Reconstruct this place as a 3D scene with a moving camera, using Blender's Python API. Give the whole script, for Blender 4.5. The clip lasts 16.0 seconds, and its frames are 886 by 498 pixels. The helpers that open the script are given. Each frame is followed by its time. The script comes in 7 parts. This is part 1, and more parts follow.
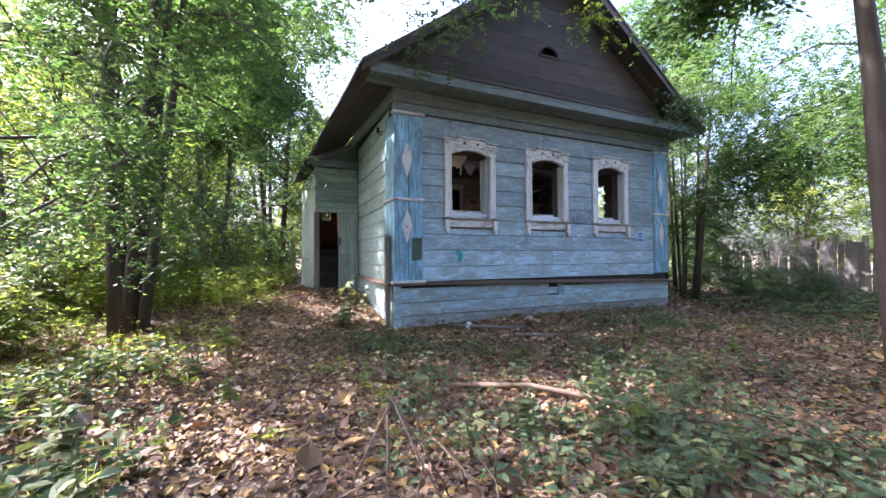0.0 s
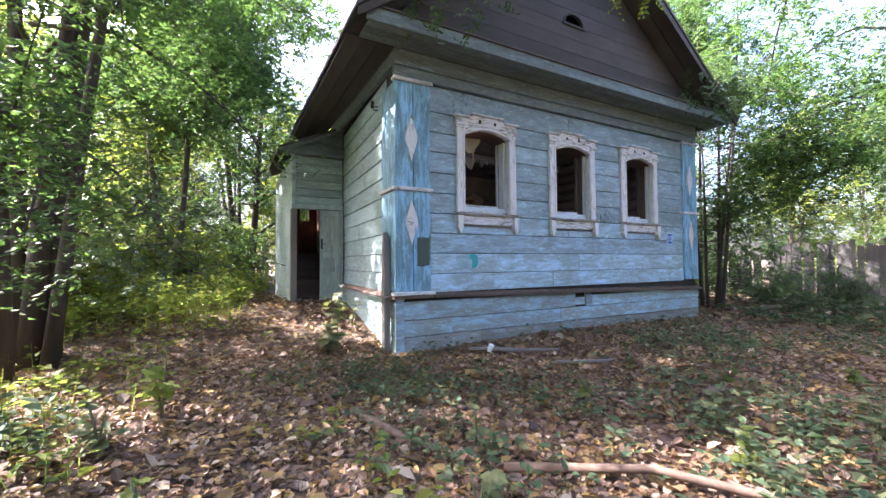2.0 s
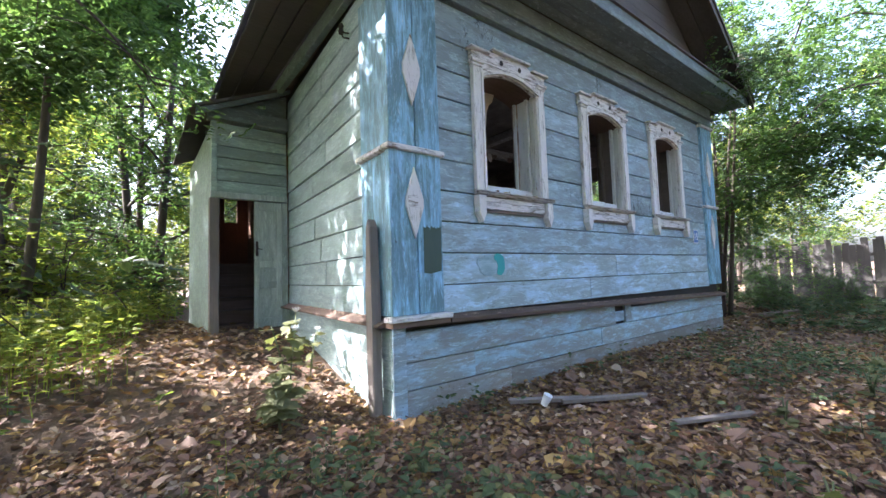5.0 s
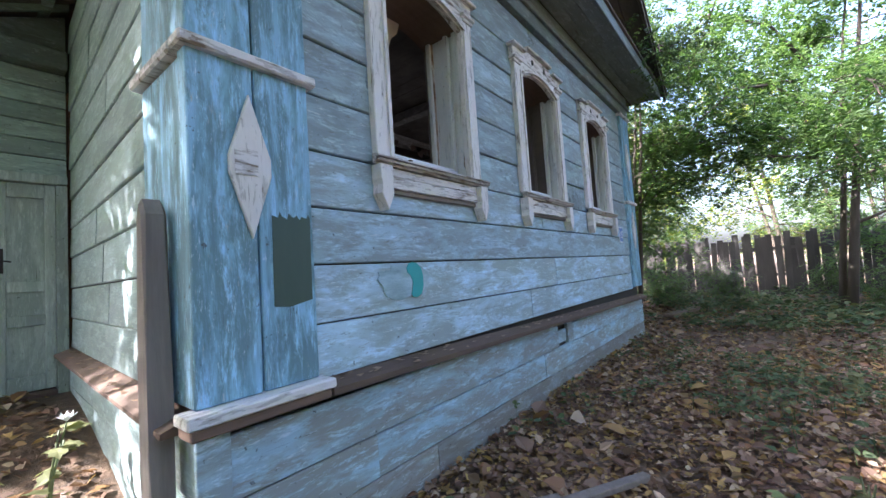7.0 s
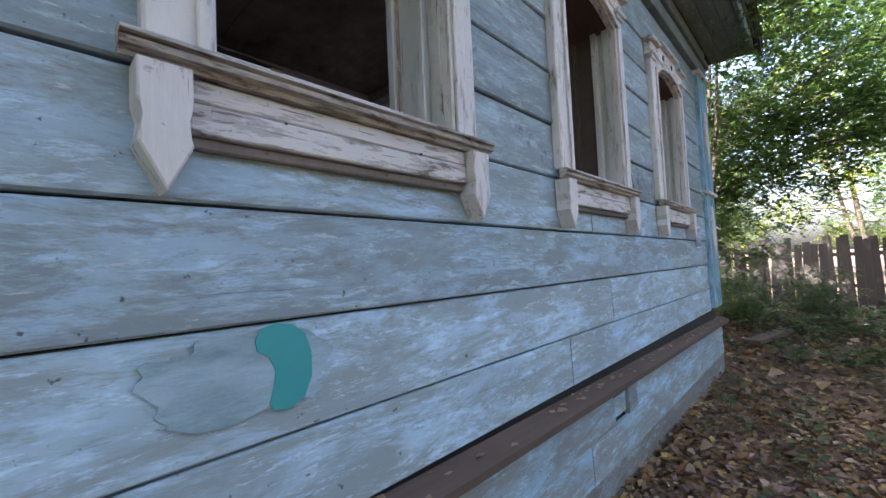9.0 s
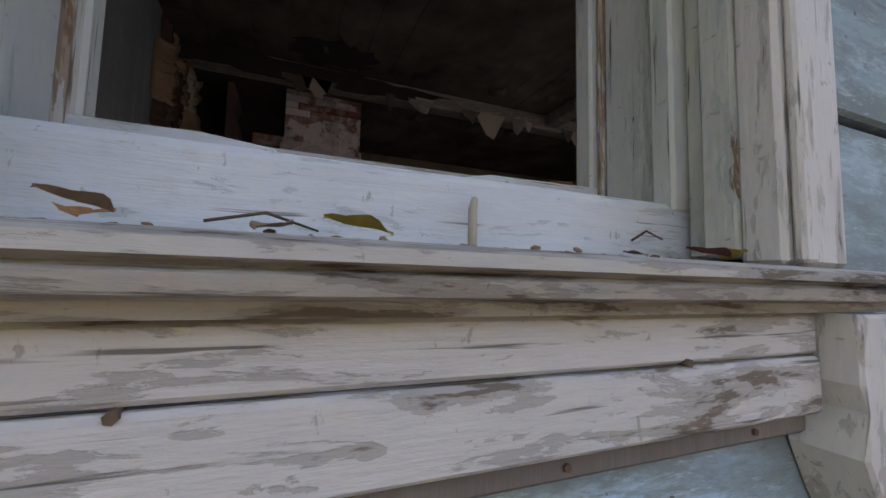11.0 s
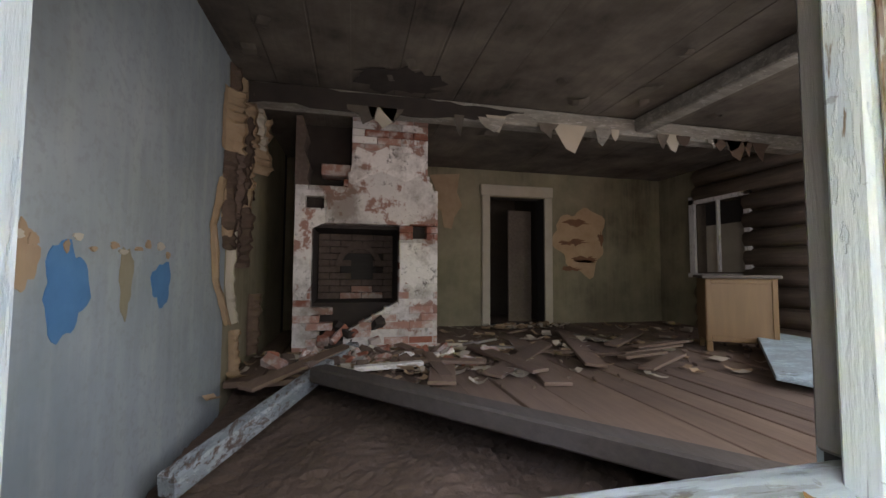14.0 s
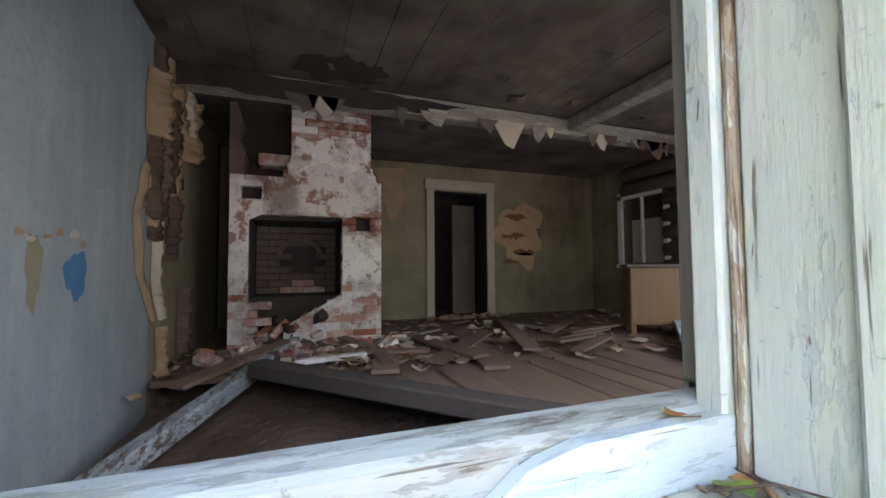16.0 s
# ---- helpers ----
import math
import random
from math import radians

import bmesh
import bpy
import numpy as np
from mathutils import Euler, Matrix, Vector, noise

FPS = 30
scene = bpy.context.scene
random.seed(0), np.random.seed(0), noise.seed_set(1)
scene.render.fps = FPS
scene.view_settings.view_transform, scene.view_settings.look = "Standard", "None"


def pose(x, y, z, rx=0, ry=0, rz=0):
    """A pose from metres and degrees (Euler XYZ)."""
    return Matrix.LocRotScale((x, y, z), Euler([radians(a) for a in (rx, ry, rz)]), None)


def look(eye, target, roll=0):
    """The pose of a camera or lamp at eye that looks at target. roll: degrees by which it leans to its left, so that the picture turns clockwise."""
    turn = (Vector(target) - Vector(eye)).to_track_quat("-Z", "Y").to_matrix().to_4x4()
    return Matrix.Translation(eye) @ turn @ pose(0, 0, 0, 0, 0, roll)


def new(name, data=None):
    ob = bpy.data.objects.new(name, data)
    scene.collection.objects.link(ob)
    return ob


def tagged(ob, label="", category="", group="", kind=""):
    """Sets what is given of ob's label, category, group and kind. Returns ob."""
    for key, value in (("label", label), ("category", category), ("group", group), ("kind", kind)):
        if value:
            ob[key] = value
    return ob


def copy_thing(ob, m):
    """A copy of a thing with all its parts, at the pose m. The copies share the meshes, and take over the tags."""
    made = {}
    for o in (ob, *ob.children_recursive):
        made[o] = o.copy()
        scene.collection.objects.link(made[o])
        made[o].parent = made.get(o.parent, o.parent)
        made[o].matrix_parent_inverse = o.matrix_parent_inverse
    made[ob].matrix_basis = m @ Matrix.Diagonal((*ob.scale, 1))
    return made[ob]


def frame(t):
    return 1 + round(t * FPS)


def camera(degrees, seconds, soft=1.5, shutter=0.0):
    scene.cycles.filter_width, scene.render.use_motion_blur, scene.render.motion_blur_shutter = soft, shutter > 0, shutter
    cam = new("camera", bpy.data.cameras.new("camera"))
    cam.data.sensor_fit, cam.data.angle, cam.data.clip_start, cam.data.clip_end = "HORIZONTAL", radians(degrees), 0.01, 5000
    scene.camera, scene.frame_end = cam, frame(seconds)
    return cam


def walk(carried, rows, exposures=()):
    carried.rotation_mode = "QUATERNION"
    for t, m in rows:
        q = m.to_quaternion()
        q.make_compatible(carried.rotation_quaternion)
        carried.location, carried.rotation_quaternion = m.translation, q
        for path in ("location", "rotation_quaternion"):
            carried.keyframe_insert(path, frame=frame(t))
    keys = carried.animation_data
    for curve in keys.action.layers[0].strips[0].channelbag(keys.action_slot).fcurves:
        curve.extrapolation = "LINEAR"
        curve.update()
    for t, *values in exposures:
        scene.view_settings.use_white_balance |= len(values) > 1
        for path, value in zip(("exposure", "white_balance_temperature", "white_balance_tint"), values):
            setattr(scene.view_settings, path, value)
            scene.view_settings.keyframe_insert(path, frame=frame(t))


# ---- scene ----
cam = camera(95.7, 16.0)
PATH = [
    (0, -0.341, 0.345, 1.141, -25.26, 1.11, 0.29),
    (0.5, -0.241, 0.692, 1.161, -26.70, 0.99, 0.34),
    (1, -0.154, 1.040, 1.168, -27.61, 1.15, 0.18),
    (1.5, -0.146, 1.380, 1.145, -28.17, 1.52, 0.11),
    (2, -0.191, 1.757, 1.133, -28.51, 1.88, 0.43),
    (2.5, -0.211, 2.117, 1.102, -28.70, 2.35, 0.52),
    (3, -0.208, 2.490, 1.126, -29.31, 2.21, 0.42),
    (5.5, 0.374, 4.084, 1.058, -40.73, 4.29, 2.34),
    (6, 0.643, 4.369, 1.071, -44.46, 4.35, 2.62),
    (6.5, 0.888, 4.581, 1.145, -47.33, 3.50, 2.94),
    (7, 1.122, 4.868, 1.178, -51.54, 3.33, 3.79),
    (7.5, 1.425, 5.001, 1.182, -52.71, 3.70, 4.15),
    (8, 1.785, 5.163, 1.203, -53.02, 4.14, 4.43),
    (10.3, 2.830, 5.926, 1.673, -31.81, 0.72, -0.71),
    (10.6, 2.862, 6.024, 1.734, -28.78, 1.68, -1.10),
    (11, 2.917, 6.133, 1.790, -22.41, 4.82, -1.33),
    (11.5, 2.923, 6.224, 1.948, -15.58, -1.08, -1.93),
    (12, 2.979, 6.323, 2.053, -11.76, 1.82, 0.72),
    (12.5, 2.973, 6.342, 2.109, -9.50, 3.68, -0.16),
    (13, 2.967, 6.355, 2.155, -9.42, 3.94, -0.40),
    (13.5, 2.963, 6.384, 2.179, -10.52, 3.71, -0.41),
    (14, 2.926, 6.403, 2.199, -12.73, 3.24, -0.32),
    (14.5, 2.924, 6.392, 2.195, -14.90, 3.03, -0.14),
    (15, 2.929, 6.368, 2.189, -16.96, 2.87, 0.19),
    (15.5, 2.925, 6.372, 2.192, -19.05, 2.54, 0.03),
    (16, 2.940, 6.349, 2.153, -20.34, 2.72, 0.37),
]

walk(cam, [(t, pose(x, y, z, 90 + pitch, roll, yaw)) for t, x, y, z, yaw, pitch, roll in PATH],
     exposures=[(0, 2.85, 5700, 25), (3.2, 3.25, 5850, 26), (5.5, 3.05, 5750, 20), (8.2, 3.0, 5950, 23), (10.4, 2.95, 6800, 28), (11.3, 2.75, 7000, 26), (12, 3.4, 7200, 24), (12.5, 4.25, 7100, 20),
                (13, 4.7, 6900, 19), (14, 5.2, 6850, 19), (15, 5.5, 6500, 17), (16, 5.2, 6450, 17)])

# ---- world and sun ----
SUN_AZ, SUN_EL = 306.0, 44.0          # compass degrees from +y towards +x, and height
world = bpy.data.worlds.new("sky")
scene.world = world
world.use_nodes = True
wn = world.node_tree
sky = wn.nodes.new("ShaderNodeTexSky")
sky.sky_type, sky.sun_disc = 'NISHITA', False
sky.sun_elevation, sky.sun_rotation = radians(SUN_EL), radians(SUN_AZ)
sky.dust_density, sky.air_density = 6.0, 1.0
bg = wn.nodes["Background"]
bg.inputs["Strength"].default_value = 0.15
wn.links.new(sky.outputs[0], bg.inputs[0])
sun = new("sun", bpy.data.lights.new("sun", 'SUN'))
sun.data.energy, sun.data.angle, sun.data.color = 5.0, radians(0.6), (1.0, 0.93, 0.80)
a_, e_ = radians(SUN_AZ), radians(SUN_EL)
SUN_DIR = Vector((math.sin(a_) * math.cos(e_), math.cos(a_) * math.cos(e_), math.sin(e_)))
sun.matrix_world = look(SUN_DIR * 60, (0, 0, 0))

def window_fill(x, y, z, w, h, yaw, watts):
    """An area lamp added in an opening to strengthen the sky light indoors."""
    lamp = new("window_daylight", bpy.data.lights.new("window_daylight", 'AREA'))
    lamp.data.shape, lamp.data.size, lamp.data.size_y, lamp.data.energy = 'RECTANGLE', w, h, watts
    lamp.data.color = (0.95, 0.98, 1.0)
    lamp.matrix_world = pose(x, y, z, 62, 0, yaw)


for lamp_x in (3.07, 4.75, 6.42):
    window_fill(lamp_x, 7.12, 2.40, 0.7, 0.95, 0, 0.42)
# added lamp at the unseen side opening, brightening the right of the room
window_fill(7.70, 8.4, 2.55, 0.8, 0.85, 90, 0.6)

# ---- material kit ----
class Kit:
    """A node material: paint, wood, stone and leaf recipes are put together from these sockets."""
    def __init__(self, name, rough=0.8):
        self.mat = bpy.data.materials.new(name)
        self.mat.use_nodes = True
        self.t = self.mat.node_tree
        self.b = self.t.nodes["Principled BSDF"]
        self.b.inputs["Roughness"].default_value = rough
        tc = self.t.nodes.new("ShaderNodeTexCoord")
        self.co = tc.outputs["Object"]

    def put(self, socket, value):
        if hasattr(value, "is_linked"):
            self.t.links.new(value, socket)
        else:
            socket.default_value = (*value, 1) if isinstance(value, tuple) and len(value) == 3 and socket.type == 'RGBA' else value

    def scaled(self, sx, sy, sz, off=(0, 0, 0)):
        m = self.t.nodes.new("ShaderNodeMapping")
        self.t.links.new(self.co, m.inputs[0])
        m.inputs["Scale"].default_value = (sx, sy, sz)
        m.inputs["Location"].default_value = off
        return m.outputs[0]

    def shifted(self, vec):
        """The coordinate shifted by a random amount for each object."""
        o = self.t.nodes.new("ShaderNodeObjectInfo")
        v = self.t.nodes.new("ShaderNodeVectorMath")
        v.operation = 'MULTIPLY_ADD'
        c = self.t.nodes.new("ShaderNodeCombineXYZ")
        for i in range(3):
            self.t.links.new(o.outputs["Random"], c.inputs[i])
        self.t.links.new(c.outputs[0], v.inputs[0])
        v.inputs[1].default_value = (37.0, 23.0, 51.0)
        self.t.links.new(vec, v.inputs[2])
        return v.outputs[0]

    def noise(self, scale, detail=4.0, vec=None, rough=0.55, distort=0.0):
        n = self.t.nodes.new("ShaderNodeTexNoise")
        self.t.links.new(vec if vec is not None else self.co, n.inputs["Vector"])
        n.inputs["Scale"].default_value, n.inputs["Detail"].default_value = scale, detail
        n.inputs["Roughness"].default_value, n.inputs["Distortion"].default_value = rough, distort
        return n.outputs["Fac"]

    def cells(self, scale, vec=None, feature='F1'):
        n = self.t.nodes.new("ShaderNodeTexVoronoi")
        n.feature = feature
        self.t.links.new(vec if vec is not None else self.co, n.inputs["Vector"])
        n.inputs["Scale"].default_value = scale
        return n.outputs["Distance"]

    def ramp(self, fac, *stops):
        r = self.t.nodes.new("ShaderNodeValToRGB")
        el = r.color_ramp.elements
        while len(el) < len(stops):
            el.new(0.5)
        for e, (p, c) in zip(el, stops):
            e.position = p
            e.color = (c, c, c, 1) if not isinstance(c, tuple) else (*c, 1)
        self.put(r.inputs[0], fac)
        return r.outputs["Color"]

    def mix(self, fac, a, b, kind='MIX'):
        m = self.t.nodes.new("ShaderNodeMix")
        m.data_type, m.blend_type = 'RGBA', kind
        self.put(m.inputs[0], fac)
        self.put(m.inputs[6], a)
        self.put(m.inputs[7], b)
        return m.outputs[2]

    def times(self, a, b, op='MULTIPLY'):
        m = self.t.nodes.new("ShaderNodeMath")
        m.operation = op
        self.put(m.inputs[0], a)
        self.put(m.inputs[1], b)
        return m.outputs[0]

    def each(self):
        return self.t.nodes.new("ShaderNodeObjectInfo").outputs["Random"]

    def island(self):
        return self.t.nodes.new("ShaderNodeNewGeometry").outputs["Random Per Island"]

    def height(self, axis='Z'):
        s = self.t.nodes.new("ShaderNodeSeparateXYZ")
        self.t.links.new(self.co, s.inputs[0])
        return s.outputs[axis]

    def done(self, colour, bump=None, strength=0.3, dist=0.004, rough=None):
        self.put(self.b.inputs["Base Color"], colour)
        if rough is not None:
            self.put(self.b.inputs["Roughness"], rough)
        if bump is not None:
            n = self.t.nodes.new("ShaderNodeBump")
            n.inputs["Strength"].default_value, n.inputs["Distance"].default_value = strength, dist
            self.put(n.inputs["Height"], bump)
            self.t.links.new(n.outputs[0], self.b.inputs["Normal"])
        return self.mat


def painted_wood(name, main, second, bare, along='x', worn=0.5, chips=0.45, rough=0.65, streak=1.0, crackle=False, mildew=False):
    """Old paint on boards: two tones rubbed into one another along the grain, chips down to grey wood, cracks and dirt."""
    k = Kit(name, rough)
    s = {'x': (1.9, 8, 6.5), 'z': (8, 8, 1.0), 'y': (8, 1.9, 6.5)}[along]
    vec = k.shifted(k.scaled(*s))
    broad = k.noise(1.2 * streak, 5, vec, 0.6, 0.6)
    cloud = k.noise(1.7, 4, k.shifted(k.scaled(1, 1, 1)), 0.6)
    grain = k.noise(9.0, 6, k.shifted(k.scaled(*[v * 0.7 for v in s])), 0.7)
    col = k.mix(k.ramp(broad, (worn - 0.13, 0.0), (worn + 0.08, 1.0)), second, main)
    pale = tuple(min(1.0, c * 1.35 + 0.03) for c in main)
    col = k.mix(k.ramp(k.noise(3.1, 4, vec, 0.7), (0.56, 0.0), (0.68, 0.75)), col, pale)
    col = k.mix(k.ramp(cloud, (0.3, 0.35), (0.62, 0.0)), col, tuple(c * 0.62 for c in second))
    chip = k.ramp(k.noise(6.5, 8, k.shifted(k.scaled(*[v * 0.55 for v in s])), 0.75), (chips - 0.10, 1.0), (chips - 0.05, 0.0))
    bare_c = k.mix(grain, tuple(c * 0.55 for c in bare), tuple(min(1, c * 1.25) for c in bare))
    col = k.mix(chip, col, bare_c)
    col = k.mix(k.ramp(grain, (0.25, 0.45), (0.45, 0.0)), col, (0.05, 0.045, 0.04))
    blot = k.noise(2.2, 10, k.shifted(k.scaled(*{'x': (0.8, 1.6, 3.2), 'z': (3.4, 3.4, 0.8), 'y': (1.6, 0.8, 3.2)}[along])), 0.78, 0.35)
    col = k.mix(k.ramp(blot, (0.47, 0.0), (0.555, 0.92)), col, tuple(c * 0.82 + 0.02 for c in second))
    scrape = k.noise(4.5, 10, k.shifted(k.scaled(*{'x': (0.9, 2, 4.2), 'z': (4.5, 4.5, 0.7), 'y': (2, 0.9, 4.2)}[along])), 0.8, 0.3)
    col = k.mix(k.ramp(scrape, (0.545, 0.0), (0.61, 0.6)), col, pale)
    speck = k.noise(38, 3, k.shifted(k.scaled(1, 1, 1)), 0.6)
    col = k.mix(k.ramp(speck, (0.68, 0.0), (0.72, 0.8)), col, (0.05, 0.05, 0.05))
    crack = k.noise(2.0, 5, k.shifted(k.scaled(*{'x': (0.9, 9, 34), 'z': (34, 34, 0.9), 'y': (9, 0.9, 34)}[along])), 0.65, 0.2)
    col = k.mix(k.ramp(crack, (0.29, 0.75), (0.335, 0.0)), col, (0.06, 0.06, 0.06))
    flake = k.noise(7.0, 9, k.shifted(k.scaled(*{'x': (1.6, 6, 9), 'z': (9, 9, 1.6), 'y': (6, 1.6, 9)}[along])), 0.75, 0.2)
    col = k.mix(k.ramp(flake, (0.60, 0.0), (0.625, 0.7)), col, tuple(min(1.0, c * 0.6 + 0.34) for c in main))
    col = k.mix(k.ramp(flake, (0.355, 0.75), (0.38, 0.0)), col, bare_c)
    if mildew:
        spot = k.noise(17, 5, k.shifted(k.scaled(1, 1, 0.6)), 0.8)
        mask = k.ramp(k.noise(1.4, 3, k.scaled(1, 1, 1, (4, 0, 2))), (0.55, 0.0), (0.64, 1.0))
        col = k.mix(k.times(k.ramp(spot, (0.54, 0.0), (0.58, 0.9)), mask), col, (0.035, 0.045, 0.05))
    hue = k.ramp(k.each(), (0.0, 0.84), (1.0, 1.1))
    col = k.mix(1.0, col, hue, 'MULTIPLY')
    bump = k.times(grain, k.times(k.ramp(chip, (0.0, 1.0), (1.0, 0.2)), 1.0), 'ADD')
    if crackle:
        cr = k.ramp(k.cells(26, k.scaled(*[v * 0.5 for v in s]), 'DISTANCE_TO_EDGE'), (0.0, 0.0), (0.05, 1.0))
        col = k.mix(k.times(k.ramp(cr, (0.0, 1.0), (1.0, 0.0)), 0.45), col, tuple(c * 0.5 for c in bare))
        bump = k.times(bump, k.times(cr, 0.6), 'ADD')
    return k.done(col, bump, 0.45, 0.004)


def flaky_paint(name, main, under, bare, along='x', loss=0.42, rough=0.6):
    """White paint cracked along the grain into small flakes, grey under-paint and wood where they fell."""
    k = Kit(name, rough)
    s = {'x': (5, 26, 26), 'z': (26, 26, 5), 'y': (26, 5, 26)}[along]
    flat = k.shifted(k.scaled(*s))
    cloud = k.noise(2.2, 4, k.shifted(k.scaled(1, 1, 1)), 0.6)
    fl = k.noise(1.5, 7, flat, 0.65, 0.3)
    fine = k.noise(4.0, 5, flat, 0.7)
    hair = k.noise(1.2, 3, k.shifted(k.scaled(*[v * (3.0 if v > 10 else 0.6) for v in s])), 0.6)
    col = k.mix(fine, tuple(c * 0.86 for c in main), tuple(min(1, c * 1.08) for c in main))
    thick = k.times(fl, k.times(cloud, 0.35), 'ADD')
    gone = k.ramp(thick, (loss + 0.10, 1.0), (loss + 0.125, 0.0))
    deep = k.ramp(thick, (loss + 0.0, 1.0), (loss + 0.04, 0.0))
    col = k.mix(k.times(gone, 0.85), col, under)
    col = k.mix(deep, col, k.mix(fine, tuple(c * 0.5 for c in bare), bare))
    short = k.noise(2.4, 4, k.shifted(k.scaled(*[v * (0.5 if v > 10 else 5.0) for v in s])), 0.6)
    col = k.mix(k.ramp(short, (0.30, 0.45), (0.34, 0.0)), col, tuple(c * 0.6 for c in bare))
    col = k.mix(k.ramp(hair, (0.30, 0.8), (0.345, 0.0)), col, tuple(c * 0.35 for c in bare))
    col = k.mix(k.ramp(k.noise(5.0, 5, None, 0.7), (0.60, 0.0), (0.78, 0.35)), col, (0.33, 0.26, 0.17))
    bump = k.times(k.ramp(gone, (0.0, 1.0), (1.0, 0.3)), k.times(hair, fine, 'ADD'), 'ADD')
    return k.done(col, bump, 0.5, 0.003)


def raw_wood(name, colour, along='x', rough=0.85, var=0.5):
    k = Kit(name, rough)
    s = {'x': (0.8, 9, 9), 'z': (9, 9, 0.8), 'y': (9, 0.8, 9)}[along]
    g = k.noise(3.0, 8, k.shifted(k.scaled(*s)), 0.7, 0.4)
    c = k.noise(1.1, 4, k.shifted(k.scaled(1, 1, 1)))
    col = k.mix(g, tuple(v * (1 - var) for v in colour), tuple(min(1, v * (1 + var)) for v in colour))
    col = k.mix(k.ramp(c, (0.35, 0.5), (0.65, 0.0)), col, tuple(v * 0.45 for v in colour))
    col = k.mix(1.0, col, k.ramp(k.each(), (0, 0.72), (1, 1.15)), 'MULTIPLY')
    return k.done(col, g, 0.5, 0.006)


def leaf_paint(name, *tones, through_light=0.45, rough=0.5):
    """Leaves: a tone for each leaf, with light coming through."""
    k = Kit(name, rough)
    r = k.island()
    col = k.ramp(r, *[(i / max(1, len(tones) - 1), c) for i, c in enumerate(tones)])
    col = k.mix(1.0, col, k.ramp(k.noise(0.35, 2), (0.3, 0.7), (0.7, 1.2)), 'MULTIPLY')
    k.put(k.b.inputs["Base Color"], col)
    tr = k.t.nodes.new("ShaderNodeBsdfTranslucent")
    k.put(tr.inputs[0], k.mix(1.0, col, (1.35, 1.4, 0.9), 'MULTIPLY'))
    m = k.t.nodes.new("ShaderNodeMixShader")
    m.inputs[0].default_value = through_light
    k.t.links.new(k.b.outputs[0], m.inputs[1])
    k.t.links.new(tr.outputs[0], m.inputs[2])
    k.t.links.new(m.outputs[0], k.t.nodes["Material Output"].inputs[0])
    return k.mat


M_BLUE = painted_wood("blue_paint", (0.40, 0.56, 0.68), (0.29, 0.36, 0.375), (0.27, 0.24, 0.22), 'x', 0.47, 0.38)
M_BASE = painted_wood("dirty_base_paint", (0.33, 0.49, 0.60), (0.27, 0.29, 0.275), (0.26, 0.22, 0.19), 'x', 0.52, 0.40)
M_BASE_LOW = painted_wood("muddy_base_paint", (0.30, 0.36, 0.38), (0.24, 0.22, 0.19), (0.22, 0.18, 0.15), 'x', 0.58, 0.44)
M_BLUE_UP = painted_wood("blue_grey_paint", (0.32, 0.43, 0.49), (0.23, 0.29, 0.31), (0.16, 0.15, 0.14), 'x', 0.50, 0.38, mildew=True)
M_PILASTER = painted_wood("streaked_blue_paint", (0.27, 0.50, 0.69), (0.12, 0.23, 0.27), (0.36, 0.42, 0.44), 'z', 0.47, 0.34, streak=1.6)
M_SIDE = painted_wood("pale_green_paint", (0.35, 0.45, 0.45), (0.25, 0.34, 0.34), (0.30, 0.28, 0.25), 'y', 0.48, 0.38)
M_PORCH = painted_wood("porch_green_paint", (0.33, 0.42, 0.38), (0.25, 0.32, 0.29), (0.22, 0.20, 0.17), 'x', 0.5, 0.34)
M_DOOR = painted_wood("door_green_paint", (0.44, 0.50, 0.46), (0.36, 0.42, 0.38), (0.26, 0.24, 0.20), 'z', 0.46, 0.36)
M_FRIEZE = painted_wood("frieze_grey_paint", (0.17, 0.215, 0.215), (0.12, 0.15, 0.15), (0.13, 0.12, 0.11), 'x', 0.5, 0.36)
M_WHITE = flaky_paint("white_paint_x", (0.68, 0.655, 0.645), (0.42, 0.40, 0.385), (0.26, 0.21, 0.17), "x", 0.54)
M_WHITE_V = flaky_paint("white_paint_z", (0.68, 0.655, 0.645), (0.44, 0.425, 0.41), (0.26, 0.21, 0.17), "z", 0.49)
M_JAMB = flaky_paint("jamb_paint", (0.60, 0.61, 0.58), (0.47, 0.50, 0.50), (0.24, 0.15, 0.09), "z", 0.475)
M_SILL = flaky_paint("grey_sill_paint", (0.50, 0.47, 0.43), (0.32, 0.29, 0.27), (0.19, 0.15, 0.12), "x", 0.56, 0.8)
M_BOARD = flaky_paint("bluish_white_paint", (0.64, 0.67, 0.71), (0.47, 0.50, 0.53), (0.22, 0.16, 0.12), "x", 0.49)
M_SILL_PALE = flaky_paint("grey_white_sill_paint", (0.47, 0.455, 0.43), (0.31, 0.285, 0.26), (0.22, 0.17, 0.14), "x", 0.52, 0.7)
M_STRIP = flaky_paint("stripped_edge", (0.55, 0.52, 0.47), (0.30, 0.20, 0.13), (0.24, 0.13, 0.07), "z", 0.63)
k = Kit("dark_green_paint", 0.5)
M_PATCH_GREEN = k.done(k.mix(k.noise(4, 5, k.scaled(6, 6, 1)), (0.030, 0.060, 0.048), (0.045, 0.082, 0.066)), k.noise(30, 3), 0.15, 0.003)
k = Kit("worn_grey_blue", 0.6)
M_WORN = k.done(k.mix(k.ramp(k.noise(5, 9, k.scaled(0.6, 1, 2.2), 0.78), (0.38, 0.0), (0.62, 1.0)), (0.19, 0.29, 0.32), (0.37, 0.50, 0.58)), k.noise(30, 3), 0.2, 0.003)
k = Kit("teal_paint", 0.5)
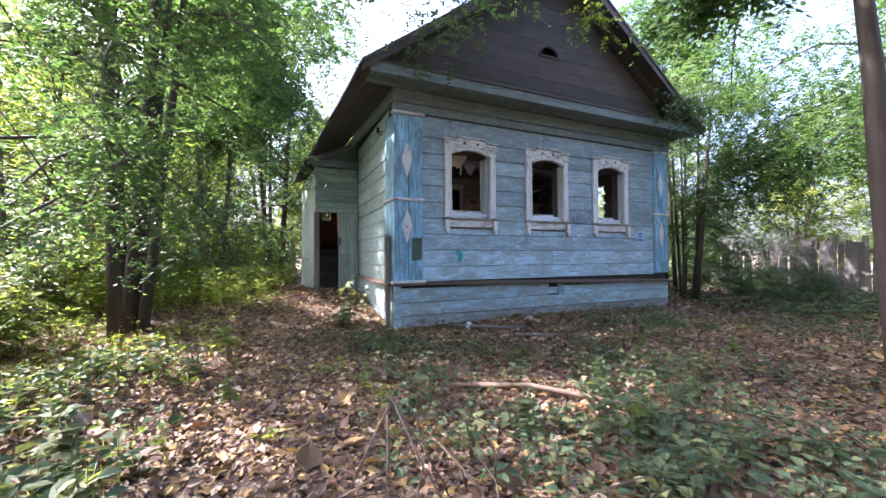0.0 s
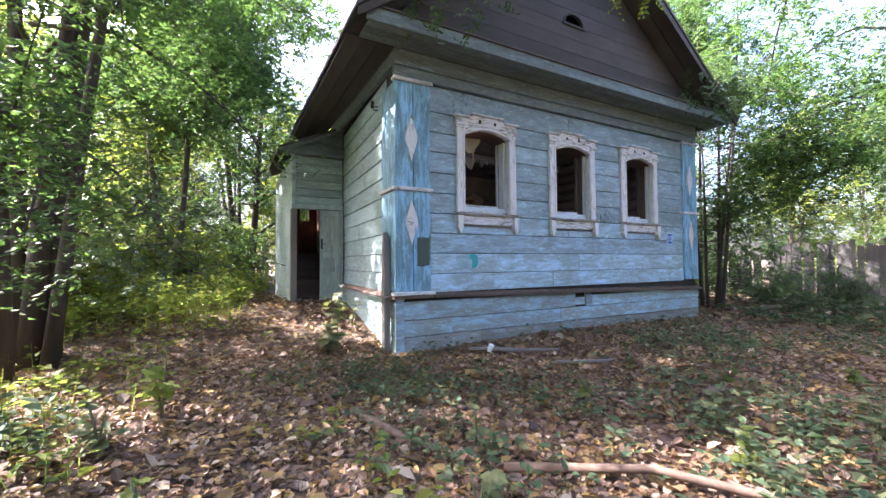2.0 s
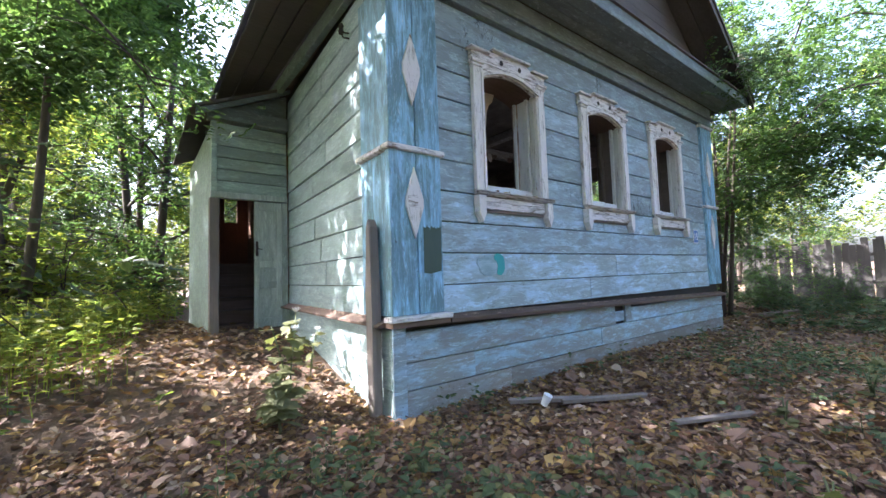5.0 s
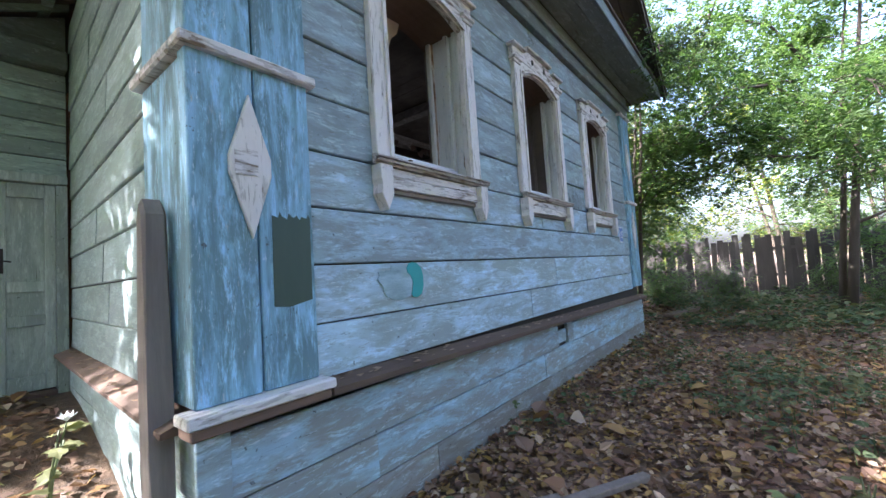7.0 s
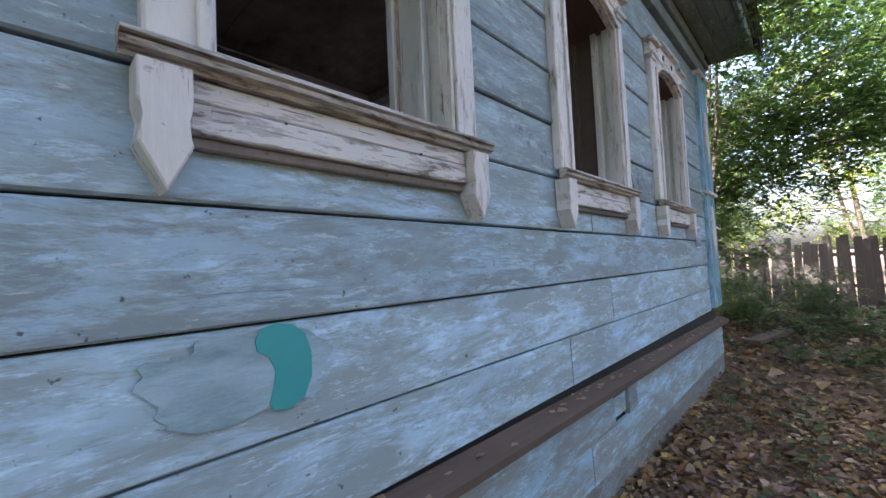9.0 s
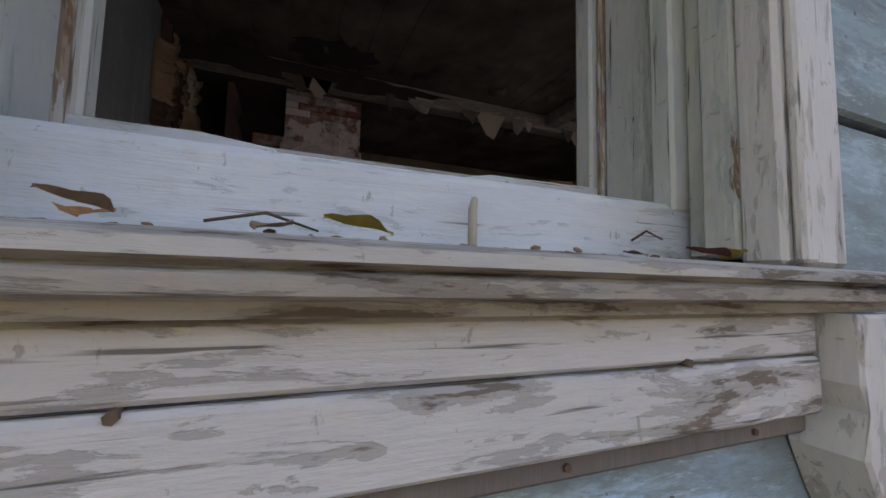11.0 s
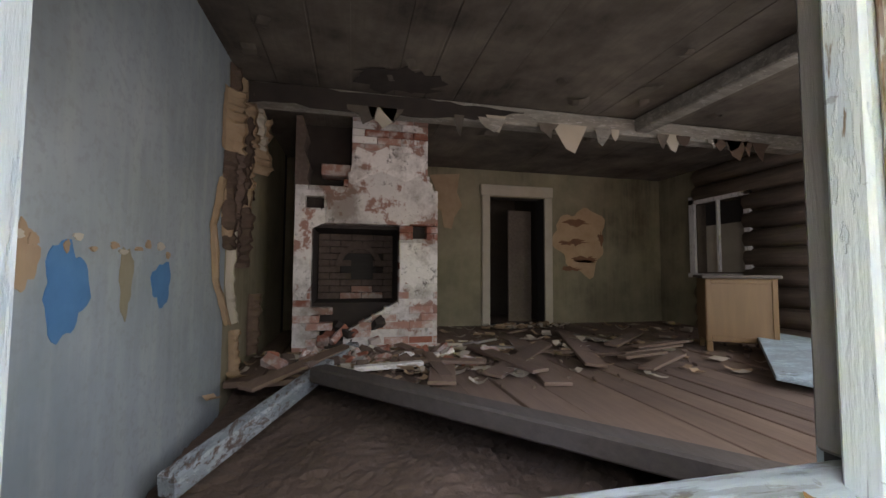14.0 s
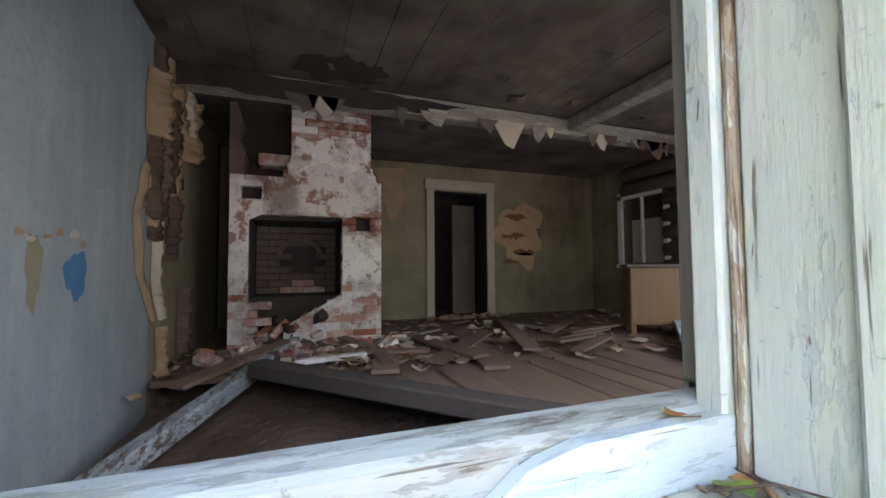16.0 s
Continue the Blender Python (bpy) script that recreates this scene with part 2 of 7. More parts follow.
M_TEAL = k.done(k.mix(k.noise(9, 5), (0.02, 0.27, 0.28), (0.04, 0.36, 0.36)), k.noise(30, 3), 0.15, 0.003)
M_BROWN = raw_wood("weathered_brown_wood", (0.15, 0.10, 0.075), 'x')
M_GABLE = raw_wood("dark_gable_wood", (0.085, 0.072, 0.066), 'x')
M_PORCH_IN = raw_wood("porch_inner_wood", (0.26, 0.135, 0.085), 'y')
M_GREYWOOD = raw_wood("grey_wood", (0.22, 0.19, 0.17), 'z')
M_ROT = raw_wood("rotten_wood", (0.13, 0.085, 0.06), 'x', var=0.7)
M_SUB = raw_wood("dirty_subfloor", (0.075, 0.052, 0.042), 'y')
M_LOG_PALE = raw_wood("log_with_plaster_dust", (0.26, 0.205, 0.165), 'y', var=0.85)
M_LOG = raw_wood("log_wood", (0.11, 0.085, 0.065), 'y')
M_FLOOR = raw_wood("floor_board", (0.18, 0.122, 0.09), 'y')
M_DARK = raw_wood("dark_core", (0.035, 0.03, 0.027), 'x')
M_ROOF = raw_wood("roof_sheet", (0.10, 0.085, 0.08), 'x')
M_BARK = raw_wood("bark", (0.085, 0.066, 0.052), 'z', var=0.6)

# ---- mesh kit ----
def box(bm, x0, x1, y0, y1, z0, z1, bevel=0.0):
    vs = [bm.verts.new((x, y, z)) for z in (z0, z1) for y in (y0, y1) for x in (x0, x1)]
    fs = [bm.faces.new([vs[i] for i in q]) for q in ((0, 2, 3, 1), (4, 5, 7, 6), (0, 1, 5, 4), (2, 6, 7, 3), (0, 4, 6, 2), (1, 3, 7, 5))]
    if bevel:
        es = list({e for f in fs for e in f.edges})
        bmesh.ops.bevel(bm, geom=es, offset=bevel, segments=1, affect='EDGES')
    return vs


def prism(bm, outline, y0, y1, axis='y', bevel=0.0):
    """An outline of (a, b) pushed along an axis: y takes (x, z), x takes (y, z), z takes (x, y)."""
    put = {'y': lambda a, b, d: (a, d, b), 'x': lambda a, b, d: (d, a, b), 'z': lambda a, b, d: (a, b, d)}[axis]
    lo = [bm.verts.new(put(a, b, y0)) for a, b in outline]
    hi = [bm.verts.new(put(a, b, y1)) for a, b in outline]
    n = len(lo)
    fs = [bm.faces.new(lo), bm.faces.new(hi[::-1])]
    fs += [bm.faces.new((lo[i], hi[i], hi[(i + 1) % n], lo[(i + 1) % n])) for i in range(n)]
    if bevel:
        es = list({e for f in fs[:2] for e in f.edges})
        bmesh.ops.bevel(bm, geom=es, offset=bevel, segments=1, affect='EDGES')
    bmesh.ops.recalc_face_normals(bm, faces=bm.faces)


def tube(bm, points, radii, sides=7):
    rings = []
    for i, p in enumerate(points):
        p = Vector(p)
        d = (Vector(points[min(i + 1, len(points) - 1)]) - Vector(points[max(i - 1, 0)])).normalized()
        u = d.orthogonal().normalized()
        v = d.cross(u)
        if rings:
            w = (rings[-1][0].co - Vector(points[i - 1]))
            w = (w - d * w.dot(d))
            if w.length > 1e-6:
                u = w.normalized()
                v = d.cross(u)
        rings.append([bm.verts.new(p + float(radii[i]) * (math.cos(a) * u + math.sin(a) * v)) for a in (2 * math.pi * j / sides for j in range(sides))])
    for r0, r1 in zip(rings, rings[1:]):
        for j in range(sides):
            f = bm.faces.new((r0[j], r0[(j + 1) % sides], r1[(j + 1) % sides], r1[j]))
            f.smooth = True
    bm.faces.new(rings[0][::-1])
    bm.faces.new(rings[-1])


def mesh_of(name, bm, material):
    me = bpy.data.meshes.new(name)
    bm.to_mesh(me)
    bm.free()
    me.materials.append(material)
    return me


def part(name, bm, material, parent=None, label=""):
    ob = new(name, mesh_of(name, bm, material))
    if parent is not None:
        ob.parent = parent
        ob.matrix_parent_inverse = parent.matrix_world.inverted() if parent.type != 'EMPTY' else pose(*[-c for c in parent.location])
    return tagged(ob, label=label)


def empty(name, x, y, z):
    ob = new(name)
    ob.location = (x, y, z)
    return ob


def blank():
    return bmesh.new()


def soup(name, verts, faces, material, smooth=False):
    """A mesh straight from arrays."""
    me = bpy.data.meshes.new(name)
    me.from_pydata(verts.tolist(), [], faces.tolist())
    me.materials.append(material)
    return me


rng = np.random.default_rng(7)


# ---- the lie of the ground ----
def ground_z(x, y):
    x, y = np.asarray(x, float), np.asarray(y, float)
    s = np.clip((y - 6.4) / 3.3, 0, 1)
    rise = (0.36 - 0.22 * np.clip((x - 1.8) / 4, 0, 1)) * s * s * (3 - 2 * s)
    return rise - 0.03 + 0.03 * np.sin(0.9 * x + 0.4) * np.sin(0.7 * y + 1.0) + 0.012 * np.sin(3.1 * x) * np.cos(2.7 * y) \
        + 0.03 * np.clip((y - 4.6) / 1.8, 0, 1)


HX0, HX1, HY0, HY1 = 1.74, 8.16, 6.48, 12.45     # the house, outside of its core walls
IX0, IX1, IY0, IY1 = 2.02, 8.0, 6.80, 12.20      # the room
FLOOR, CEIL = 1.50, 3.87
WINDOWS = [(3.07, 'window_1'), (4.75, 'window_2'), (6.42, 'window_3')]
WB, WT, WHALF = 1.855, 2.97, 0.385                 # opening


def build_ground():
    k = Kit("leafy_soil", 0.95)
    n1, n2, n3 = k.noise(0.8, 5), k.noise(14, 6), k.noise(60, 3)
    col = k.mix(n1, (0.055, 0.040, 0.028), (0.12, 0.082, 0.058))
    col = k.mix(k.ramp(n2, (0.4, 0.0), (0.62, 0.8)), col, (0.15, 0.095, 0.06))
    col = k.mix(k.ramp(k.cells(20), (0.0, 0.5), (0.5, 0.0)), col, (0.19, 0.13, 0.08))
    soil = k.done(col, k.times(n2, n3, 'ADD'), 0.8, 0.02)
    xs = np.concatenate([[-900, -300, -120, -60, -40], np.arange(-26, 28, 0.4), [40, 60, 120, 300, 900]])
    ys = np.concatenate([[-900, -300, -120, -60, -40], np.arange(-22, 32, 0.4), [40, 60, 120, 300, 900]])
    gx, gy = np.meshgrid(xs, ys)
    gz = ground_z(gx, gy) + rng.normal(0, 0.008, gx.shape)
    far = np.maximum(np.abs(gx), np.abs(gy)) > 30
    gz[far] = 0.05
    v = np.stack([gx, gy, gz], -1).reshape(-1, 3)
    nx, ny = len(xs), len(ys)
    i = np.arange(nx * ny).reshape(ny, nx)
    f = np.stack([i[:-1, :-1], i[:-1, 1:], i[1:, 1:], i[1:, :-1]], -1).reshape(-1, 4)
    me = soup("ground", v, f, soil)
    for p in me.polygons:
        p.use_smooth = True
    tagged(new("ground", me), "bare dark soil under fallen leaves round the house", "ground", kind="structure")


build_ground()


# ---- house: core walls ----
def wall_with_holes(name, axis, a0, a1, d0, d1, z0, z1, holes, material, label):
    """A thick wall along x or y with rectangular holes (a0, a1, z0, z1)."""
    bm = blank()

    def blk(p0, p1, q0, q1):
        if p1 - p0 > 1e-4 and q1 - q0 > 1e-4:
            if axis == 'x':
                box(bm, p0, p1, d0, d1, q0, q1)
            else:
                box(bm, d0, d1, p0, p1, q0, q1)
    at = a0
    for h0, h1, hz0, hz1 in sorted(holes):
        blk(at, h0, z0, z1)
        blk(h0, h1, z0, hz0)
        blk(h0, h1, hz1, z1)
        at = h1
    blk(at, a1, z0, z1)
    return tagged(part(name, bm, material), label, "wall", kind="structure")


wall_front = wall_with_holes("wall_front", 'x', HX0, HX1, HY0, IY0, 0.0, 3.87, [(cx - WHALF - 0.05, cx + WHALF + 0.05, WB - 0.06, WT + 0.07) for cx, _ in WINDOWS],
                             M_DARK, "old blue-painted timber front wall with three open windows")
bm = blank()
prism(bm, [(HX0, IY0), (IX0 - 0.01, IY0), (IX0 - 0.01, HY1), (HX0 + 0.05 * (HY1 - 6.46), HY1)], 0.0, 3.87, 'z')
wall_left = tagged(part("wall_left", bm, M_DARK), "pale green boarded side wall of the wooden house", "wall", kind="structure")
# the hole at y 8.0 to 8.8 is unseen, assumed for more room light
wall_right = wall_with_holes("wall_right", 'y', IY0, HY1, IX1, HX1, 0.0, 3.87, [(10.66, 11.44, 2.215, 3.235), (8.0, 8.8, 2.095, 2.995)], M_LOG, "bare dark log wall with an open window")
wall_back = wall_with_holes("wall_back", 'x', IX0 - 0.01, IX1, IY1, HY1, 0.0, 3.87, [(4.95, 5.86, FLOOR - 0.105, 3.355)], M_DARK, "rear wall of the room with a doorway")


# ---- facade planks ----
def cut(x0, x1, holes):
    segs, at = [], x0
    for h0, h1 in sorted(holes):
        if h0 > at:
            segs.append((at, h0))
        at = max(at, h1)
    if at < x1:
        segs.append((at, x1))
    return segs


def plank_bm(x0, x1, y_face, z0, z1, thick=0.028, lap=0.008):
    """A lap board with eased edges; its foot stands a little prouder than its head."""
    bm = blank()
    e = 0.006
    prism(bm, [(y_face + thick, z0), (y_face - lap + e, z0), (y_face - lap, z0 + e), (y_face - 0.002, z1 - e), (y_face + e - 0.002, z1), (y_face + thick, z1)], x0, x1, 'x')
    return bm


ledge_z = lambda x: 0.745 - (x - 2.15) * 0.020
rows_up = [0.735, 0.98, 1.25, 1.515, 1.78, 2.05, 2.32, 2.60, 2.86, 3.13, 3.485]
holes_w = [(cx - 0.44, cx + 0.44) for cx, _ in WINDOWS]
r2 = random.Random(4)
for z0, z1 in zip(rows_up, rows_up[1:]):
    hit = z1 > WB - 0.05 and z0 < WT
    for s0, s1 in cut(2.15, 7.74, holes_w if hit else []):
        pieces = [(s0, s1)]
        if s1 - s0 > 3 and r2.random() < 0.7:
            m = s0 + (s1 - s0) * r2.uniform(0.35, 0.7)
            pieces = [(s0, m - 0.003), (m + 0.003, s1)]
        for p0, p1 in pieces:
            w = r2.uniform(-0.003, 0.003)
            zz0, zz1 = z0 + 0.004, z1 - 0.003
            part("plank", plank_bm(p0, p1, 6.45 + w, zz0, zz1), M_BLUE if z0 < 1.7 else M_BLUE_UP, wall_front)
rows_low = [-0.02, 0.19, 0.40, 0.64]
for z0, z1 in zip(rows_low, rows_low[1:]):
    cuts = [1.69, 2.05 + r2.random(), 4.2 + 1.5 * r2.random(), 8.18]
    for p0, p1 in zip(cuts, cuts[1:]):
        for s0, s1 in cut(p0 + 0.002, p1 - 0.002, [(4.76, 5.0)] if z1 > 0.6 else []):
            top = (lambda x: min(z1 - 0.003, ledge_z(x) - 0.045)) if z1 > 0.6 else (lambda x: z1 - 0.003)
            part("plank", plank_bm(s0, s1, 6.43 + r2.uniform(-0.003, 0.003), z0 + 0.004, top(s1)), M_BASE_LOW if z0 < 0.15 else M_BASE, wall_front)

# water table ledge: a sloping brown board over the base
def ledge_front():
    bm = blank()
    for a, b in ((2.19, 8.21),):
        h = 0.0
        vs = []
        for x in (a, b):
            z = ledge_z(x) + h
            vs.append([bm.verts.new((x, y, zz)) for y, zz in ((6.355 - 2 * h, z - 0.065), (6.355 - 2 * h, z - 0.035), (6.45, z + 0.0), (6.47, z - 0.065))])
        for i in range(4):
            bm.faces.new((vs[0][i], vs[1][i], vs[1][(i + 1) % 4], vs[0][(i + 1) % 4]))
        bm.faces.new(vs[0][::-1])
        bm.faces.new(vs[1])
    bmesh.ops.recalc_face_normals(bm, faces=bm.faces)
    part("ledge", bm, M_BROWN, wall_front, "rotten brown sloping ledge board")


ledge_front()
bm = blank()
box(bm, 1.615, 2.185, 6.325, 6.455, 0.722, 0.762, 0.006)
part("ledge", bm, M_WHITE, wall_front, "worn whitish ledge board under the pilaster")
bm = blank()
box(bm, 1.63, 2.17, 6.345, 6.455, 0.68, 0.7215, 0.004)
part("ledge", bm, M_BROWN, wall_front)
bm = blank()
box(bm, 1.665, 1.78, 6.405, 6.428, -0.03, 0.679, 0.004)
part("corner_strip", bm, M_BLUE, wall_front)

# vent opening in the base
bm = blank()
box(bm, 4.765, 4.995, 6.445, 6.47, 0.43, 0.545)
part("vent_board", bm, M_BLUE, wall_front)


# ---- corner pilasters ----
def diamond(bm, cx, cz, y, w, h):
    o = [(cx, cz - h), (cx + w, cz - h * 0.12), (cx + w, cz + h * 0.12), (cx, cz + h), (cx - w, cz + h * 0.12), (cx - w, cz - h * 0.12)]
    prism(bm, o, y - 0.022, y, 'y', 0.004)


def pilaster(cx0, cx1, mirror=False):
    mid = (cx0 + cx1) / 2
    base = empty("corner_pilaster", mid, 6.41, 0.76)
    tagged(base, "blue streaky corner pilaster board with white diamonds on the house", "pilaster")
    for a, b in ((cx0, mid - 0.004), (mid + 0.004, cx1)):
        bm = blank()
        box(bm, a, b, 6.405, 6.478, 0.764, 3.44, 0.005)
        part("board", bm, M_PILASTER, base)
    for z in (2.045, 3.44):
        bm = blank()
        box(bm, cx0 - 0.03, cx1 + 0.03, 6.372, 6.475, z, z + 0.045, 0.008)
        part("cross_moulding", bm, M_WHITE, base, "worn whitish cross moulding")
    for z, h in ((1.64, 0.285), (2.72, 0.30)):
        bm = blank()
        diamond(bm, mid - 0.03, z, 6.404, 0.082, h)
        part("diamond", bm, M_WHITE_V, base, "white painted wooden diamond")
    return base


pil = pilaster(1.665, 2.155)
bm = blank()
box(bm, 1.815, 1.905, 6.3765, 6.3805, 1.60, 1.70, 0.001)
part("plate", bm, M_WHITE, pil, "small pale plate with two nails")
bm = blank()
prism(bm, [(1.962, 1.085), (2.03, 1.078), (2.135, 1.10), (2.14, 1.452), (2.132, 1.468), (2.124, 1.45), (2.10, 1.456), (2.09, 1.44), (2.076, 1.461), (2.062, 1.448), (2.04, 1.466), (2.034, 1.44), (2.012, 1.452), (2.0, 1.47), (1.992, 1.446), (1.966, 1.455)], 6.4025, 6.4055, 'y')
part("paint_patch", bm, M_PATCH_GREEN, pil, "dark green square of fresh test paint")
pilaster(7.74, 8.19)
# side face of the near corner
side_board = empty("corner_board", 1.70, 6.65, 0.72)
tagged(side_board, "blue-grey corner board on the side of the house", "board")
for z0, z1 in ((0.76, 2.04), (2.095, 3.44)):
    bm = blank()
    box(bm, 1.672, 1.738, 6.481, 6.90, z0, z1, 0.005)
    part("board", bm, M_PILASTER, side_board)
bm = blank()
box(bm, 1.635, 1.736, 6.482, 6.94, 2.045, 2.09, 0.008)
part("cross_moulding", bm, M_WHITE, side_board)


bm = blank()
prism(bm, [(6.56, 0.0), (6.66, 0.0), (6.665, 0.9), (6.65, 1.45), (6.62, 1.52), (6.58, 1.46), (6.565, 0.8)], 1.575, 1.655, 'x', 0.012)
tagged(part("leaning_post", bm, M_GREYWOOD), "grey weathered post standing against the house corner", "post")
bm = blank()
prism(bm, [(2.76 + 0.19 * math.copysign(abs(math.cos(t)) ** 0.6, math.cos(t)) * (1 + 0.10 * math.sin(5 * t) + 0.06 * math.sin(17 * t)), 1.14 + 0.088 * math.copysign(abs(math.sin(t)) ** 0.6, math.sin(t)) * (1 + 0.12 * math.cos(7 * t) + 0.06 * math.cos(19 * t))) for t in [2 * math.pi * i / 72 for i in range(72)]], 6.4385, 6.4415, 'y')
tagged(part("paint_blot", bm, M_WORN), "grey worn patch in the blue paint", "paint blot")
bm = blank()
prism(bm, [(2.81, 1.05), (2.85, 1.045), (2.885, 1.065), (2.905, 1.11), (2.905, 1.17), (2.89, 1.215), (2.86, 1.24), (2.82, 1.25), (2.785, 1.24), (2.77, 1.215), (2.775, 1.19), (2.80, 1.175), (2.815, 1.14), (2.81, 1.10), (2.80, 1.07)], 6.4355, 6.4383, 'y')
tagged(part("paint_blot", bm, M_TEAL), "teal blot of fresh paint on the wall boards", "paint blot")
plate = empty("house_number_plate", 7.33, 6.44, 1.55)
tagged(plate, "small blue and white enamel house number plate", "house number")
M_ENAMEL = Kit("blue_enamel", 0.3).done((0.03, 0.13, 0.42))
M_ENAMEL_W = Kit("white_enamel", 0.3).done((0.75, 0.77, 0.78))
bm = blank()
box(bm, 7.22, 7.40, 6.432, 6.436, 1.44, 1.66, 0.001)
part("sheet", bm, M_ENAMEL_W, plate)
bm = blank()
box(bm, 7.232, 7.388, 6.4295, 6.4316, 1.452, 1.648, 0.0005)
part("field", bm, M_ENAMEL, plate)
fc = bpy.data.curves.new("digits", 'FONT')
fc.body, fc.size, fc.extrude, fc.align_x = "15", 0.15, 0.0008, 'CENTER'
digit_ob = new("digits", fc)
bpy.context.view_layer.update()
dm = bpy.data.meshes.new_from_object(digit_ob)
bpy.data.objects.remove(digit_ob)
dm.materials.append(M_ENAMEL_W)
digits = new("digits", dm)
digits.parent = plate
digits.matrix_basis = pose(-0.02, -0.0118, -0.05, 90, 0, 0)
bm = blank()
for dx in (0.0, 0.05):
    tube(bm, [(1.70, 7.15, 3.30 + dx), (1.64, 7.15, 3.29 + dx), (1.62, 7.15, 3.33 + dx)], [0.008, 0.008, 0.008], 6)
    tube(bm, [(1.62, 7.15, 3.32 + dx), (1.62, 7.15, 3.345 + dx), (1.62, 7.15, 3.37 + dx)], [0.022, 0.026, 0.016], 8)
tagged(part("insulator_hook", bm, M_DARK), "black wire hooks with insulators on the side wall", "insulator")


# ---- side wall planks, along y ----
SIDE = pose(1.70, 6.46, 0, 0, 0, -math.degrees(math.atan(0.05))) @ pose(-1.70, -6.46, 0)     # the side wall runs a little inwards


def plank_side(y0, y1, x_face, z0, z1, sgn=1):
    bm = blank()
    e = 0.006
    prism(bm, [(x_face + 0.03, z0), (x_face - 0.008 + e, z0), (x_face - 0.008, z0 + e), (x_face, z1 - e), (x_face + e, z1), (x_face + 0.03, z1)], y0, y1, 'y')
    return bm


for z0, z1 in zip([0.735, 0.99, 1.25, 1.52, 1.78, 2.04, 2.31, 2.58, 2.85, 3.12, 3.39], [0.99, 1.25, 1.52, 1.78, 2.04, 2.31, 2.58, 2.85, 3.12, 3.39, 3.66]):
    m = r2.uniform(7.8, 8.9)
    for a, b in ((6.905, m - 0.003), (m + 0.003, 9.66)):
        side_plank = part("plank", plank_side(a, b, 1.708 + r2.uniform(-0.003, 0.003), z0 + 0.004, z1 - 0.003), M_SIDE, wall_left)
        side_plank.matrix_basis = SIDE
for z0, z1 in ((-0.02, 0.2), (0.2, 0.42), (0.42, 0.66)):
    part("plank", plank_side(6.46, 9.7, 1.688, z0 + 0.004, z1 - 0.003), M_SIDE, wall_left).matrix_basis = SIDE
bm = blank()
prism(bm, [(1.585, 0.68), (1.585, 0.70), (1.708, 0.742), (1.708, 0.68)], 6.48, 9.7, 'y')
part("ledge", bm, M_BROWN, wall_left, "rotten brown sloping ledge board").matrix_basis = SIDE

# frieze and cornice
frieze = empty("cornice", 4.92, 6.44, 3.49)
tagged(frieze, "grey-green boarded frieze and overhanging cornice of the house", "cornice")
bm = blank()
box(bm, 1.66, 8.20, 6.395, 6.475, 3.49, 3.84, 0.005)
part("frieze_board", bm, M_FRIEZE, frieze)
bm = blank()
box(bm, 1.63, 8.23, 6.36, 6.394, 3.62, 3.67, 0.006)
part("moulding", bm, M_FRIEZE, frieze)
bm = blank()
box(bm, 1.664, 1.735, 6.48, 12.4, 3.665, 3.84, 0.005)
part("frieze_board", bm, M_FRIEZE, frieze)
for i in range(3):
    bm = blank()
    box(bm, 1.20, 8.62, 5.99 + i * 0.135, 6.12 + i * 0.135, 3.845, 3.87, 0.003)
    part("soffit_board", bm, M_FRIEZE, frieze)
bm = blank()
box(bm, 1.16, 8.66, 5.95, 5.985, 3.83, 3.985, 0.006)
part("fascia", bm, M_FRIEZE, frieze)
bm = blank()
prism(bm, [(5.925, 3.987), (5.925, 4.005), (6.40, 4.13), (6.40, 3.90)], 1.12, 8.70, 'x')
part("pent_roof", bm, M_ROOF, frieze)
for i in range(3):
    bm = blank()
    box(bm, 1.06 + 0.2 * i, 1.25 + 0.2 * i, 6.42, 12.9, 3.85, 3.875, 0.003)
    part("soffit_board", bm, M_GABLE, frieze)

# gable
RIDGE_X, RIDGE_Z, SLOPE = 4.88, 6.72, 0.733
gable = empty("gable", RIDGE_X, 6.45, 4.0)
tagged(gable, "dark weathered boarded gable with a half-round attic hole", "gable")
z = 4.06
while z < 6.55:
    z1 = min(z + 0.235, 6.6)
    half0, half1 = (RIDGE_Z - z) / SLOPE - 0.10, (RIDGE_Z - z1) / SLOPE - 0.10
    if half1 < 0.05:
        break
    bm = blank()
    if z < 5.08 < z1:
        for s in (-1, 1):
            inner = RIDGE_X - 0.08 + s * 0.20
            outer0, outer1 = RIDGE_X + s * half0, RIDGE_X + s * half1
            prism(bm, [(inner, z + 0.003), (outer0, z + 0.003), (outer1, z1 - 0.003), (inner, z1 - 0.003)], 6.40, 6.43, 'y')
        hx = RIDGE_X - 0.08
        for i in range(10):
            t0, t1 = math.pi * i / 10, math.pi * (i + 1) / 10
            prism(bm, [(hx + 0.2 * math.cos(t0), z + 0.17 * math.sin(t0)), (hx + 0.2 * math.cos(t0), z1 - 0.003), (hx + 0.2 * math.cos(t1), z1 - 0.003), (hx + 0.2 * math.cos(t1), z + 0.17 * math.sin(t1))], 6.40, 6.43, 'y')
    else:
        prism(bm, [(RIDGE_X - half0, z + 0.003), (RIDGE_X + half0, z + 0.003), (RIDGE_X + half1, z1 - 0.003), (RIDGE_X - half1, z1 - 0.003)], 6.40 + r2.uniform(-.003, .003), 6.43, 'y')
    part("plank", bm, M_GABLE, gable)
    z = z1
bm = blank()
prism(bm, [(RIDGE_X - 3.5, 4.06), (RIDGE_X + 3.5, 4.06), (RIDGE_X, 6.6)], 6.62, 6.66, 'y')
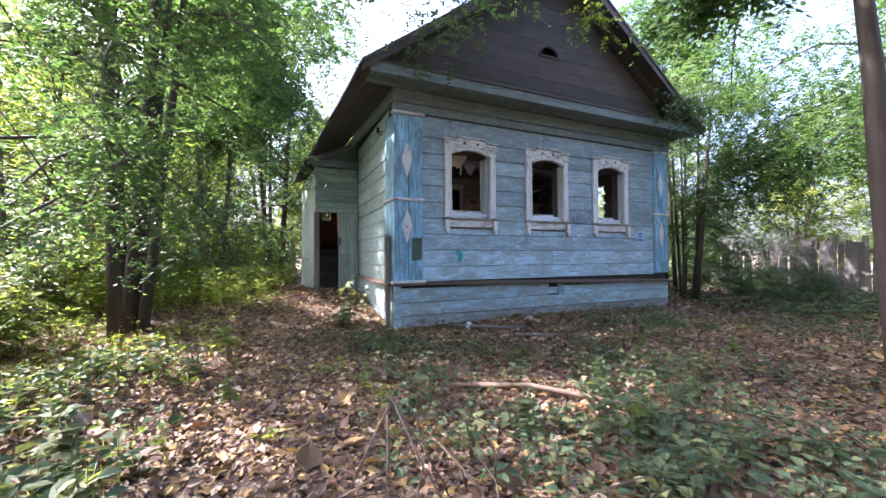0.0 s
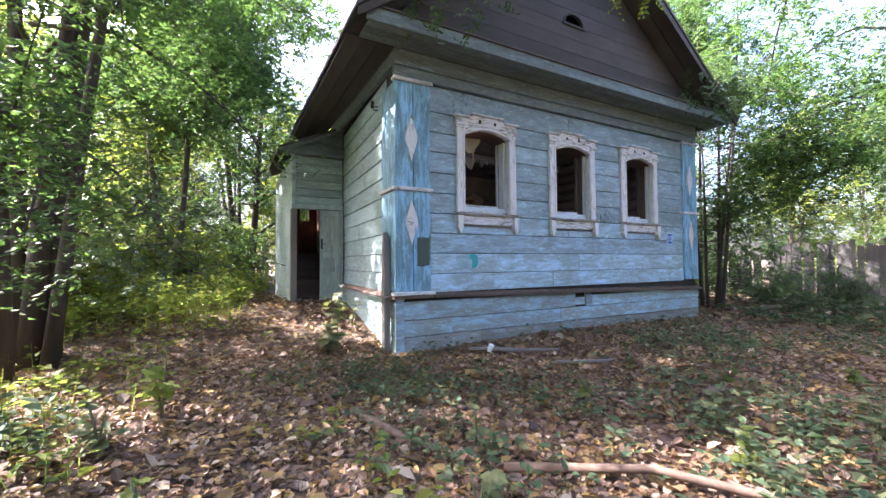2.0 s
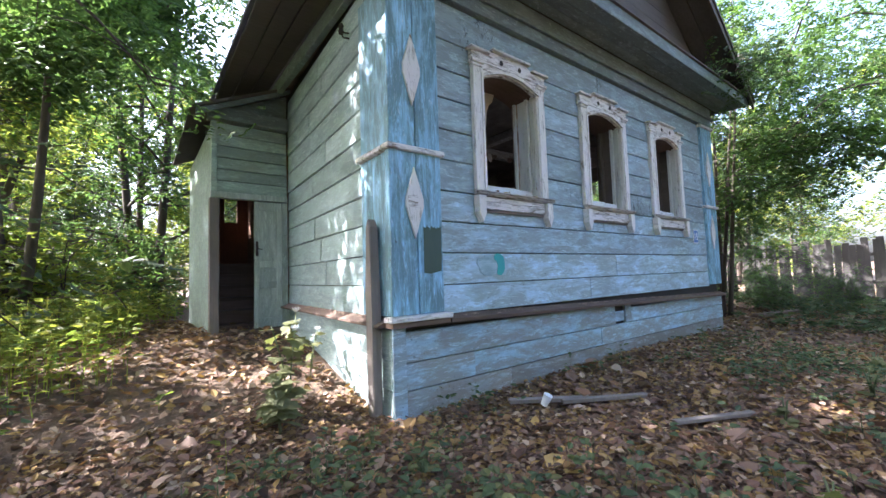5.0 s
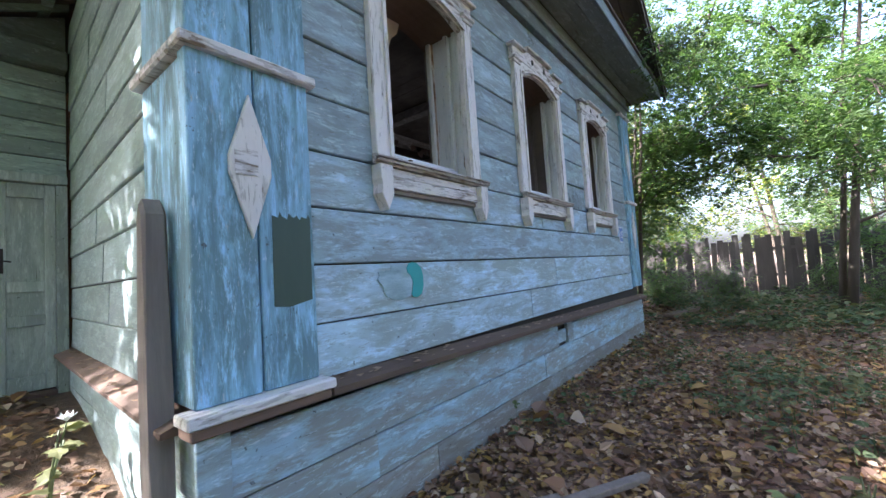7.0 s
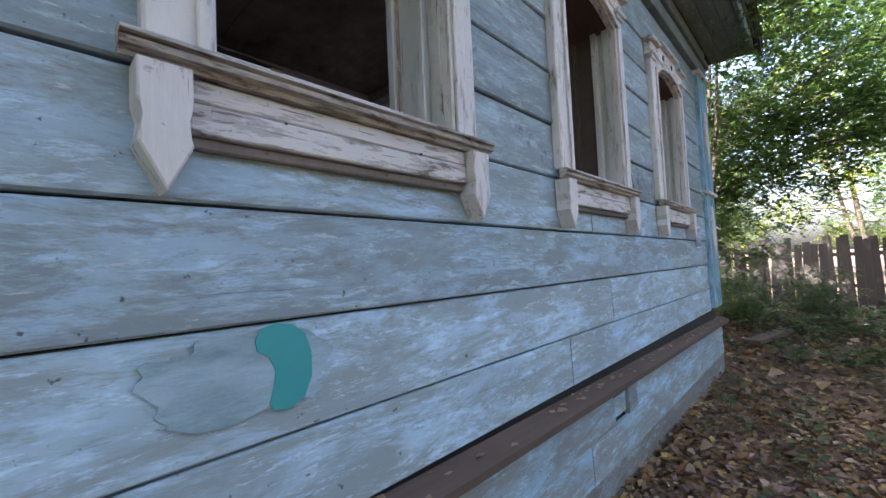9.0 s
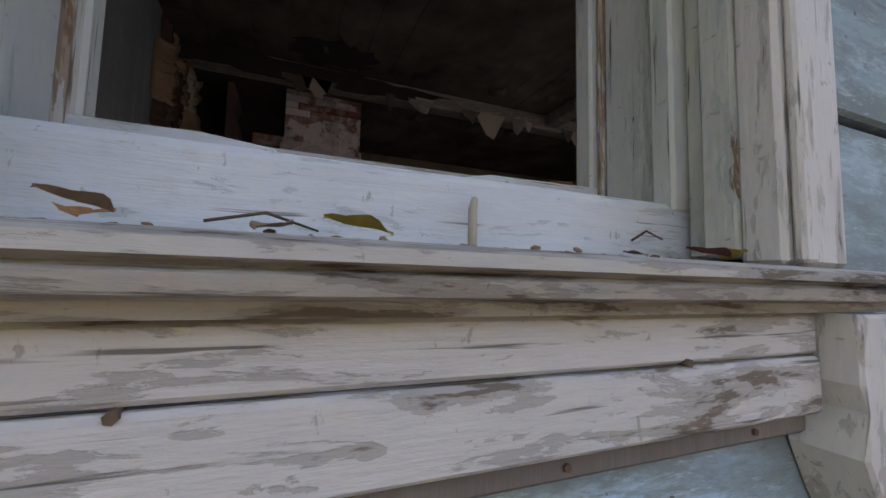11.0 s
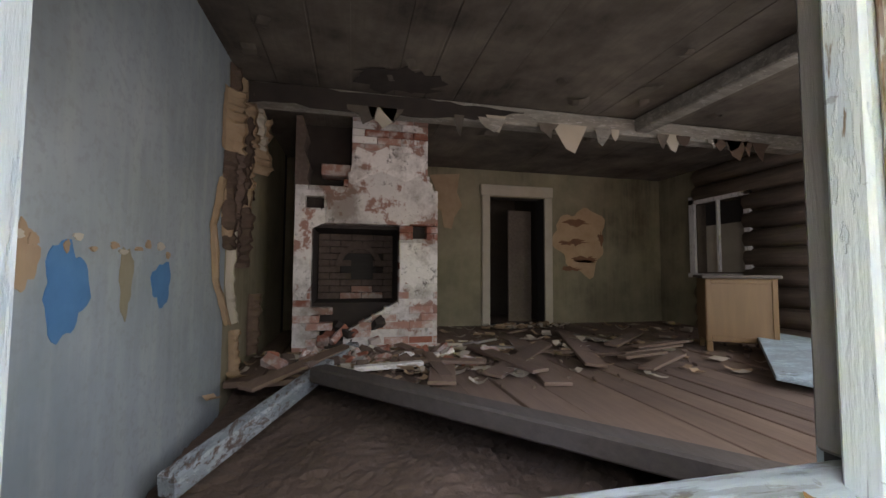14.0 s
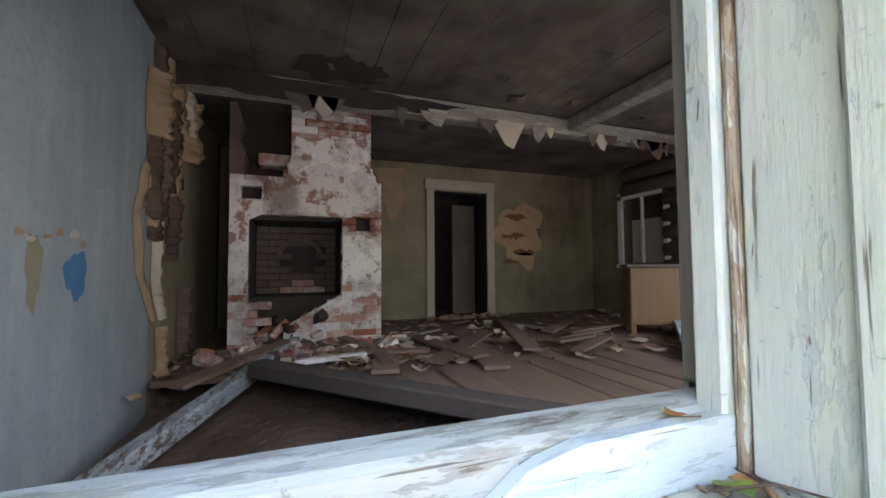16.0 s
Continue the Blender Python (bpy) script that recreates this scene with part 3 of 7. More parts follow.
part("backing", bm, M_DARK, gable)
bm = blank()
hx = RIDGE_X - 0.08
for i in range(10):
    t0, t1 = math.pi * i / 10, math.pi * (i + 1) / 10
    prism(bm, [(hx + r * math.cos(t), 5.0 + 0.85 * r * math.sin(t)) for r, t in ((0.235, t0), (0.235, t1), (0.2, t1), (0.2, t0))], 6.38, 6.40, 'y')
prism(bm, [(hx - 0.25, 4.965), (hx + 0.25, 4.965), (hx + 0.25, 5.002), (hx - 0.25, 5.002)], 6.375, 6.402, 'y')
part("vent_surround", bm, M_GABLE, gable, "half-round vent surround")

# roof
roof = empty("roof", RIDGE_X, 9.4, 4.0)
tagged(roof, "dark old gabled roof with overhanging eaves", "roof", kind="structure")
for s in (-1, 1):
    bm = blank()
    ex = RIDGE_X + s * 3.86
    ez = RIDGE_Z - 3.86 * SLOPE
    prism(bm, [(RIDGE_X, RIDGE_Z), (ex, ez), (ex, ez + 0.05), (RIDGE_X, RIDGE_Z + 0.06)], 5.86, 13.0, 'y')
    part("slope", bm, M_ROOF, roof)
    bm = blank()
    prism(bm, [(RIDGE_X, RIDGE_Z - 0.16), (RIDGE_X + s * 3.84, ez - 0.10), (RIDGE_X + s * 3.84, ez + 0.0), (RIDGE_X, RIDGE_Z - 0.002)], 5.88, 5.915, 'y')
    part("barge_board", bm, M_GABLE, roof, "dark barge board on the roof edge")
    for j in range(2):
        bm = blank()
        prism(bm, [(RIDGE_X, RIDGE_Z - 0.03), (RIDGE_X + s * 3.8, ez + 0.02 - 0.01), (RIDGE_X + s * 3.8, ez + 0.04), (RIDGE_X, RIDGE_Z - 0.002)], 5.93 + j * 0.24, 6.155 + j * 0.24, 'y')
        part("soffit_board", bm, M_GABLE, roof)


# ---- windows ----
def arch(cx, half, z_side, rise, n=12):
    return [(cx - half + 2 * half * i / n, z_side + rise * (1 - (2 * i / n - 1) ** 2)) for i in range(n + 1)]


def window(cx, name, label):
    w = empty(name, cx, 6.45, 1.6)
    tagged(w, label, "window", kind="structure")
    half = 0.505
    # side casings, each of a broad board and a bead
    for s in (-1, 1):
        bm = blank()
        a, b = cx + s * 0.375, cx + s * half
        box(bm, min(a, b), max(a, b), 6.402, 6.452, 1.819, 3.0, 0.006)
        part("casing_board", bm, M_WHITE_V, w)
        bm = blank()
        a, b = cx + s * 0.385, cx + s * 0.415
        box(bm, min(a, b), max(a, b), 6.388, 6.4015, 1.822, 2.93, 0.004)
        part("casing_bead", bm, M_WHITE_V, w)
        # lug under the sill with a pointed foot
        bm = blank()
        lx = cx + s * 0.475
        q = 0.045
        prism(bm, [(lx, 1.524), (lx + q, 1.612), (lx + q * 0.72, 1.66), (lx + q, 1.69), (lx + q, 1.766), (lx - q, 1.766), (lx - q, 1.69), (lx - q * 0.72, 1.66), (lx - q, 1.612)], 6.365, 6.441, 'y', 0.004)
        part("lug", bm, M_WHITE_V, w, "pointed white lug under the sill")
        # cap at the casing's shoulder
        bm = blank()
        sx = cx + s * 0.455
        box(bm, sx - 0.075, sx + 0.075, 6.375, 6.45, 3.002, 3.032, 0.006)
        box(bm, sx - 0.062, sx + 0.062, 6.39, 6.45, 2.975, 3.001, 0.005)
        part("shoulder", bm, M_WHITE, w)
    # arched head board with a raised middle and its crest
    low = arch(cx, 0.40, 2.875, 0.105)
    up = [(cx + 0.52, 3.033), (cx + 0.52, 3.12), (cx + 0.30, 3.13), (cx + 0.24, 3.175), (cx - 0.24, 3.175), (cx - 0.30, 3.13), (cx - 0.52, 3.12), (cx - 0.52, 3.033)]
    bm = blank()
    for i in range(12):
        (x0, z0), (x1, z1) = low[i], low[i + 1]
        prism(bm, [(x0, z0), (x1, z1), (x1, 3.0335), (x0, 3.0335)], 6.408, 6.45, 'y')
    prism(bm, up, 6.403, 6.45, 'y', 0.004)
    part("head_board", bm, M_WHITE, w, "arched white head board")
    bm = blank()
    for i in range(12):
        (x0, z0), (x1, z1) = low[i], low[i + 1]
        prism(bm, [(x0, z0 + 0.012), (x1, z1 + 0.012), (x1, z1 + 0.045), (x0, z0 + 0.045)], 6.385, 6.4075, 'y')
    part("arch_bead", bm, M_WHITE, w)
    bm = blank()
    for i, (a, b) in enumerate(((-0.55, -0.30), (-0.27, 0.27), (0.30, 0.55))):
        zc = 3.175 if i == 1 else 3.122
        box(bm, cx + a, cx + b, 6.365, 6.45, zc, zc + 0.025, 0.006)
    part("crest", bm, M_WHITE, w)
    # dark discs on the board stand in for the shade in its holes
    for s in (-1, 1):
        bm = blank()
        prism(bm, [(cx + s * 0.13 + 0.022 * math.cos(t), 3.10 + 0.026 * math.sin(t)) for t in [2 * math.pi * i / 10 for i in range(10)]], 6.398, 6.4035, 'y')
        part("hole", bm, M_DARK, w, "dark disc for the shade of a round hole in the head board")
    # moulded sill
    bm = blank()
    prism(bm, [(6.40, 1.767), (6.385, 1.767), (6.380, 1.777), (6.362, 1.781), (6.358, 1.792), (6.366, 1.796), (6.352, 1.8), (6.354, 1.809), (6.375, 1.815), (6.40, 1.818)], cx - 0.545, cx + 0.545, 'x')
    prism(bm, [(6.4005, 1.768), (6.4005, 1.818), (6.538, 1.829), (6.538, 1.768)], cx - 0.374, cx + 0.374, 'x')
    part("sill", bm, M_SILL, w, "weathered moulded sill, grey on top")
    bm = blank()
    box(bm, cx - 0.429, cx + 0.429, 6.400, 6.441, 1.652, 1.716, 0.004)
    part("apron", bm, M_WHITE, w, "flaking white apron board under the sill")
    bm = blank()
    box(bm, cx - 0.429, cx + 0.429, 6.403, 6.441, 1.7185, 1.7655, 0.004)
    part("apron", bm, M_WHITE, w, "flaking white apron board under the sill")
    bm = blank()
    box(bm, cx - 0.43, cx + 0.43, 6.418, 6.441, 1.625, 1.651, 0.004)
    part("apron_strip", bm, M_GREYWOOD, w)
    # lower board of the outer frame and the trough behind it
    bm = blank()
    prism(bm, [(6.54, 1.831), (6.54, 1.903), (6.548, 1.913), (6.575, 1.917), (6.582, 1.907), (6.582, 1.831)], cx - 0.43, cx + 0.43, 'x')
    part("lower_board", bm, M_BOARD, w, "chipped white lower board with dead leaves")
    bm = blank()
    box(bm, cx - 0.42, cx + 0.42, 6.5835, 6.695, 1.845, 1.899, 0.003)
    part("trough", bm, M_SILL, w, "grey dusty bottom between the frames")
    bm = blank()
    prism(bm, [(cx - 0.42, 1.86), (cx - 0.135, 1.86), (cx - 0.15, 1.905), (cx - 0.14, 1.93), (cx - 0.165, 1.962), (cx - 0.25, 1.970), (cx - 0.42, 1.970)], 6.697, 6.722, 'y', 0.003)
    prism(bm, [(cx + 0.04, 1.86), (cx + 0.42, 1.86), (cx + 0.42, 1.971), (cx + 0.16, 1.968), (cx + 0.09, 1.953), (cx + 0.05, 1.925), (cx + 0.055, 1.895)], 6.697, 6.722, 'y', 0.003)
    part("inner_lower_board", bm, M_BOARD, w, "bluish white board with a rotten break")
    bm = blank()
    prism(bm, [(cx - 0.134, 1.86), (cx + 0.039, 1.86), (cx + 0.045, 1.907), (cx + 0.025, 1.925), (cx + 0.005, 1.917), (cx - 0.015, 1.929), (cx - 0.04, 1.919), (cx - 0.06, 1.931), (cx - 0.085, 1.917), (cx - 0.11, 1.929), (cx - 0.138, 1.909)], 6.701, 6.720, 'y', 0.004)
    part("rotten_break", bm, M_ROT, w, "brown rotten wood in the break")
    bm = blank()
    prism(bm, [(6.7225, 1.86), (6.7225, 1.966), (6.732, 1.973), (6.755, 1.978), (6.775, 1.979), (6.79, 1.971), (6.80, 1.945), (6.80, 1.86)], cx - 0.43, cx + 0.43, 'x')
    part("inner_sill", bm, M_SILL_PALE, w, "worn rounded inner sill")
    # jambs: layers of boards stepping inwards
    for s in (-1, 1):
        for nm, inset, y0, y1, mt in (("jamb_outer", 0.377, 6.4525, 6.50, M_JAMB), ("jamb_rebate", 0.398, 6.501, 6.535, M_JAMB), ("jamb_stop", 0.372, 6.536, 6.575, M_JAMB),
                                      ("jamb_board", 0.388, 6.576, 6.684, M_JAMB), ("jamb_strip", 0.381, 6.685, 6.699, M_STRIP), ("jamb_inner", 0.370, 6.700, 6.742, M_JAMB), ("jamb_edge", 0.418, 6.743, 6.80, M_GREYWOOD)):
            bm = blank()
            a, b = cx + s * inset, cx + s * 0.434
            box(bm, min(a, b), max(a, b), y0, y1, (1.831 if y0 < 6.53 else 1.9 if y0 < 6.69 else 1.964 if y0 < 6.72 else 1.982), 2.97, 0.005)
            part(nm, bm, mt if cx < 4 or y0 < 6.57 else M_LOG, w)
    bm = blank()
    for i in range(12):
        (x0, z0), (x1, z1) = arch(cx, 0.434, 2.89, 0.10)[i], arch(cx, 0.434, 2.89, 0.10)[i + 1]
        prism(bm, [(x0, z0), (x1, z1), (x1, 3.034), (x0, 3.034)], 6.453, 6.79, 'y')
    part("jamb_head", bm, M_ROT, w, "brown bare wood under the arched head")
    return w


for (cx, nm), lab in zip(WINDOWS, ("open window with flaking white carved casing and no glass", "open window with white carved casing, dark room behind", "open window with white carved casing near the house number")):
    window(cx, nm, lab)

# ---- porch ----
PX0, PX1, PY = 0.90, 1.84, 9.65
porch = empty("porch", 1.35, PY, 0.38)
tagged(porch, "grey-green boarded lean-to porch with an open door", "porch")
bm = blank()
for z0, z1 in zip([2.24, 2.395, 2.55, 2.705, 2.86, 3.015], [2.395, 2.55, 2.705, 2.86, 3.015, 3.17]):
    part("plank", plank_bm(PX0 + 0.06, PX1, PY, z0 + 0.003, z1 - 0.003, 0.03), M_PORCH, porch)
box(bm, PX0 - 0.01, PX0 + 0.055, PY - 0.03, PY + 0.06, 2.24, 3.18, 0.004)
part("corner_post", bm, M_PORCH, porch)
bm = blank()
box(bm, PX0, PX0 + 0.04, PY + 0.065, 12.4, 0.2, 3.15)
part("side_wall", bm, M_PORCH, porch)
bm = blank()
for wx0, wx1, wz0, wz1 in ((PX0 + 0.041, 1.46, 0.2, 3.2), (1.68, PX1 + 0.03, 0.2, 3.2), (1.461, 1.679, 0.2, 2.2), (1.461, 1.679, 2.75, 3.2)):
    box(bm, wx0, wx1, 12.36, 12.4, wz0, wz1)
part("rear_wall", bm, M_PORCH_IN, porch)
bm = blank()
for i in range(9):
    box(bm, 1.865, 1.888, PY + 0.07, 12.35, 0.45 + 0.29 * i, 0.735 + 0.29 * i, 0.004)
part("inner_lining", bm, M_PORCH_IN, porch, "reddish brown boards inside the porch")
bm = blank()
box(bm, PX0 - 0.06, PX1, PY - 0.12, PY + 0.05, 3.18, 3.35, 0.01)
part("frieze", bm, M_FRIEZE, porch)
bm = blank()
prism(bm, [(PX0 + 0.15, 3.355), (PX1, 3.355), (PX1, 3.72)], PY - 0.02, PY + 0.02, 'y')
part("gable_board", bm, M_FRIEZE, porch)
bm = blank()
prism(bm, [(PX0 - 0.26, 3.22), ((PX1 + 0.02), 3.76), ((PX1 + 0.02), 3.80), (PX0 - 0.26, 3.26)], PY - 0.22, 12.5, 'y')
part("roof", bm, M_ROOF, porch, "dark sagging porch roof")
bm = blank()
prism(bm, [(PX0 - 0.2, 3.16), (PX1, 3.70), (PX1, 3.753), (PX0 - 0.2, 3.235)], PY - 0.2, PY - 0.16, 'y')
part("barge_board", bm, M_FRIEZE, porch)
# doorway
bm = blank()
box(bm, PX0 - 0.03, PX0 + 0.085, PY - 0.05, PY + 0.06, 0.30, 2.155, 0.008)
part("door_post", bm, M_GREYWOOD, porch, "weathered brown door post")
bm = blank()
box(bm, PX1 - 0.075, PX1, PY - 0.04, PY + 0.05, 0.36, 2.155, 0.005)
part("door_post", bm, M_DOOR, porch)
bm = blank()
box(bm, PX0 - 0.02, PX1, PY - 0.055, PY + 0.05, 2.16, 2.238, 0.006)
part("lintel", bm, M_DOOR, porch, "pale lintel board")
bm = blank()
box(bm, PX0 + 0.09, PX1 - 0.076, PY - 0.06, PY + 0.15, 0.28, 0.42, 0.01)
part("threshold", bm, M_BROWN, porch)
for i in range(6):
    bm = blank()
    box(bm, PX0 + 0.05, PX1, PY + 0.35 + i * 0.26, PY + 0.64 + i * 0.26, 0.42 + 0.18 * i, 0.47 + 0.18 * i, 0.006)
    part("step", bm, M_BROWN, porch, "dark brown wooden step")
    bm = blank()
    box(bm, PX0 + 0.05, PX1, PY + 0.37 + i * 0.26, PY + 0.39 + i * 0.26, 0.24 + 0.18 * i, 0.419 + 0.18 * i)
    part("riser", bm, M_BROWN, porch)
# fixed leaf of the double door
door = empty("door_1", 1.58, PY, 0.42)
tagged(door, "pale green panelled door leaf standing closed beside the opening", "door", kind="structure")
DX0, DX1 = 1.405, PX1 - 0.078
bm = blank()
box(bm, DX0, DX1, PY - 0.002, PY + 0.012, 0.43, 2.15)
part("panel_ground", bm, M_DOOR, door)
for a, b, c, d in ((DX0, DX0 + 0.065, 0.43, 2.15), (DX1 - 0.065, DX1, 0.43, 2.15), (DX0 + 0.066, DX1 - 0.066, 0.43, 0.56), (DX0 + 0.066, DX1 - 0.066, 0.96, 1.05), (DX0 + 0.066, DX1 - 0.066, 1.24, 1.33), (DX0 + 0.066, DX1 - 0.066, 2.03, 2.15)):
    bm = blank()
    box(bm, a, b, PY - 0.026, PY + 0.02, c, d, 0.004)
    part("rail", bm, M_DOOR, door)
bm = blank()
box(bm, DX0 + 0.015, DX0 + 0.05, PY - 0.034, PY - 0.0265, 1.40, 1.60, 0.003)
tube(bm, [(DX0 + 0.03, PY - 0.034, 1.5), (DX0 + 0.03, PY - 0.075, 1.5), (DX0 + 0.09, PY - 0.08, 1.49)], [0.008, 0.008, 0.007], 6)
part("handle", bm, M_DARK, door, "rusty door handle")


# ---- inside the house ----
before_room = set(bpy.data.objects)
k = Kit("wall_paint_blue_grey", 0.7)
n_big, n_fine = k.noise(0.9, 5), k.noise(30, 5)
drip = k.noise(2.0, 5, k.scaled(5, 5, 0.5), 0.6)
col = k.mix(k.ramp(n_big, (0.3, 0.0), (0.7, 1.0)), (0.165, 0.20, 0.215), (0.33, 0.375, 0.40))
col = k.mix(k.ramp(drip, (0.45, 0.0), (0.75, 0.5)), col, (0.38, 0.41, 0.39))
col = k.mix(k.ramp(n_fine, (0.35, 0.35), (0.5, 0.0)), col, (0.2, 0.22, 0.22))
M_WALL_BLUE = k.done(col, n_fine, 0.25, 0.004)
k = Kit("wall_paint_green_grey", 0.8)
n_big, n_fine = k.noise(1.1, 6, None, 0.65), k.noise(24, 5)
drip = k.noise(2.0, 5, k.scaled(7, 7, 0.5), 0.65)
col = k.mix(k.ramp(n_big, (0.3, 0.0), (0.7, 1.0)), (0.10, 0.085, 0.05), (0.29, 0.26, 0.17))
col = k.mix(k.ramp(drip, (0.42, 0.0), (0.7, 0.6)), col, (0.24, 0.20, 0.13))
M_WALL_GREEN = k.done(col, n_fine, 0.3, 0.005)
k = Kit("ceiling_boards_paint", 0.85)
n_big, n_fine = k.noise(1.3, 6, None, 0.65), k.noise(2.5, 6, k.scaled(9, 0.8, 9))
col = k.mix(k.ramp(n_big, (0.32, 0.0), (0.66, 1.0)), (0.035, 0.027, 0.021), (0.18, 0.15, 0.12))
col = k.mix(k.ramp(n_fine, (0.35, 0.5), (0.5, 0.0)), col, (0.10, 0.08, 0.06))
M_CEIL = k.done(col, n_fine, 0.4, 0.006)
M_BEAM = painted_wood("whitewashed_beam", (0.33, 0.305, 0.265), (0.22, 0.20, 0.17), (0.10, 0.07, 0.05), "x", 0.5, 0.42)
k = Kit("limewashed_brick", 0.9)
n_big, n_fine = k.noise(3.5, 7, None, 0.7), k.noise(25, 5)
col = k.mix(n_fine, (0.62, 0.58, 0.56), (0.78, 0.745, 0.72))
col = k.mix(k.ramp(n_big, (0.56, 0.0), (0.60, 0.9)), col, (0.30, 0.13, 0.09))
col = k.mix(k.ramp(k.noise(7, 8, None, 0.8), (0.36, 0.85), (0.42, 0.0)), col, (0.10, 0.085, 0.08))
col = k.mix(1.0, col, k.ramp(k.each(), (0, 0.75), (1, 1.12)), 'MULTIPLY')
stain = k.noise(1.6, 6, None, 0.7)
col = k.mix(k.ramp(stain, (0.52, 0.0), (0.66, 0.75)), col, (0.17, 0.13, 0.10))
M_LIME = k.done(col, k.times(n_fine, n_big, 'ADD'), 0.6, 0.01)
k = Kit("red_brick", 0.9)
n_fine = k.noise(22, 6)
col = k.mix(n_fine, (0.16, 0.055, 0.036), (0.36, 0.14, 0.09))
col = k.mix(k.ramp(k.noise(6, 5), (0.5, 0.0), (0.62, 0.8)), col, (0.55, 0.50, 0.47))
M_BRICK = k.done(k.mix(1.0, col, k.ramp(k.each(), (0, 0.7), (1, 1.15)), 'MULTIPLY'), n_fine, 0.6, 0.008)
k = Kit("faded_brick", 0.9)
n_fine = k.noise(22, 6)
col = k.mix(n_fine, (0.42, 0.36, 0.33), (0.60, 0.53, 0.50))
col = k.mix(k.ramp(k.noise(7, 6, None, 0.7), (0.42, 0.0), (0.56, 0.9)), col, (0.34, 0.17, 0.125))
M_FADED = k.done(col, n_fine, 0.6, 0.008)
k = Kit("soot", 0.95)
n_big = k.noise(5, 6)
M_SOOT = k.done(k.mix(n_big, (0.012, 0.010, 0.009), (0.06, 0.045, 0.037)), n_big, 0.6, 0.01)
k = Kit("sooty_brick", 0.95)
n_big, n_fine = k.noise(2.5, 6), k.noise(24, 5)
M_SOOT_BRICK = k.done(k.mix(n_fine, k.mix(n_big, (0.03, 0.022, 0.018), (0.10, 0.06, 0.045)), k.mix(n_big, (0.07, 0.05, 0.04), (0.26, 0.20, 0.17))), n_fine, 0.6, 0.01)
k = Kit("rubble_dirt", 0.95)
n_big, n_fine = k.noise(2.2, 6), k.noise(30, 6)
M_DIRT = k.done(k.mix(n_big, (0.07, 0.048, 0.036), (0.16, 0.115, 0.09)), k.times(n_fine, n_big, 'ADD'), 0.9, 0.02)
k = Kit("old_paper", 0.85)
n_big, n_fine = k.noise(4, 6), k.noise(40, 4)
M_PAPER = k.done(k.mix(n_big, (0.34, 0.29, 0.22), (0.52, 0.47, 0.39)), n_fine, 0.3, 0.003)
k = Kit("tan_paper", 0.85)
M_TAN = k.done(k.mix(k.noise(6, 6), (0.22, 0.14, 0.08), (0.42, 0.31, 0.20)), k.noise(30, 4), 0.4, 0.004)
k = Kit("rusty_brick_dust", 0.9)
M_RUST = k.done(k.mix(k.noise(9, 6), (0.10, 0.05, 0.028), (0.24, 0.115, 0.055)), k.noise(30, 4), 0.5, 0.005)
k = Kit("bare_clay_plaster", 0.9)
M_CLAY = k.done(k.mix(k.noise(5, 7, None, 0.7), (0.26, 0.15, 0.075), (0.52, 0.38, 0.24)), k.noise(24, 5), 0.6, 0.006)
k = Kit("bright_blue_paint", 0.7)
M_PATCH = k.done(k.mix(k.noise(9, 6), (0.03, 0.11, 0.24), (0.08, 0.22, 0.40)), k.noise(40, 4), 0.4, 0.003)
k = Kit("ochre_varnish", 0.5)
g = k.noise(2.5, 6, k.scaled(8, 8, 0.7))
M_OCHRE = k.done(k.mix(g, (0.13, 0.072, 0.026), (0.23, 0.135, 0.055)), g, 0.15, 0.003)

floor_ob = tagged(new("floor", None), "grey-brown floor boards, broken up by the window", "floor", kind="structure")
fx = IX0 + 0.01
fr = random.Random(11)
while fx < IX1 - 0.05:
    w = fr.uniform(0.20, 0.29)
    x1 = min(fx + w, IX1)
    y0 = IY0 + 0.01
    if x1 < 4.35:
        y0 = max(IY0, 9.60 - max(0, (fx - 2.7)) * 1.12)
    bm = blank()
    dz = fr.uniform(-0.008, 0.008)
    box(bm, fx + 0.004, x1 - 0.004, y0, IY1 - 0.005, FLOOR - 0.045 + dz, FLOOR + dz, 0.005)
    part("floor_board", bm, M_FLOOR, floor_ob)
    fx = x1
bm = blank()
box(bm, IX0, IX1, IY0, IY1, 0.55, 0.60)
sub = part("underfloor", bm, M_DIRT)
tagged(sub, "dark earth under the broken floor", "earth", kind="structure")
# sub-floor boards seen through the break, mostly buried in dirt
subf = tagged(new("subfloor", None), "dark brown rough boards below the broken floor", "subfloor", kind="structure")
for i in range(6):
    bm = blank()
    x0 = 2.04 + i * 0.37
    box(bm, x0, x0 + 0.36, 8.02 if 2.75 < x0 < 3.75 else 6.85, 10.4, 1.12 + fr.uniform(-.012, .012), 1.16, 0.004)
    part("board", bm, M_SUB, subf)
gx, gy = np.meshgrid(np.linspace(2.03, 4.4, 60), np.linspace(6.84, 10.4, 90))
gz = 1.225 + 0.022 * np.sin(3.1 * gx + 1.2 * gy) + 0.018 * np.sin(7 * gx - 5 * gy + 1) + rng.normal(0, 0.006, gx.shape) + 0.10 * np.clip((gy - 9.3) / 0.9, 0, 1) + 0.08 * np.clip((2.35 - gx) / 0.3, 0, 1)
idx = np.arange(gx.size).reshape(gx.shape)
dirt = new("dirt_bed", soup("dirt_bed", np.stack([gx, gy, gz], -1).reshape(-1, 3), np.stack([idx[:-1, :-1], idx[:-1, 1:], idx[1:, 1:], idx[1:, :-1]], -1).reshape(-1, 4)[~((gx > 2.78) & (gx < 3.75) & (gy < 7.98))[:-1, :-1].reshape(-1)], M_DIRT))
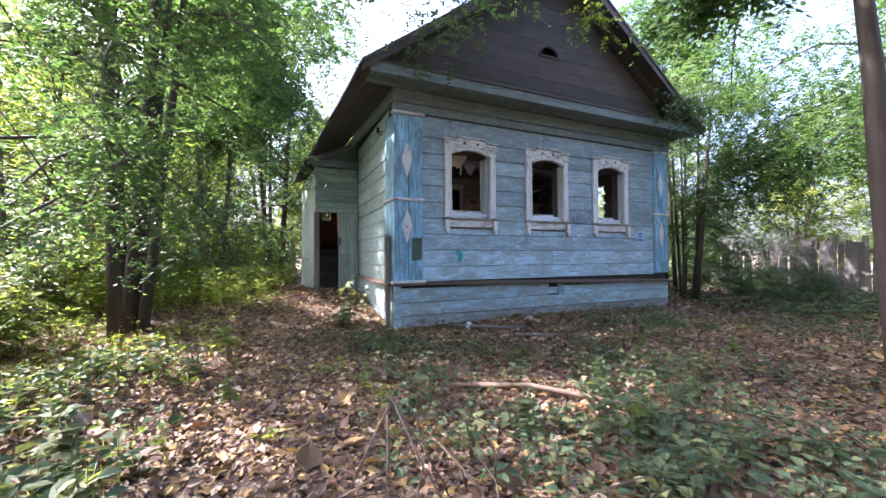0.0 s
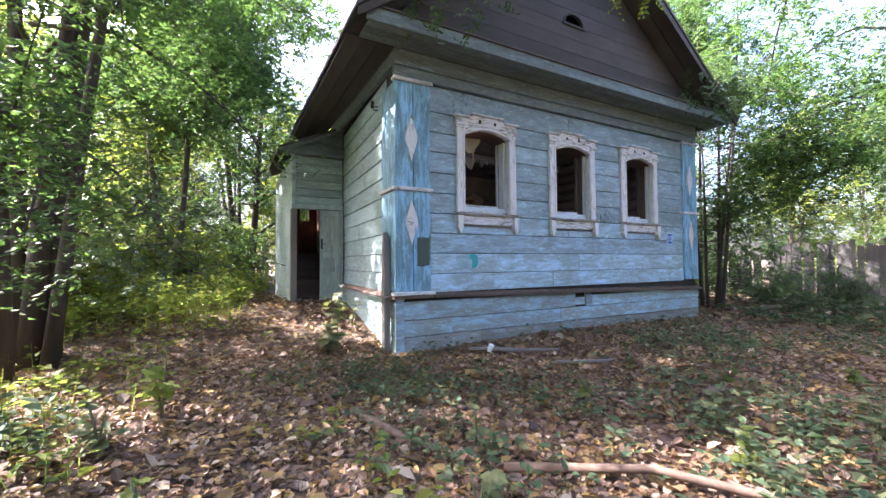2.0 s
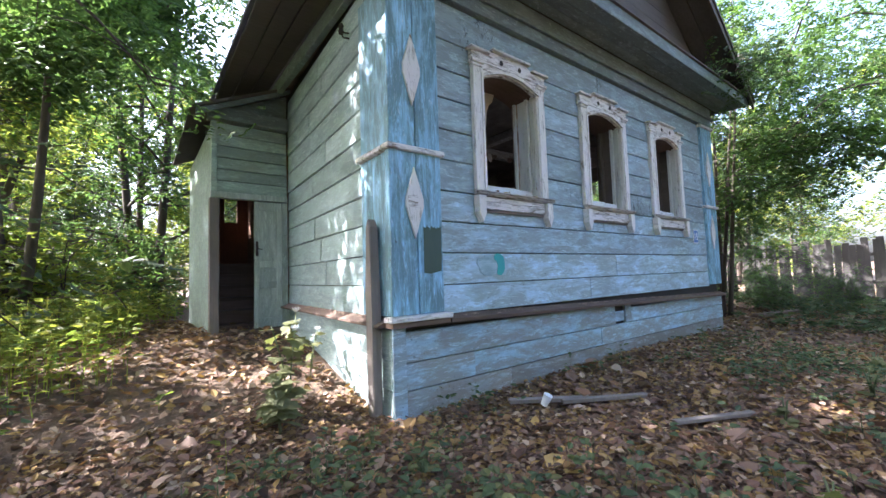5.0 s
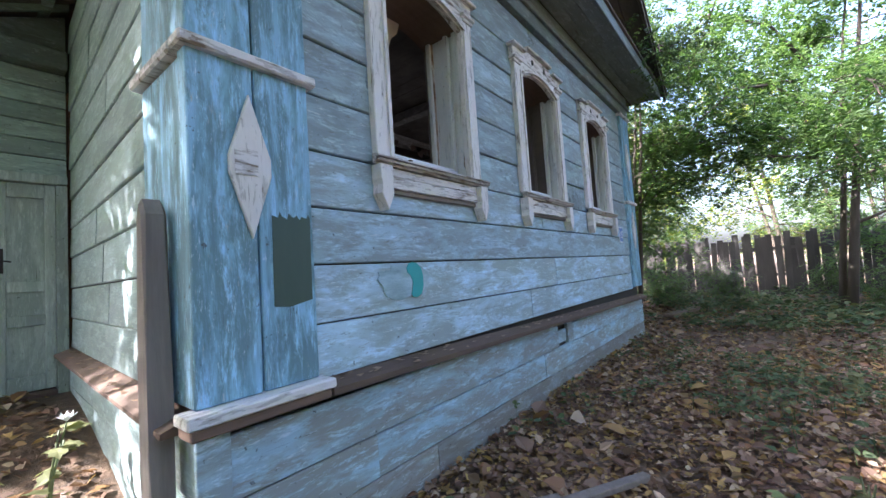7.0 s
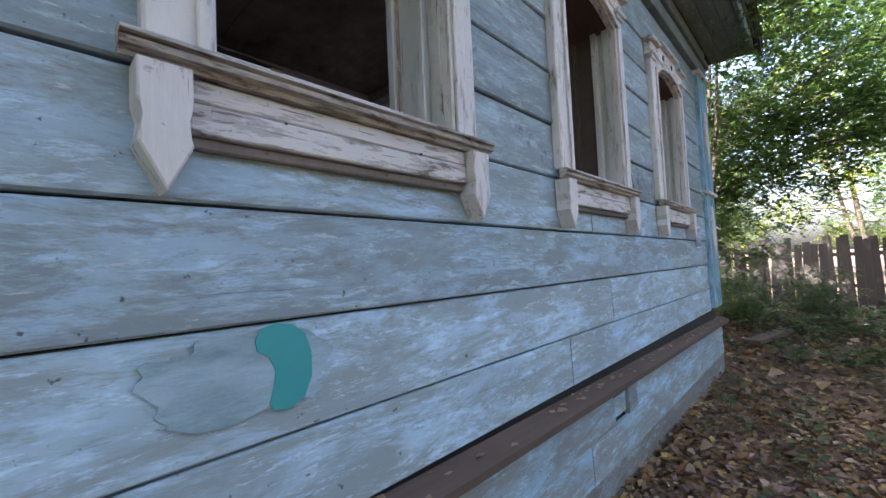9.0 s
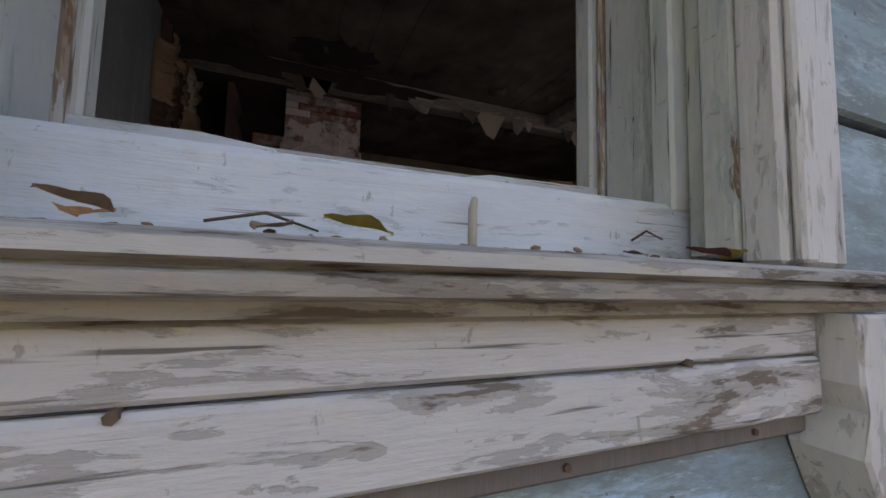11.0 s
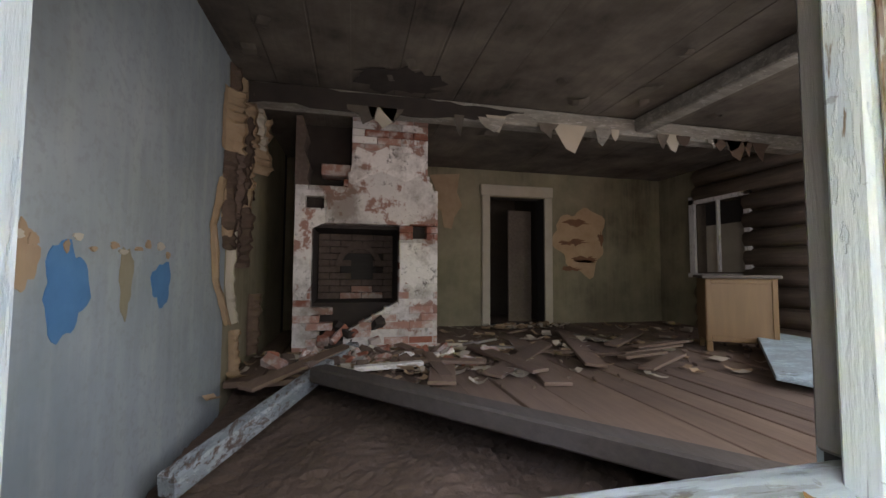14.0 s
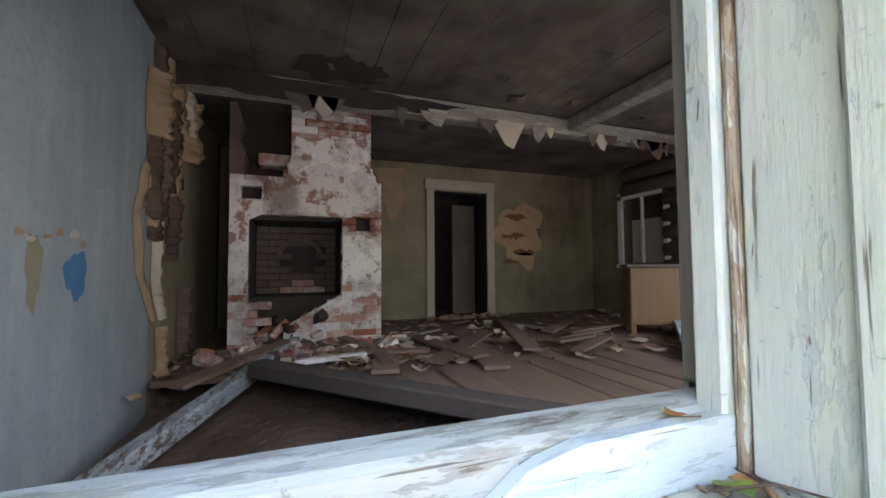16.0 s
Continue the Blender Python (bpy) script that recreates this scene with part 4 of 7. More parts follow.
tagged(dirt, "trodden brown dirt under the broken floor", "dirt", kind="stuff")
bm = blank()
box(bm, 2.70, 4.0, 7.84, 8.0, 1.05, 1.24, 0.015)
tagged(part("joist", bm, M_GREYWOOD), "old floor joist in the break of the floor", "beam")
bm = blank()
box(bm, HX0 + 0.02, HX1 - 0.02, HY0 + 0.02, HY1 - 0.02, 3.871, CEIL + 0.12)
cx0 = IX0
while cx0 < IX1:
    w = fr.uniform(0.26, 0.36)
    x1 = min(cx0 + w, IX1)
    gap = 0.05 if abs(cx0 - 5.05) < 0.17 else 0.006
    if x1 - gap > cx0 + 0.03:
        box(bm, cx0 + gap, x1 - 0.004, IY0, IY1, CEIL + fr.uniform(-0.008, 0.008), CEIL + 0.031, 0.004)
    cx0 = x1
tagged(part("ceiling", bm, M_CEIL), "sagging grey board ceiling with dark gaps", "ceiling", kind="structure")


def lining(name, axis, at, a0, a1, z0, z1, material, label, holes=()):
    """Plaster skin on a room wall, with holes."""
    bm = blank()
    thick = 0.008
    p = a0
    for h0, h1, q0, q1 in list(sorted(holes)) + [(a1, a1, 0, 0)]:
        for b0, b1, c0, c1 in ((p, h0, z0, z1), (h0, h1, z0, q0), (h0, h1, q1, z1)):
            if b1 - b0 > 1e-3 and c1 - c0 > 1e-3:
                if axis == 'x':
                    box(bm, b0, b1, min(at, at + thick), at + thick, c0, c1)
                else:
                    box(bm, at, at + thick, b0, b1, c0, c1)
        p = h1
    return tagged(part(name, bm, material), label, "plaster", kind="structure")


lining("plaster_left", 'y', IX0 - 0.009, IY0 + 0.002, 9.598, FLOOR - 0.9, CEIL - 0.002, M_WALL_BLUE, "blue-grey painted wall with peeling patches")
lining("plaster_left_rear", 'y', IX0 - 0.009, 9.60, IY1 - 0.002, FLOOR - 0.3, CEIL - 0.002, M_WALL_GREEN, "stained green-grey wall with torn paper")
lining("plaster_back", 'x', IY1 - 0.010, IX0, IX1 - 0.002, FLOOR, CEIL - 0.002, M_WALL_GREEN, "stained green-grey wall round the doorway", holes=[(4.95, 5.86, FLOOR, 3.46)])
lining("plaster_right", 'y', IX1 - 0.009, 11.46, IY1 - 0.012, FLOOR, CEIL - 0.002, M_WALL_GREEN, "green-grey wall beside the far window")
lining("plaster_front", 'x', IY0 + 0.001, IX0 + 0.01, IX1 - 0.01, FLOOR, CEIL - 0.002, M_WALL_BLUE, "blue-grey wall round the windows", holes=[(cx - 0.436, cx + 0.436, 1.92, 3.14) for cx, _ in WINDOWS])
# bare logs on the right wall
z = FLOOR - 0.2
i = 0
while z < CEIL - 0.05:
    for y0, y1 in cut(IY0 + 0.02, 11.44, [h for h in ((8.0, 8.8), (10.66, 11.46)) if z > 1.95 and z < 3.2]):
        bm = blank()
        r = 0.125
        tube(bm, [(IX1 + 0.02, y0 + 0.01, z + r), (IX1 + 0.02 + fr.uniform(-.008, .008), (y0 + y1) / 2, z + r), (IX1 + 0.02, y1 - 0.01, z + r)], [r, r * 0.97, r], 10)
        part("log", bm, M_LOG_PALE, wall_right)
    z += 0.245
# far window casing
fw = empty("window_4", IX1, 11.05, 2.3)
tagged(fw, "small open window with pale casing in the log wall", "window", kind="structure")
for nm, a, b, c, d in (("casing_board", 11.44, 11.54, 2.28, 3.42), ("casing_board", 10.57, 10.66, 2.28, 3.42), ("head_board", 10.57, 11.54, 3.34, 3.46), ("sill", 10.52, 11.58, 2.24, 2.30), ("mullion", 11.03, 11.07, 2.32, 3.34)):
    bm = blank()
    box(bm, IX1 - 0.055, IX1 - 0.012, a, b, c, d, 0.005)
    part(nm, bm, M_WHITE_V, fw)

# doorway in the back wall
dw = empty("door_2", 5.40, IY1, FLOOR)
tagged(dw, "grey casing of an empty inner doorway", "door", kind="structure")
for nm, a, b, c, d in (("casing_board", 4.83, 4.955, FLOOR, 3.47), ("casing_board", 5.855, 5.985, FLOOR, 3.47), ("head_board", 4.81, 6.0, 3.472, 3.64)):
    bm = blank()
    box(bm, a, b, IY1 - 0.055, IY1 - 0.011, c, d, 0.008)
    part(nm, bm, M_PAPER, dw)
# passage behind the doorway
bm = blank()
box(bm, 4.6, 6.4, 13.9, 14.0, FLOOR - 0.1, 3.8)
box(bm, 4.5, 4.6, HY1, 14.0, FLOOR - 0.1, 3.8)
box(bm, 6.1, 6.2, HY1, 14.0, FLOOR - 0.1, 3.8)
tagged(part("wall_passage", bm, M_LOG), "dark timber walls of the passage", "wall", kind="structure")
bm = blank()
box(bm, 4.5, 6.4, IY1 + 0.0, 14.0, FLOOR - 0.10, FLOOR - 0.02)
tagged(part("floor_passage", bm, M_FLOOR), "dusty boards of the passage", "floor", kind="structure")
bm = blank()
box(bm, 4.5, 6.4, HY1, 14.0, 3.8, 3.9)
tagged(part("ceiling_passage", bm, M_DARK), "dark passage ceiling", "ceiling", kind="structure")

# charred hole in the ceiling before the chimney
patch_r = random.Random(9)
bm = blank()
prism(bm, [(3.28 + 0.42 * math.cos(t) * patch_r.uniform(0.65, 1.15), 9.60 + 0.26 * math.sin(t) * patch_r.uniform(0.6, 1.1)) for t in [2 * math.pi * i / 30 for i in range(30)]], CEIL - 0.013, CEIL - 0.010, 'z')
tagged(part("charred_hole", bm, M_SOOT), "charred hole in the ceiling by the chimney", "hole")
# added panels give the far window its pale lower and dark upper tone
bm = blank()
box(bm, HX1 + 0.01, HX1 + 0.03, 10.6, 11.5, 2.25, 3.02)
tagged(part("shutter_board", bm, M_PAPER), "pale panel added outside the far window for its grey view", "board")
bm = blank()
box(bm, HX1 + 0.01, HX1 + 0.03, 10.6, 11.5, 3.021, 3.5)
tagged(part("shutter_board", bm, M_DARK), "dark panel added outside the far window for its dark top", "board")
bm = blank()
box(bm, 5.50, 5.92, 12.78, 12.82, FLOOR - 0.02, 3.35, 0.005)
tagged(part("plank_door", bm, M_LOG_PALE), "brown plank door standing ajar in the passage", "door")

# beams
bm = blank()
box(bm, IX0, IX1, 9.86, 10.04, 3.69, CEIL - 0.012, 0.012)
cross_beam = tagged(part("cross_beam", bm, M_BEAM), "whitewashed ceiling beam with flaking paint", "beam")
bm = blank()
edge_r = random.Random(13)
low_edge = [(2.08 + 0.12 * i, 3.675 + 0.11 * max(0, (i - 14) / 6) + edge_r.uniform(-0.02, 0.03)) for i in range(21)]
high_edge = [(2.08 + 0.12 * i, 3.855 - 0.05 * max(0, (i - 12) / 8) + edge_r.uniform(-0.03, 0.0)) for i in range(20, -1, -1)]
prism(bm, low_edge + high_edge, 9.846, 9.858, 'y')
part("charred_side", bm, M_SOOT, cross_beam, "charred brown stretch over the stove")
bm = blank()
box(bm, 5.68, 5.84, IY0 + 0.02, 9.858, 3.72, CEIL - 0.012, 0.012)
tagged(part("ceiling_beam", bm, M_BEAM), "pale ceiling beam running to the front wall", "beam")


# ---- stove ----
def stove():
    st = empty("brick_stove", 3.1, 10.48, FLOOR)
    tagged(st, "broken whitewashed brick stove with a sooty hearth and chimney", "stove")
    SY = 10.48
    bh, bl = 0.075, 0.25
    sr = random.Random(5)
    # sooty core
    for b in ((2.40, 3.77, 0.75, 1.3, FLOOR, 3.10), (2.40, 2.54, 0.13, 0.749, FLOOR, 3.10), (3.40, 3.77, 0.13, 0.749, FLOOR, 3.10),
              (2.541, 3.399, 0.13, 0.749, 2.74, 3.10), (2.541, 3.399, 0.20, 0.749, FLOOR, 1.98), (2.94, 3.62, 0.13, 0.8, 3.101, CEIL), (2.36, 2.93, 0.35, 0.8, 3.101, CEIL)):
        bm = blank()
        box(bm, b[0], b[1], SY + b[2], SY + b[3], b[4], b[5])
        part("core", bm, M_SOOT, st, "sooty black inside of the stove")
    # sooty brickwork at the back of the hearth, with the arched mouth
    z = 1.985
    row = 0
    while z < 2.70:
        x = 2.545 - (0.12 if row % 2 else 0)
        while x < 3.39:
            a, b = max(x, 2.545), min(x + 0.245, 3.39)
            if b - a > 0.03 and not (2.80 < (a + b) / 2 < 3.18 and 2.14 < z < 2.50):
                bm = blank()
                box(bm, a + 0.003, b - 0.003, SY + 0.70 + sr.uniform(0, 0.012), SY + 0.749, z + 0.003, z + 0.072, 0.004)
                part("brick", bm, M_FADED if z < 2.12 and 2.75 < a < 3.1 else M_SOOT_BRICK, st)
            x += 0.245
        z += 0.075
        row += 1
    bm = blank()
    for i in range(10):
        t0, t1 = math.pi * i / 10, math.pi * (i + 1) / 10
        prism(bm, [(3.0 + r_ * math.cos(t_), 2.36 + r_ * math.sin(t_)) for r_, t_ in ((0.20, t0), (0.26, t0), (0.26, t1), (0.20, t1))], SY + 0.66, SY + 0.70, 'y')
    part("oven_arch", bm, M_SOOT_BRICK, st, "sooty brick arch of the oven mouth")
    # ledge brick in the dark recess beside the chimney
    bm = blank()
    box(bm, 2.60, 2.90, SY + 0.12, SY + 0.34, 3.28, 3.40, 0.012)
    part("brick", bm, M_FADED, st)
    bm = blank()
    prism(bm, [(2.36, 3.105), (2.52, 3.105), (2.47, 3.22), (2.50, 3.36), (2.43, 3.52), (2.47, 3.68), (2.42, 3.84), (2.36, 3.84)], SY + 0.02, SY + 0.34, 'y', 0.004)
    part("broken_edge", bm, M_SOOT_BRICK, st, "broken brown edge of the recess")
    # flat dark sheet painted in for the shade inside the oven mouth
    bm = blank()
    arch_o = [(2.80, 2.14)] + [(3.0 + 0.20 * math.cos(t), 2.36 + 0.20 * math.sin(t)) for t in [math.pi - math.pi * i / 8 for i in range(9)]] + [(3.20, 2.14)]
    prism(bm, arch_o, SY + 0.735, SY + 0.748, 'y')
    part("oven_mouth", bm, M_DARK, st, "black arched sheet for the shade in the oven mouth")
    holes = [(2.54, 3.385, 1.98, 2.735), (2.47, 2.64, 2.915, 3.03), (3.53, 3.67, 2.66, 2.76)]

    def gone(x, z):
        if any(a < x < b and c < z < d for a, b, c, d in holes):
            return True
        return 1.6 < z < 2.0 and 2.66 < x < 2.66 + (z - 1.45) * 1.35
    row = 0
    z = FLOOR
    while z < CEIL - 0.03:
        lo, hi = (2.37, 3.79) if z < 3.10 else (2.90, 3.68)
        if 3.1 < z < 3.3:
            hi, lo = 3.75 - (z - 3.1) * 0.4, 2.80 + (z - 3.1) * 0.5
        x = lo - (bl / 2 if row % 2 else 0)
        while x < hi:
            a, b = max(x, lo), min(x + bl, hi)
            if b - a > 0.03:
                # bricks are trimmed where a hole begins
                segs = cut(a, b, [(h[0], h[1]) for h in holes if h[2] - 0.01 < z + bh / 2 < h[3] + 0.01])
                for s0, s1 in segs:
                    if s1 - s0 < 0.02 or gone((s0 + s1) / 2, z + bh / 2):
                        continue
                    proud = sr.uniform(-0.004, 0.007) if z < 2.1 else sr.uniform(-0.001, 0.003)
                    bm = blank()
                    box(bm, s0 + 0.002, s1 - 0.002, SY + proud, SY + 0.125, z + 0.002, z + bh - 0.002, 0.005)
                    red = (s0 > 3.38 and 2.60 < z < 2.80) or (s0 > 2.9 and z > 3.62 and z < 3.74) or (s0 > 3.2 and s1 < 3.6 and 2.0 < z < 2.2 and sr.random() < 0.5) or sr.random() < 0.03 or (s1 < 2.6 and 1.9 < z < 2.12)
                    faded = (s0 > 2.85 and z < 2.2 and sr.random() < 0.6) or (z < 2.0 and sr.random() < 0.3) or (z > 3.3 and sr.random() < 0.3)
                    part("brick", bm, M_BRICK if red else M_FADED if faded else M_LIME, st)
            x += bl
        z += bh
        row += 1
    # lime filling the joints; the upper part is plastered smooth
    bm = blank()
    for a0, a1, c0, c1 in ((2.375, 2.538, FLOOR, 2.90), (3.39, 3.785, FLOOR, 2.64), (2.66, 3.785, 2.79, 3.09), (2.375, 2.655, 3.04, 3.09), (2.92, 3.66, 3.10, 3.55)):
        box(bm, a0, a1, SY + 0.004, SY + 0.10, c0, c1)
    prism(bm, [(3.385, FLOOR), (3.385, 2.0), (2.85, FLOOR + 0.2), (2.85, FLOOR)], SY + 0.004, SY + 0.1, 'y')
    part("joint_lime", bm, M_LIME, st)
    bm = blank()
    prism(bm, [(2.66, 2.78), (3.50, 2.79), (3.77, 2.80), (3.76, 3.10), (3.70, 3.24), (3.60, 3.30), (3.45, 3.22), (3.2, 3.32), (3.0, 3.22), (2.86, 3.12), (2.68, 3.08)], SY - 0.012, SY + 0.003, 'y', 0.003)
    part("plaster_coat", bm, M_LIME, st, "smooth whitewashed plaster over the hearth")
    for pts in ([(2.372, 2.10), (2.45, 2.02), (2.535, 2.16), (2.535, 2.72), (2.66, 2.78), (2.66, 2.90), (2.46, 2.905), (2.46, 3.04), (2.66, 3.05), (2.67, 3.098), (2.372, 3.098)],
                [(3.395, 2.10), (3.46, 2.20), (3.55, 2.12), (3.60, 2.26), (3.70, 2.20), (3.785, 2.34), (3.785, 2.56), (3.62, 2.60), (3.395, 2.59)],
                [(2.86, 3.12), (3.0, 3.22), (3.2, 3.32), (3.45, 3.22), (3.60, 3.30), (3.66, 3.45), (3.50, 3.52), (3.36, 3.44), (3.25, 3.58), (3.1, 3.50), (2.95, 3.56), (2.91, 3.40), (2.88, 3.25)]):
        bm = blank()
        prism(bm, pts, SY - 0.010, SY + 0.001, 'y', 0.003)
        part("plaster_coat", bm, M_LIME, st)
    # right flank
    bm = blank()
    box(bm, 3.775, 3.80, SY + 0.126, SY + 1.3, FLOOR, 3.1, 0.003)
    box(bm, 2.365, 2.395, SY + 0.126, SY + 1.3, FLOOR, 3.1, 0.003)
    part("flank", bm, M_LIME, st)
    # bricks and ash fallen in the mouth
    for i in range(16):
        bm = blank()
        cx, cz = 2.62 + sr.random() * 0.62, 1.53
        cz = 1.53 + max(0, (cx - 2.6)) * 0.55 * sr.random() + 0.1 * sr.random()
        box(bm, -0.11, 0.11, -0.055, 0.055, -0.033, 0.033, 0.006)
        bmesh.ops.transform(bm, matrix=pose(cx, SY + 0.02 + 0.12 * sr.random(), cz, sr.uniform(-40, 40), sr.uniform(-40, 40), sr.uniform(0, 180)), verts=bm.verts)
        part("fallen_brick", bm, M_BRICK if sr.random() < 0.4 else M_SOOT, st)


stove()

# ---- cabinet ----
cab = empty("cabinet", 6.48, 9.86, FLOOR)
tagged(cab, "ochre varnished wooden cabinet standing askew on short legs", "cabinet")
bm = blank()
box(bm, 6.48, 7.09, 9.86, 10.28, FLOOR + 0.11, 2.25, 0.006)
part("body", bm, M_OCHRE, cab)
bm = blank()
box(bm, 6.45, 7.12, 9.83, 10.31, 2.252, 2.285, 0.006)
part("top", bm, M_GREYWOOD, cab, "grey worn top board")
for x0, x1, z0, z1 in ((6.49, 6.53, FLOOR + 0.12, 2.24), (7.04, 7.08, FLOOR + 0.12, 2.24), (6.531, 7.039, 2.2, 2.24), (6.531, 7.039, FLOOR + 0.12, FLOOR + 0.17)):
    bm = blank()
    box(bm, x0, x1, 9.85, 9.8595, z0, z1, 0.002)
    part("edge_strip", bm, M_OCHRE, cab)
for x in (6.485, 7.03):
    for y in (9.865, 10.22):
        bm = blank()
        box(bm, x, x + 0.055, y, y + 0.05, FLOOR + 0.005, FLOOR + 0.109, 0.004)
        part("leg", bm, M_OCHRE, cab)
cab.rotation_euler = (0, 0, radians(-35))


M_PEEL = painted_wood("peeling_beam_paint", (0.42, 0.47, 0.50), (0.30, 0.36, 0.40), (0.13, 0.09, 0.07), 'y', 0.5, 0.56)
M_LOGX = raw_wood("dark_cracked_wood", (0.078, 0.066, 0.057), 'y', var=0.7)


# ---- loose timbers and rubbish on the floor ----
def timber(name, a, b, w, h, material, label, category="beam", roll=0.0):
    a, b = Vector(a), Vector(b)
    d = b - a
    bm = blank()
    box(bm, -w / 2, w / 2, 0, d.length, -h / 2, h / 2, min(w, h) * 0.12)
    for v in bm.verts:
        v.co.x += 0.012 * math.sin(v.co.y * 3.1 + w * 50)
    rotm = d.to_track_quat('Y', 'Z').to_matrix().to_4x4()
    bmesh.ops.transform(bm, matrix=Matrix.Translation(a) @ rotm @ pose(0, 0, 0, 0, roll, 0), verts=bm.verts)
    return tagged(part(name, bm, material), label, category)


timber("fallen_beam", (2.16, 8.42, 1.36), (2.96, 10.42, 1.57), 0.11, 0.11, M_PEEL, "fallen beam with peeling white and blue paint")
timber("fallen_beam", (2.70, 9.52, 1.56), (4.55, 7.45, 1.55), 0.15, 0.11, M_LOGX, "dark cracked beam across the broken floor")
timber("loose_board", (3.55, 9.15, 1.535), (3.95, 10.9, 1.53), 0.2, 0.03, M_FLOOR, "loose floor board lying askew", "board")
timber("loose_board", (4.35, 9.0, 1.525), (4.75, 10.7, 1.53), 0.2, 0.03, M_FLOOR, "loose floor board lying askew", "board")
timber("loose_board", (2.95, 9.62, 1.55), (3.50, 9.66, 1.56), 0.07, 0.04, M_WHITE, "short whitewashed board in the rubble", "board")
timber("blue_board", (5.95, 8.45, 1.56), (7.35, 9.75, 1.66), 0.5, 0.03, M_BLUE_UP, "fallen pale blue painted board", "board", roll=6)
for a, b, w in (((3.95, 9.3, 1.535), (4.9, 10.3, 1.56), 0.16), ((4.1, 10.6, 1.54), (4.3, 9.2, 1.57), 0.14), ((4.9, 9.4, 1.54), (5.6, 11.2, 1.54), 0.18), ((3.3, 9.85, 1.55), (4.0, 9.55, 1.58), 0.09), ((2.25, 9.3, 1.53), (2.9, 10.3, 1.60), 0.13), ((5.6, 10.2, 1.54), (6.5, 10.9, 1.54), 0.14)):
    timber("loose_board", a, b, w, 0.028, M_FLOOR, "broken floor board lying in the rubble", "board", roll=4)
br = random.Random(44)
for i in range(12):
    x, y, a, ln = br.uniform(3.6, 6.2), br.uniform(8.9, 11.4), br.uniform(0, 3.14), br.uniform(0.25, 0.9)
    if x < 4.3 and y > 10.2:
        y -= 0.9
    z = FLOOR + 0.03 + 0.012 * (i % 3)
    timber("loose_board", (x, y, z), (x + ln * math.cos(a), y + ln * math.sin(a) * 0.8, z + br.uniform(-0.01, 0.05)), br.uniform(0.05, 0.17), 0.024, M_FLOOR if i % 3 else M_GREYWOOD, "splintered board lying in the rubble", "board", roll=br.uniform(-8, 8))
for i in range(46):
    x, y = 3.0 + br.gauss(0, 0.42), 10.25 - abs(br.gauss(0, 0.28))
    bm = blank()
    f_ = br.uniform(0.35, 1.0)
    box(bm, -0.11 * f_, 0.11 * f_, -0.055, 0.055, -0.033, 0.033, 0.010)
    for v in bm.verts:
        v.co += Vector((br.uniform(-.008, .008), br.uniform(-.008, .008), br.uniform(-.008, .008)))
    bmesh.ops.transform(bm, matrix=pose(max(2.2, x), y, FLOOR + 0.03 + 0.10 * max(0, y - 10.0), br.uniform(-30, 30), br.uniform(-30, 30), br.uniform(0, 180)), verts=bm.verts)
    tagged(part("fallen_brick", bm, br.choice((M_BRICK, M_FADED, M_LIME, M_DIRT, M_SOOT_BRICK))), "broken brick in the rubble before the stove", "brick")
timber("roller", (6.9, 9.0, 1.60), (7.9, 9.7, 1.60), 0.12, 0.12, M_PAPER, "roll of pale old paper", "roll")


def scrap(bm, x, y, z, size, r):
    """A curled scrap: a small bent strip."""
    n = 4
    a = r.uniform(0, 6.28)
    ca, sa = math.cos(a), math.sin(a)
    w, curl = size * r.uniform(0.4, 0.8), r.uniform(0.1, 0.6)
    prev = None
    for i in range(n + 1):
        t = i / n - 0.5
        u = t * size * 2
        h = curl * size * 4 * t * t
        jag = r.uniform(-0.15, 0.15) * size
        p = [(x + ca * u - sa * s, y + sa * u + ca * s, z + h + 0.004) for s in (-w + jag, w + jag)]
        q = [bm.verts.new(c) for c in p]
        if prev:
            bm.faces.new((prev[0], q[0], q[1], prev[1]))
        prev = q


rr = random.Random(21)
for j, (mt, count, lab) in enumerate(((M_PAPER, 190, "torn pale paper scraps over the floor"), (M_TAN, 260, "brown paper and bark scraps over the floor"), (M_DIRT, 420, "crumbled plaster lumps over the floor"))):
    bm = blank()
    for i in range(count):
        if i % 7 == 0:
            x, y = rr.uniform(4.9, 5.9), rr.uniform(11.7, 12.05)
        elif rr.random() < 0.6:
            x, y = 3.3 + rr.gauss(0, 0.55), 10.1 + rr.gauss(0, 0.35)
        else:
            x, y = rr.uniform(3.2, 7.8), rr.uniform(9.0, 12.0)
        x, y = min(max(x, 2.1), 7.8), min(max(y, 8.9), 12.05)
        if y > 10.44 and x < 3.85:
            y = 10.40
        if j < 2:
            scrap(bm, x, y, FLOOR + 0.012, rr.uniform(0.03, 0.10), rr)
        else:
            s = rr.uniform(0.008, 0.03)
            bmesh.ops.create_icosphere(bm, subdivisions=1, radius=s, matrix=pose(x, y, FLOOR + s * 0.6, rr.uniform(0, 90), 0, rr.uniform(0, 90)) @ Matrix.Diagonal((1.3, 0.9, 0.6, 1)))
    tagged(part("debris", bm, mt), lab, "debris", kind="stuff")


# ---- torn paper and peeled patches ----
def patch(name, pts, axis, at, thick, material, label):
    bm = blank()
    prism(bm, pts, at, at + thick, axis)
    return tagged(part(name, bm, material), label, "patch")


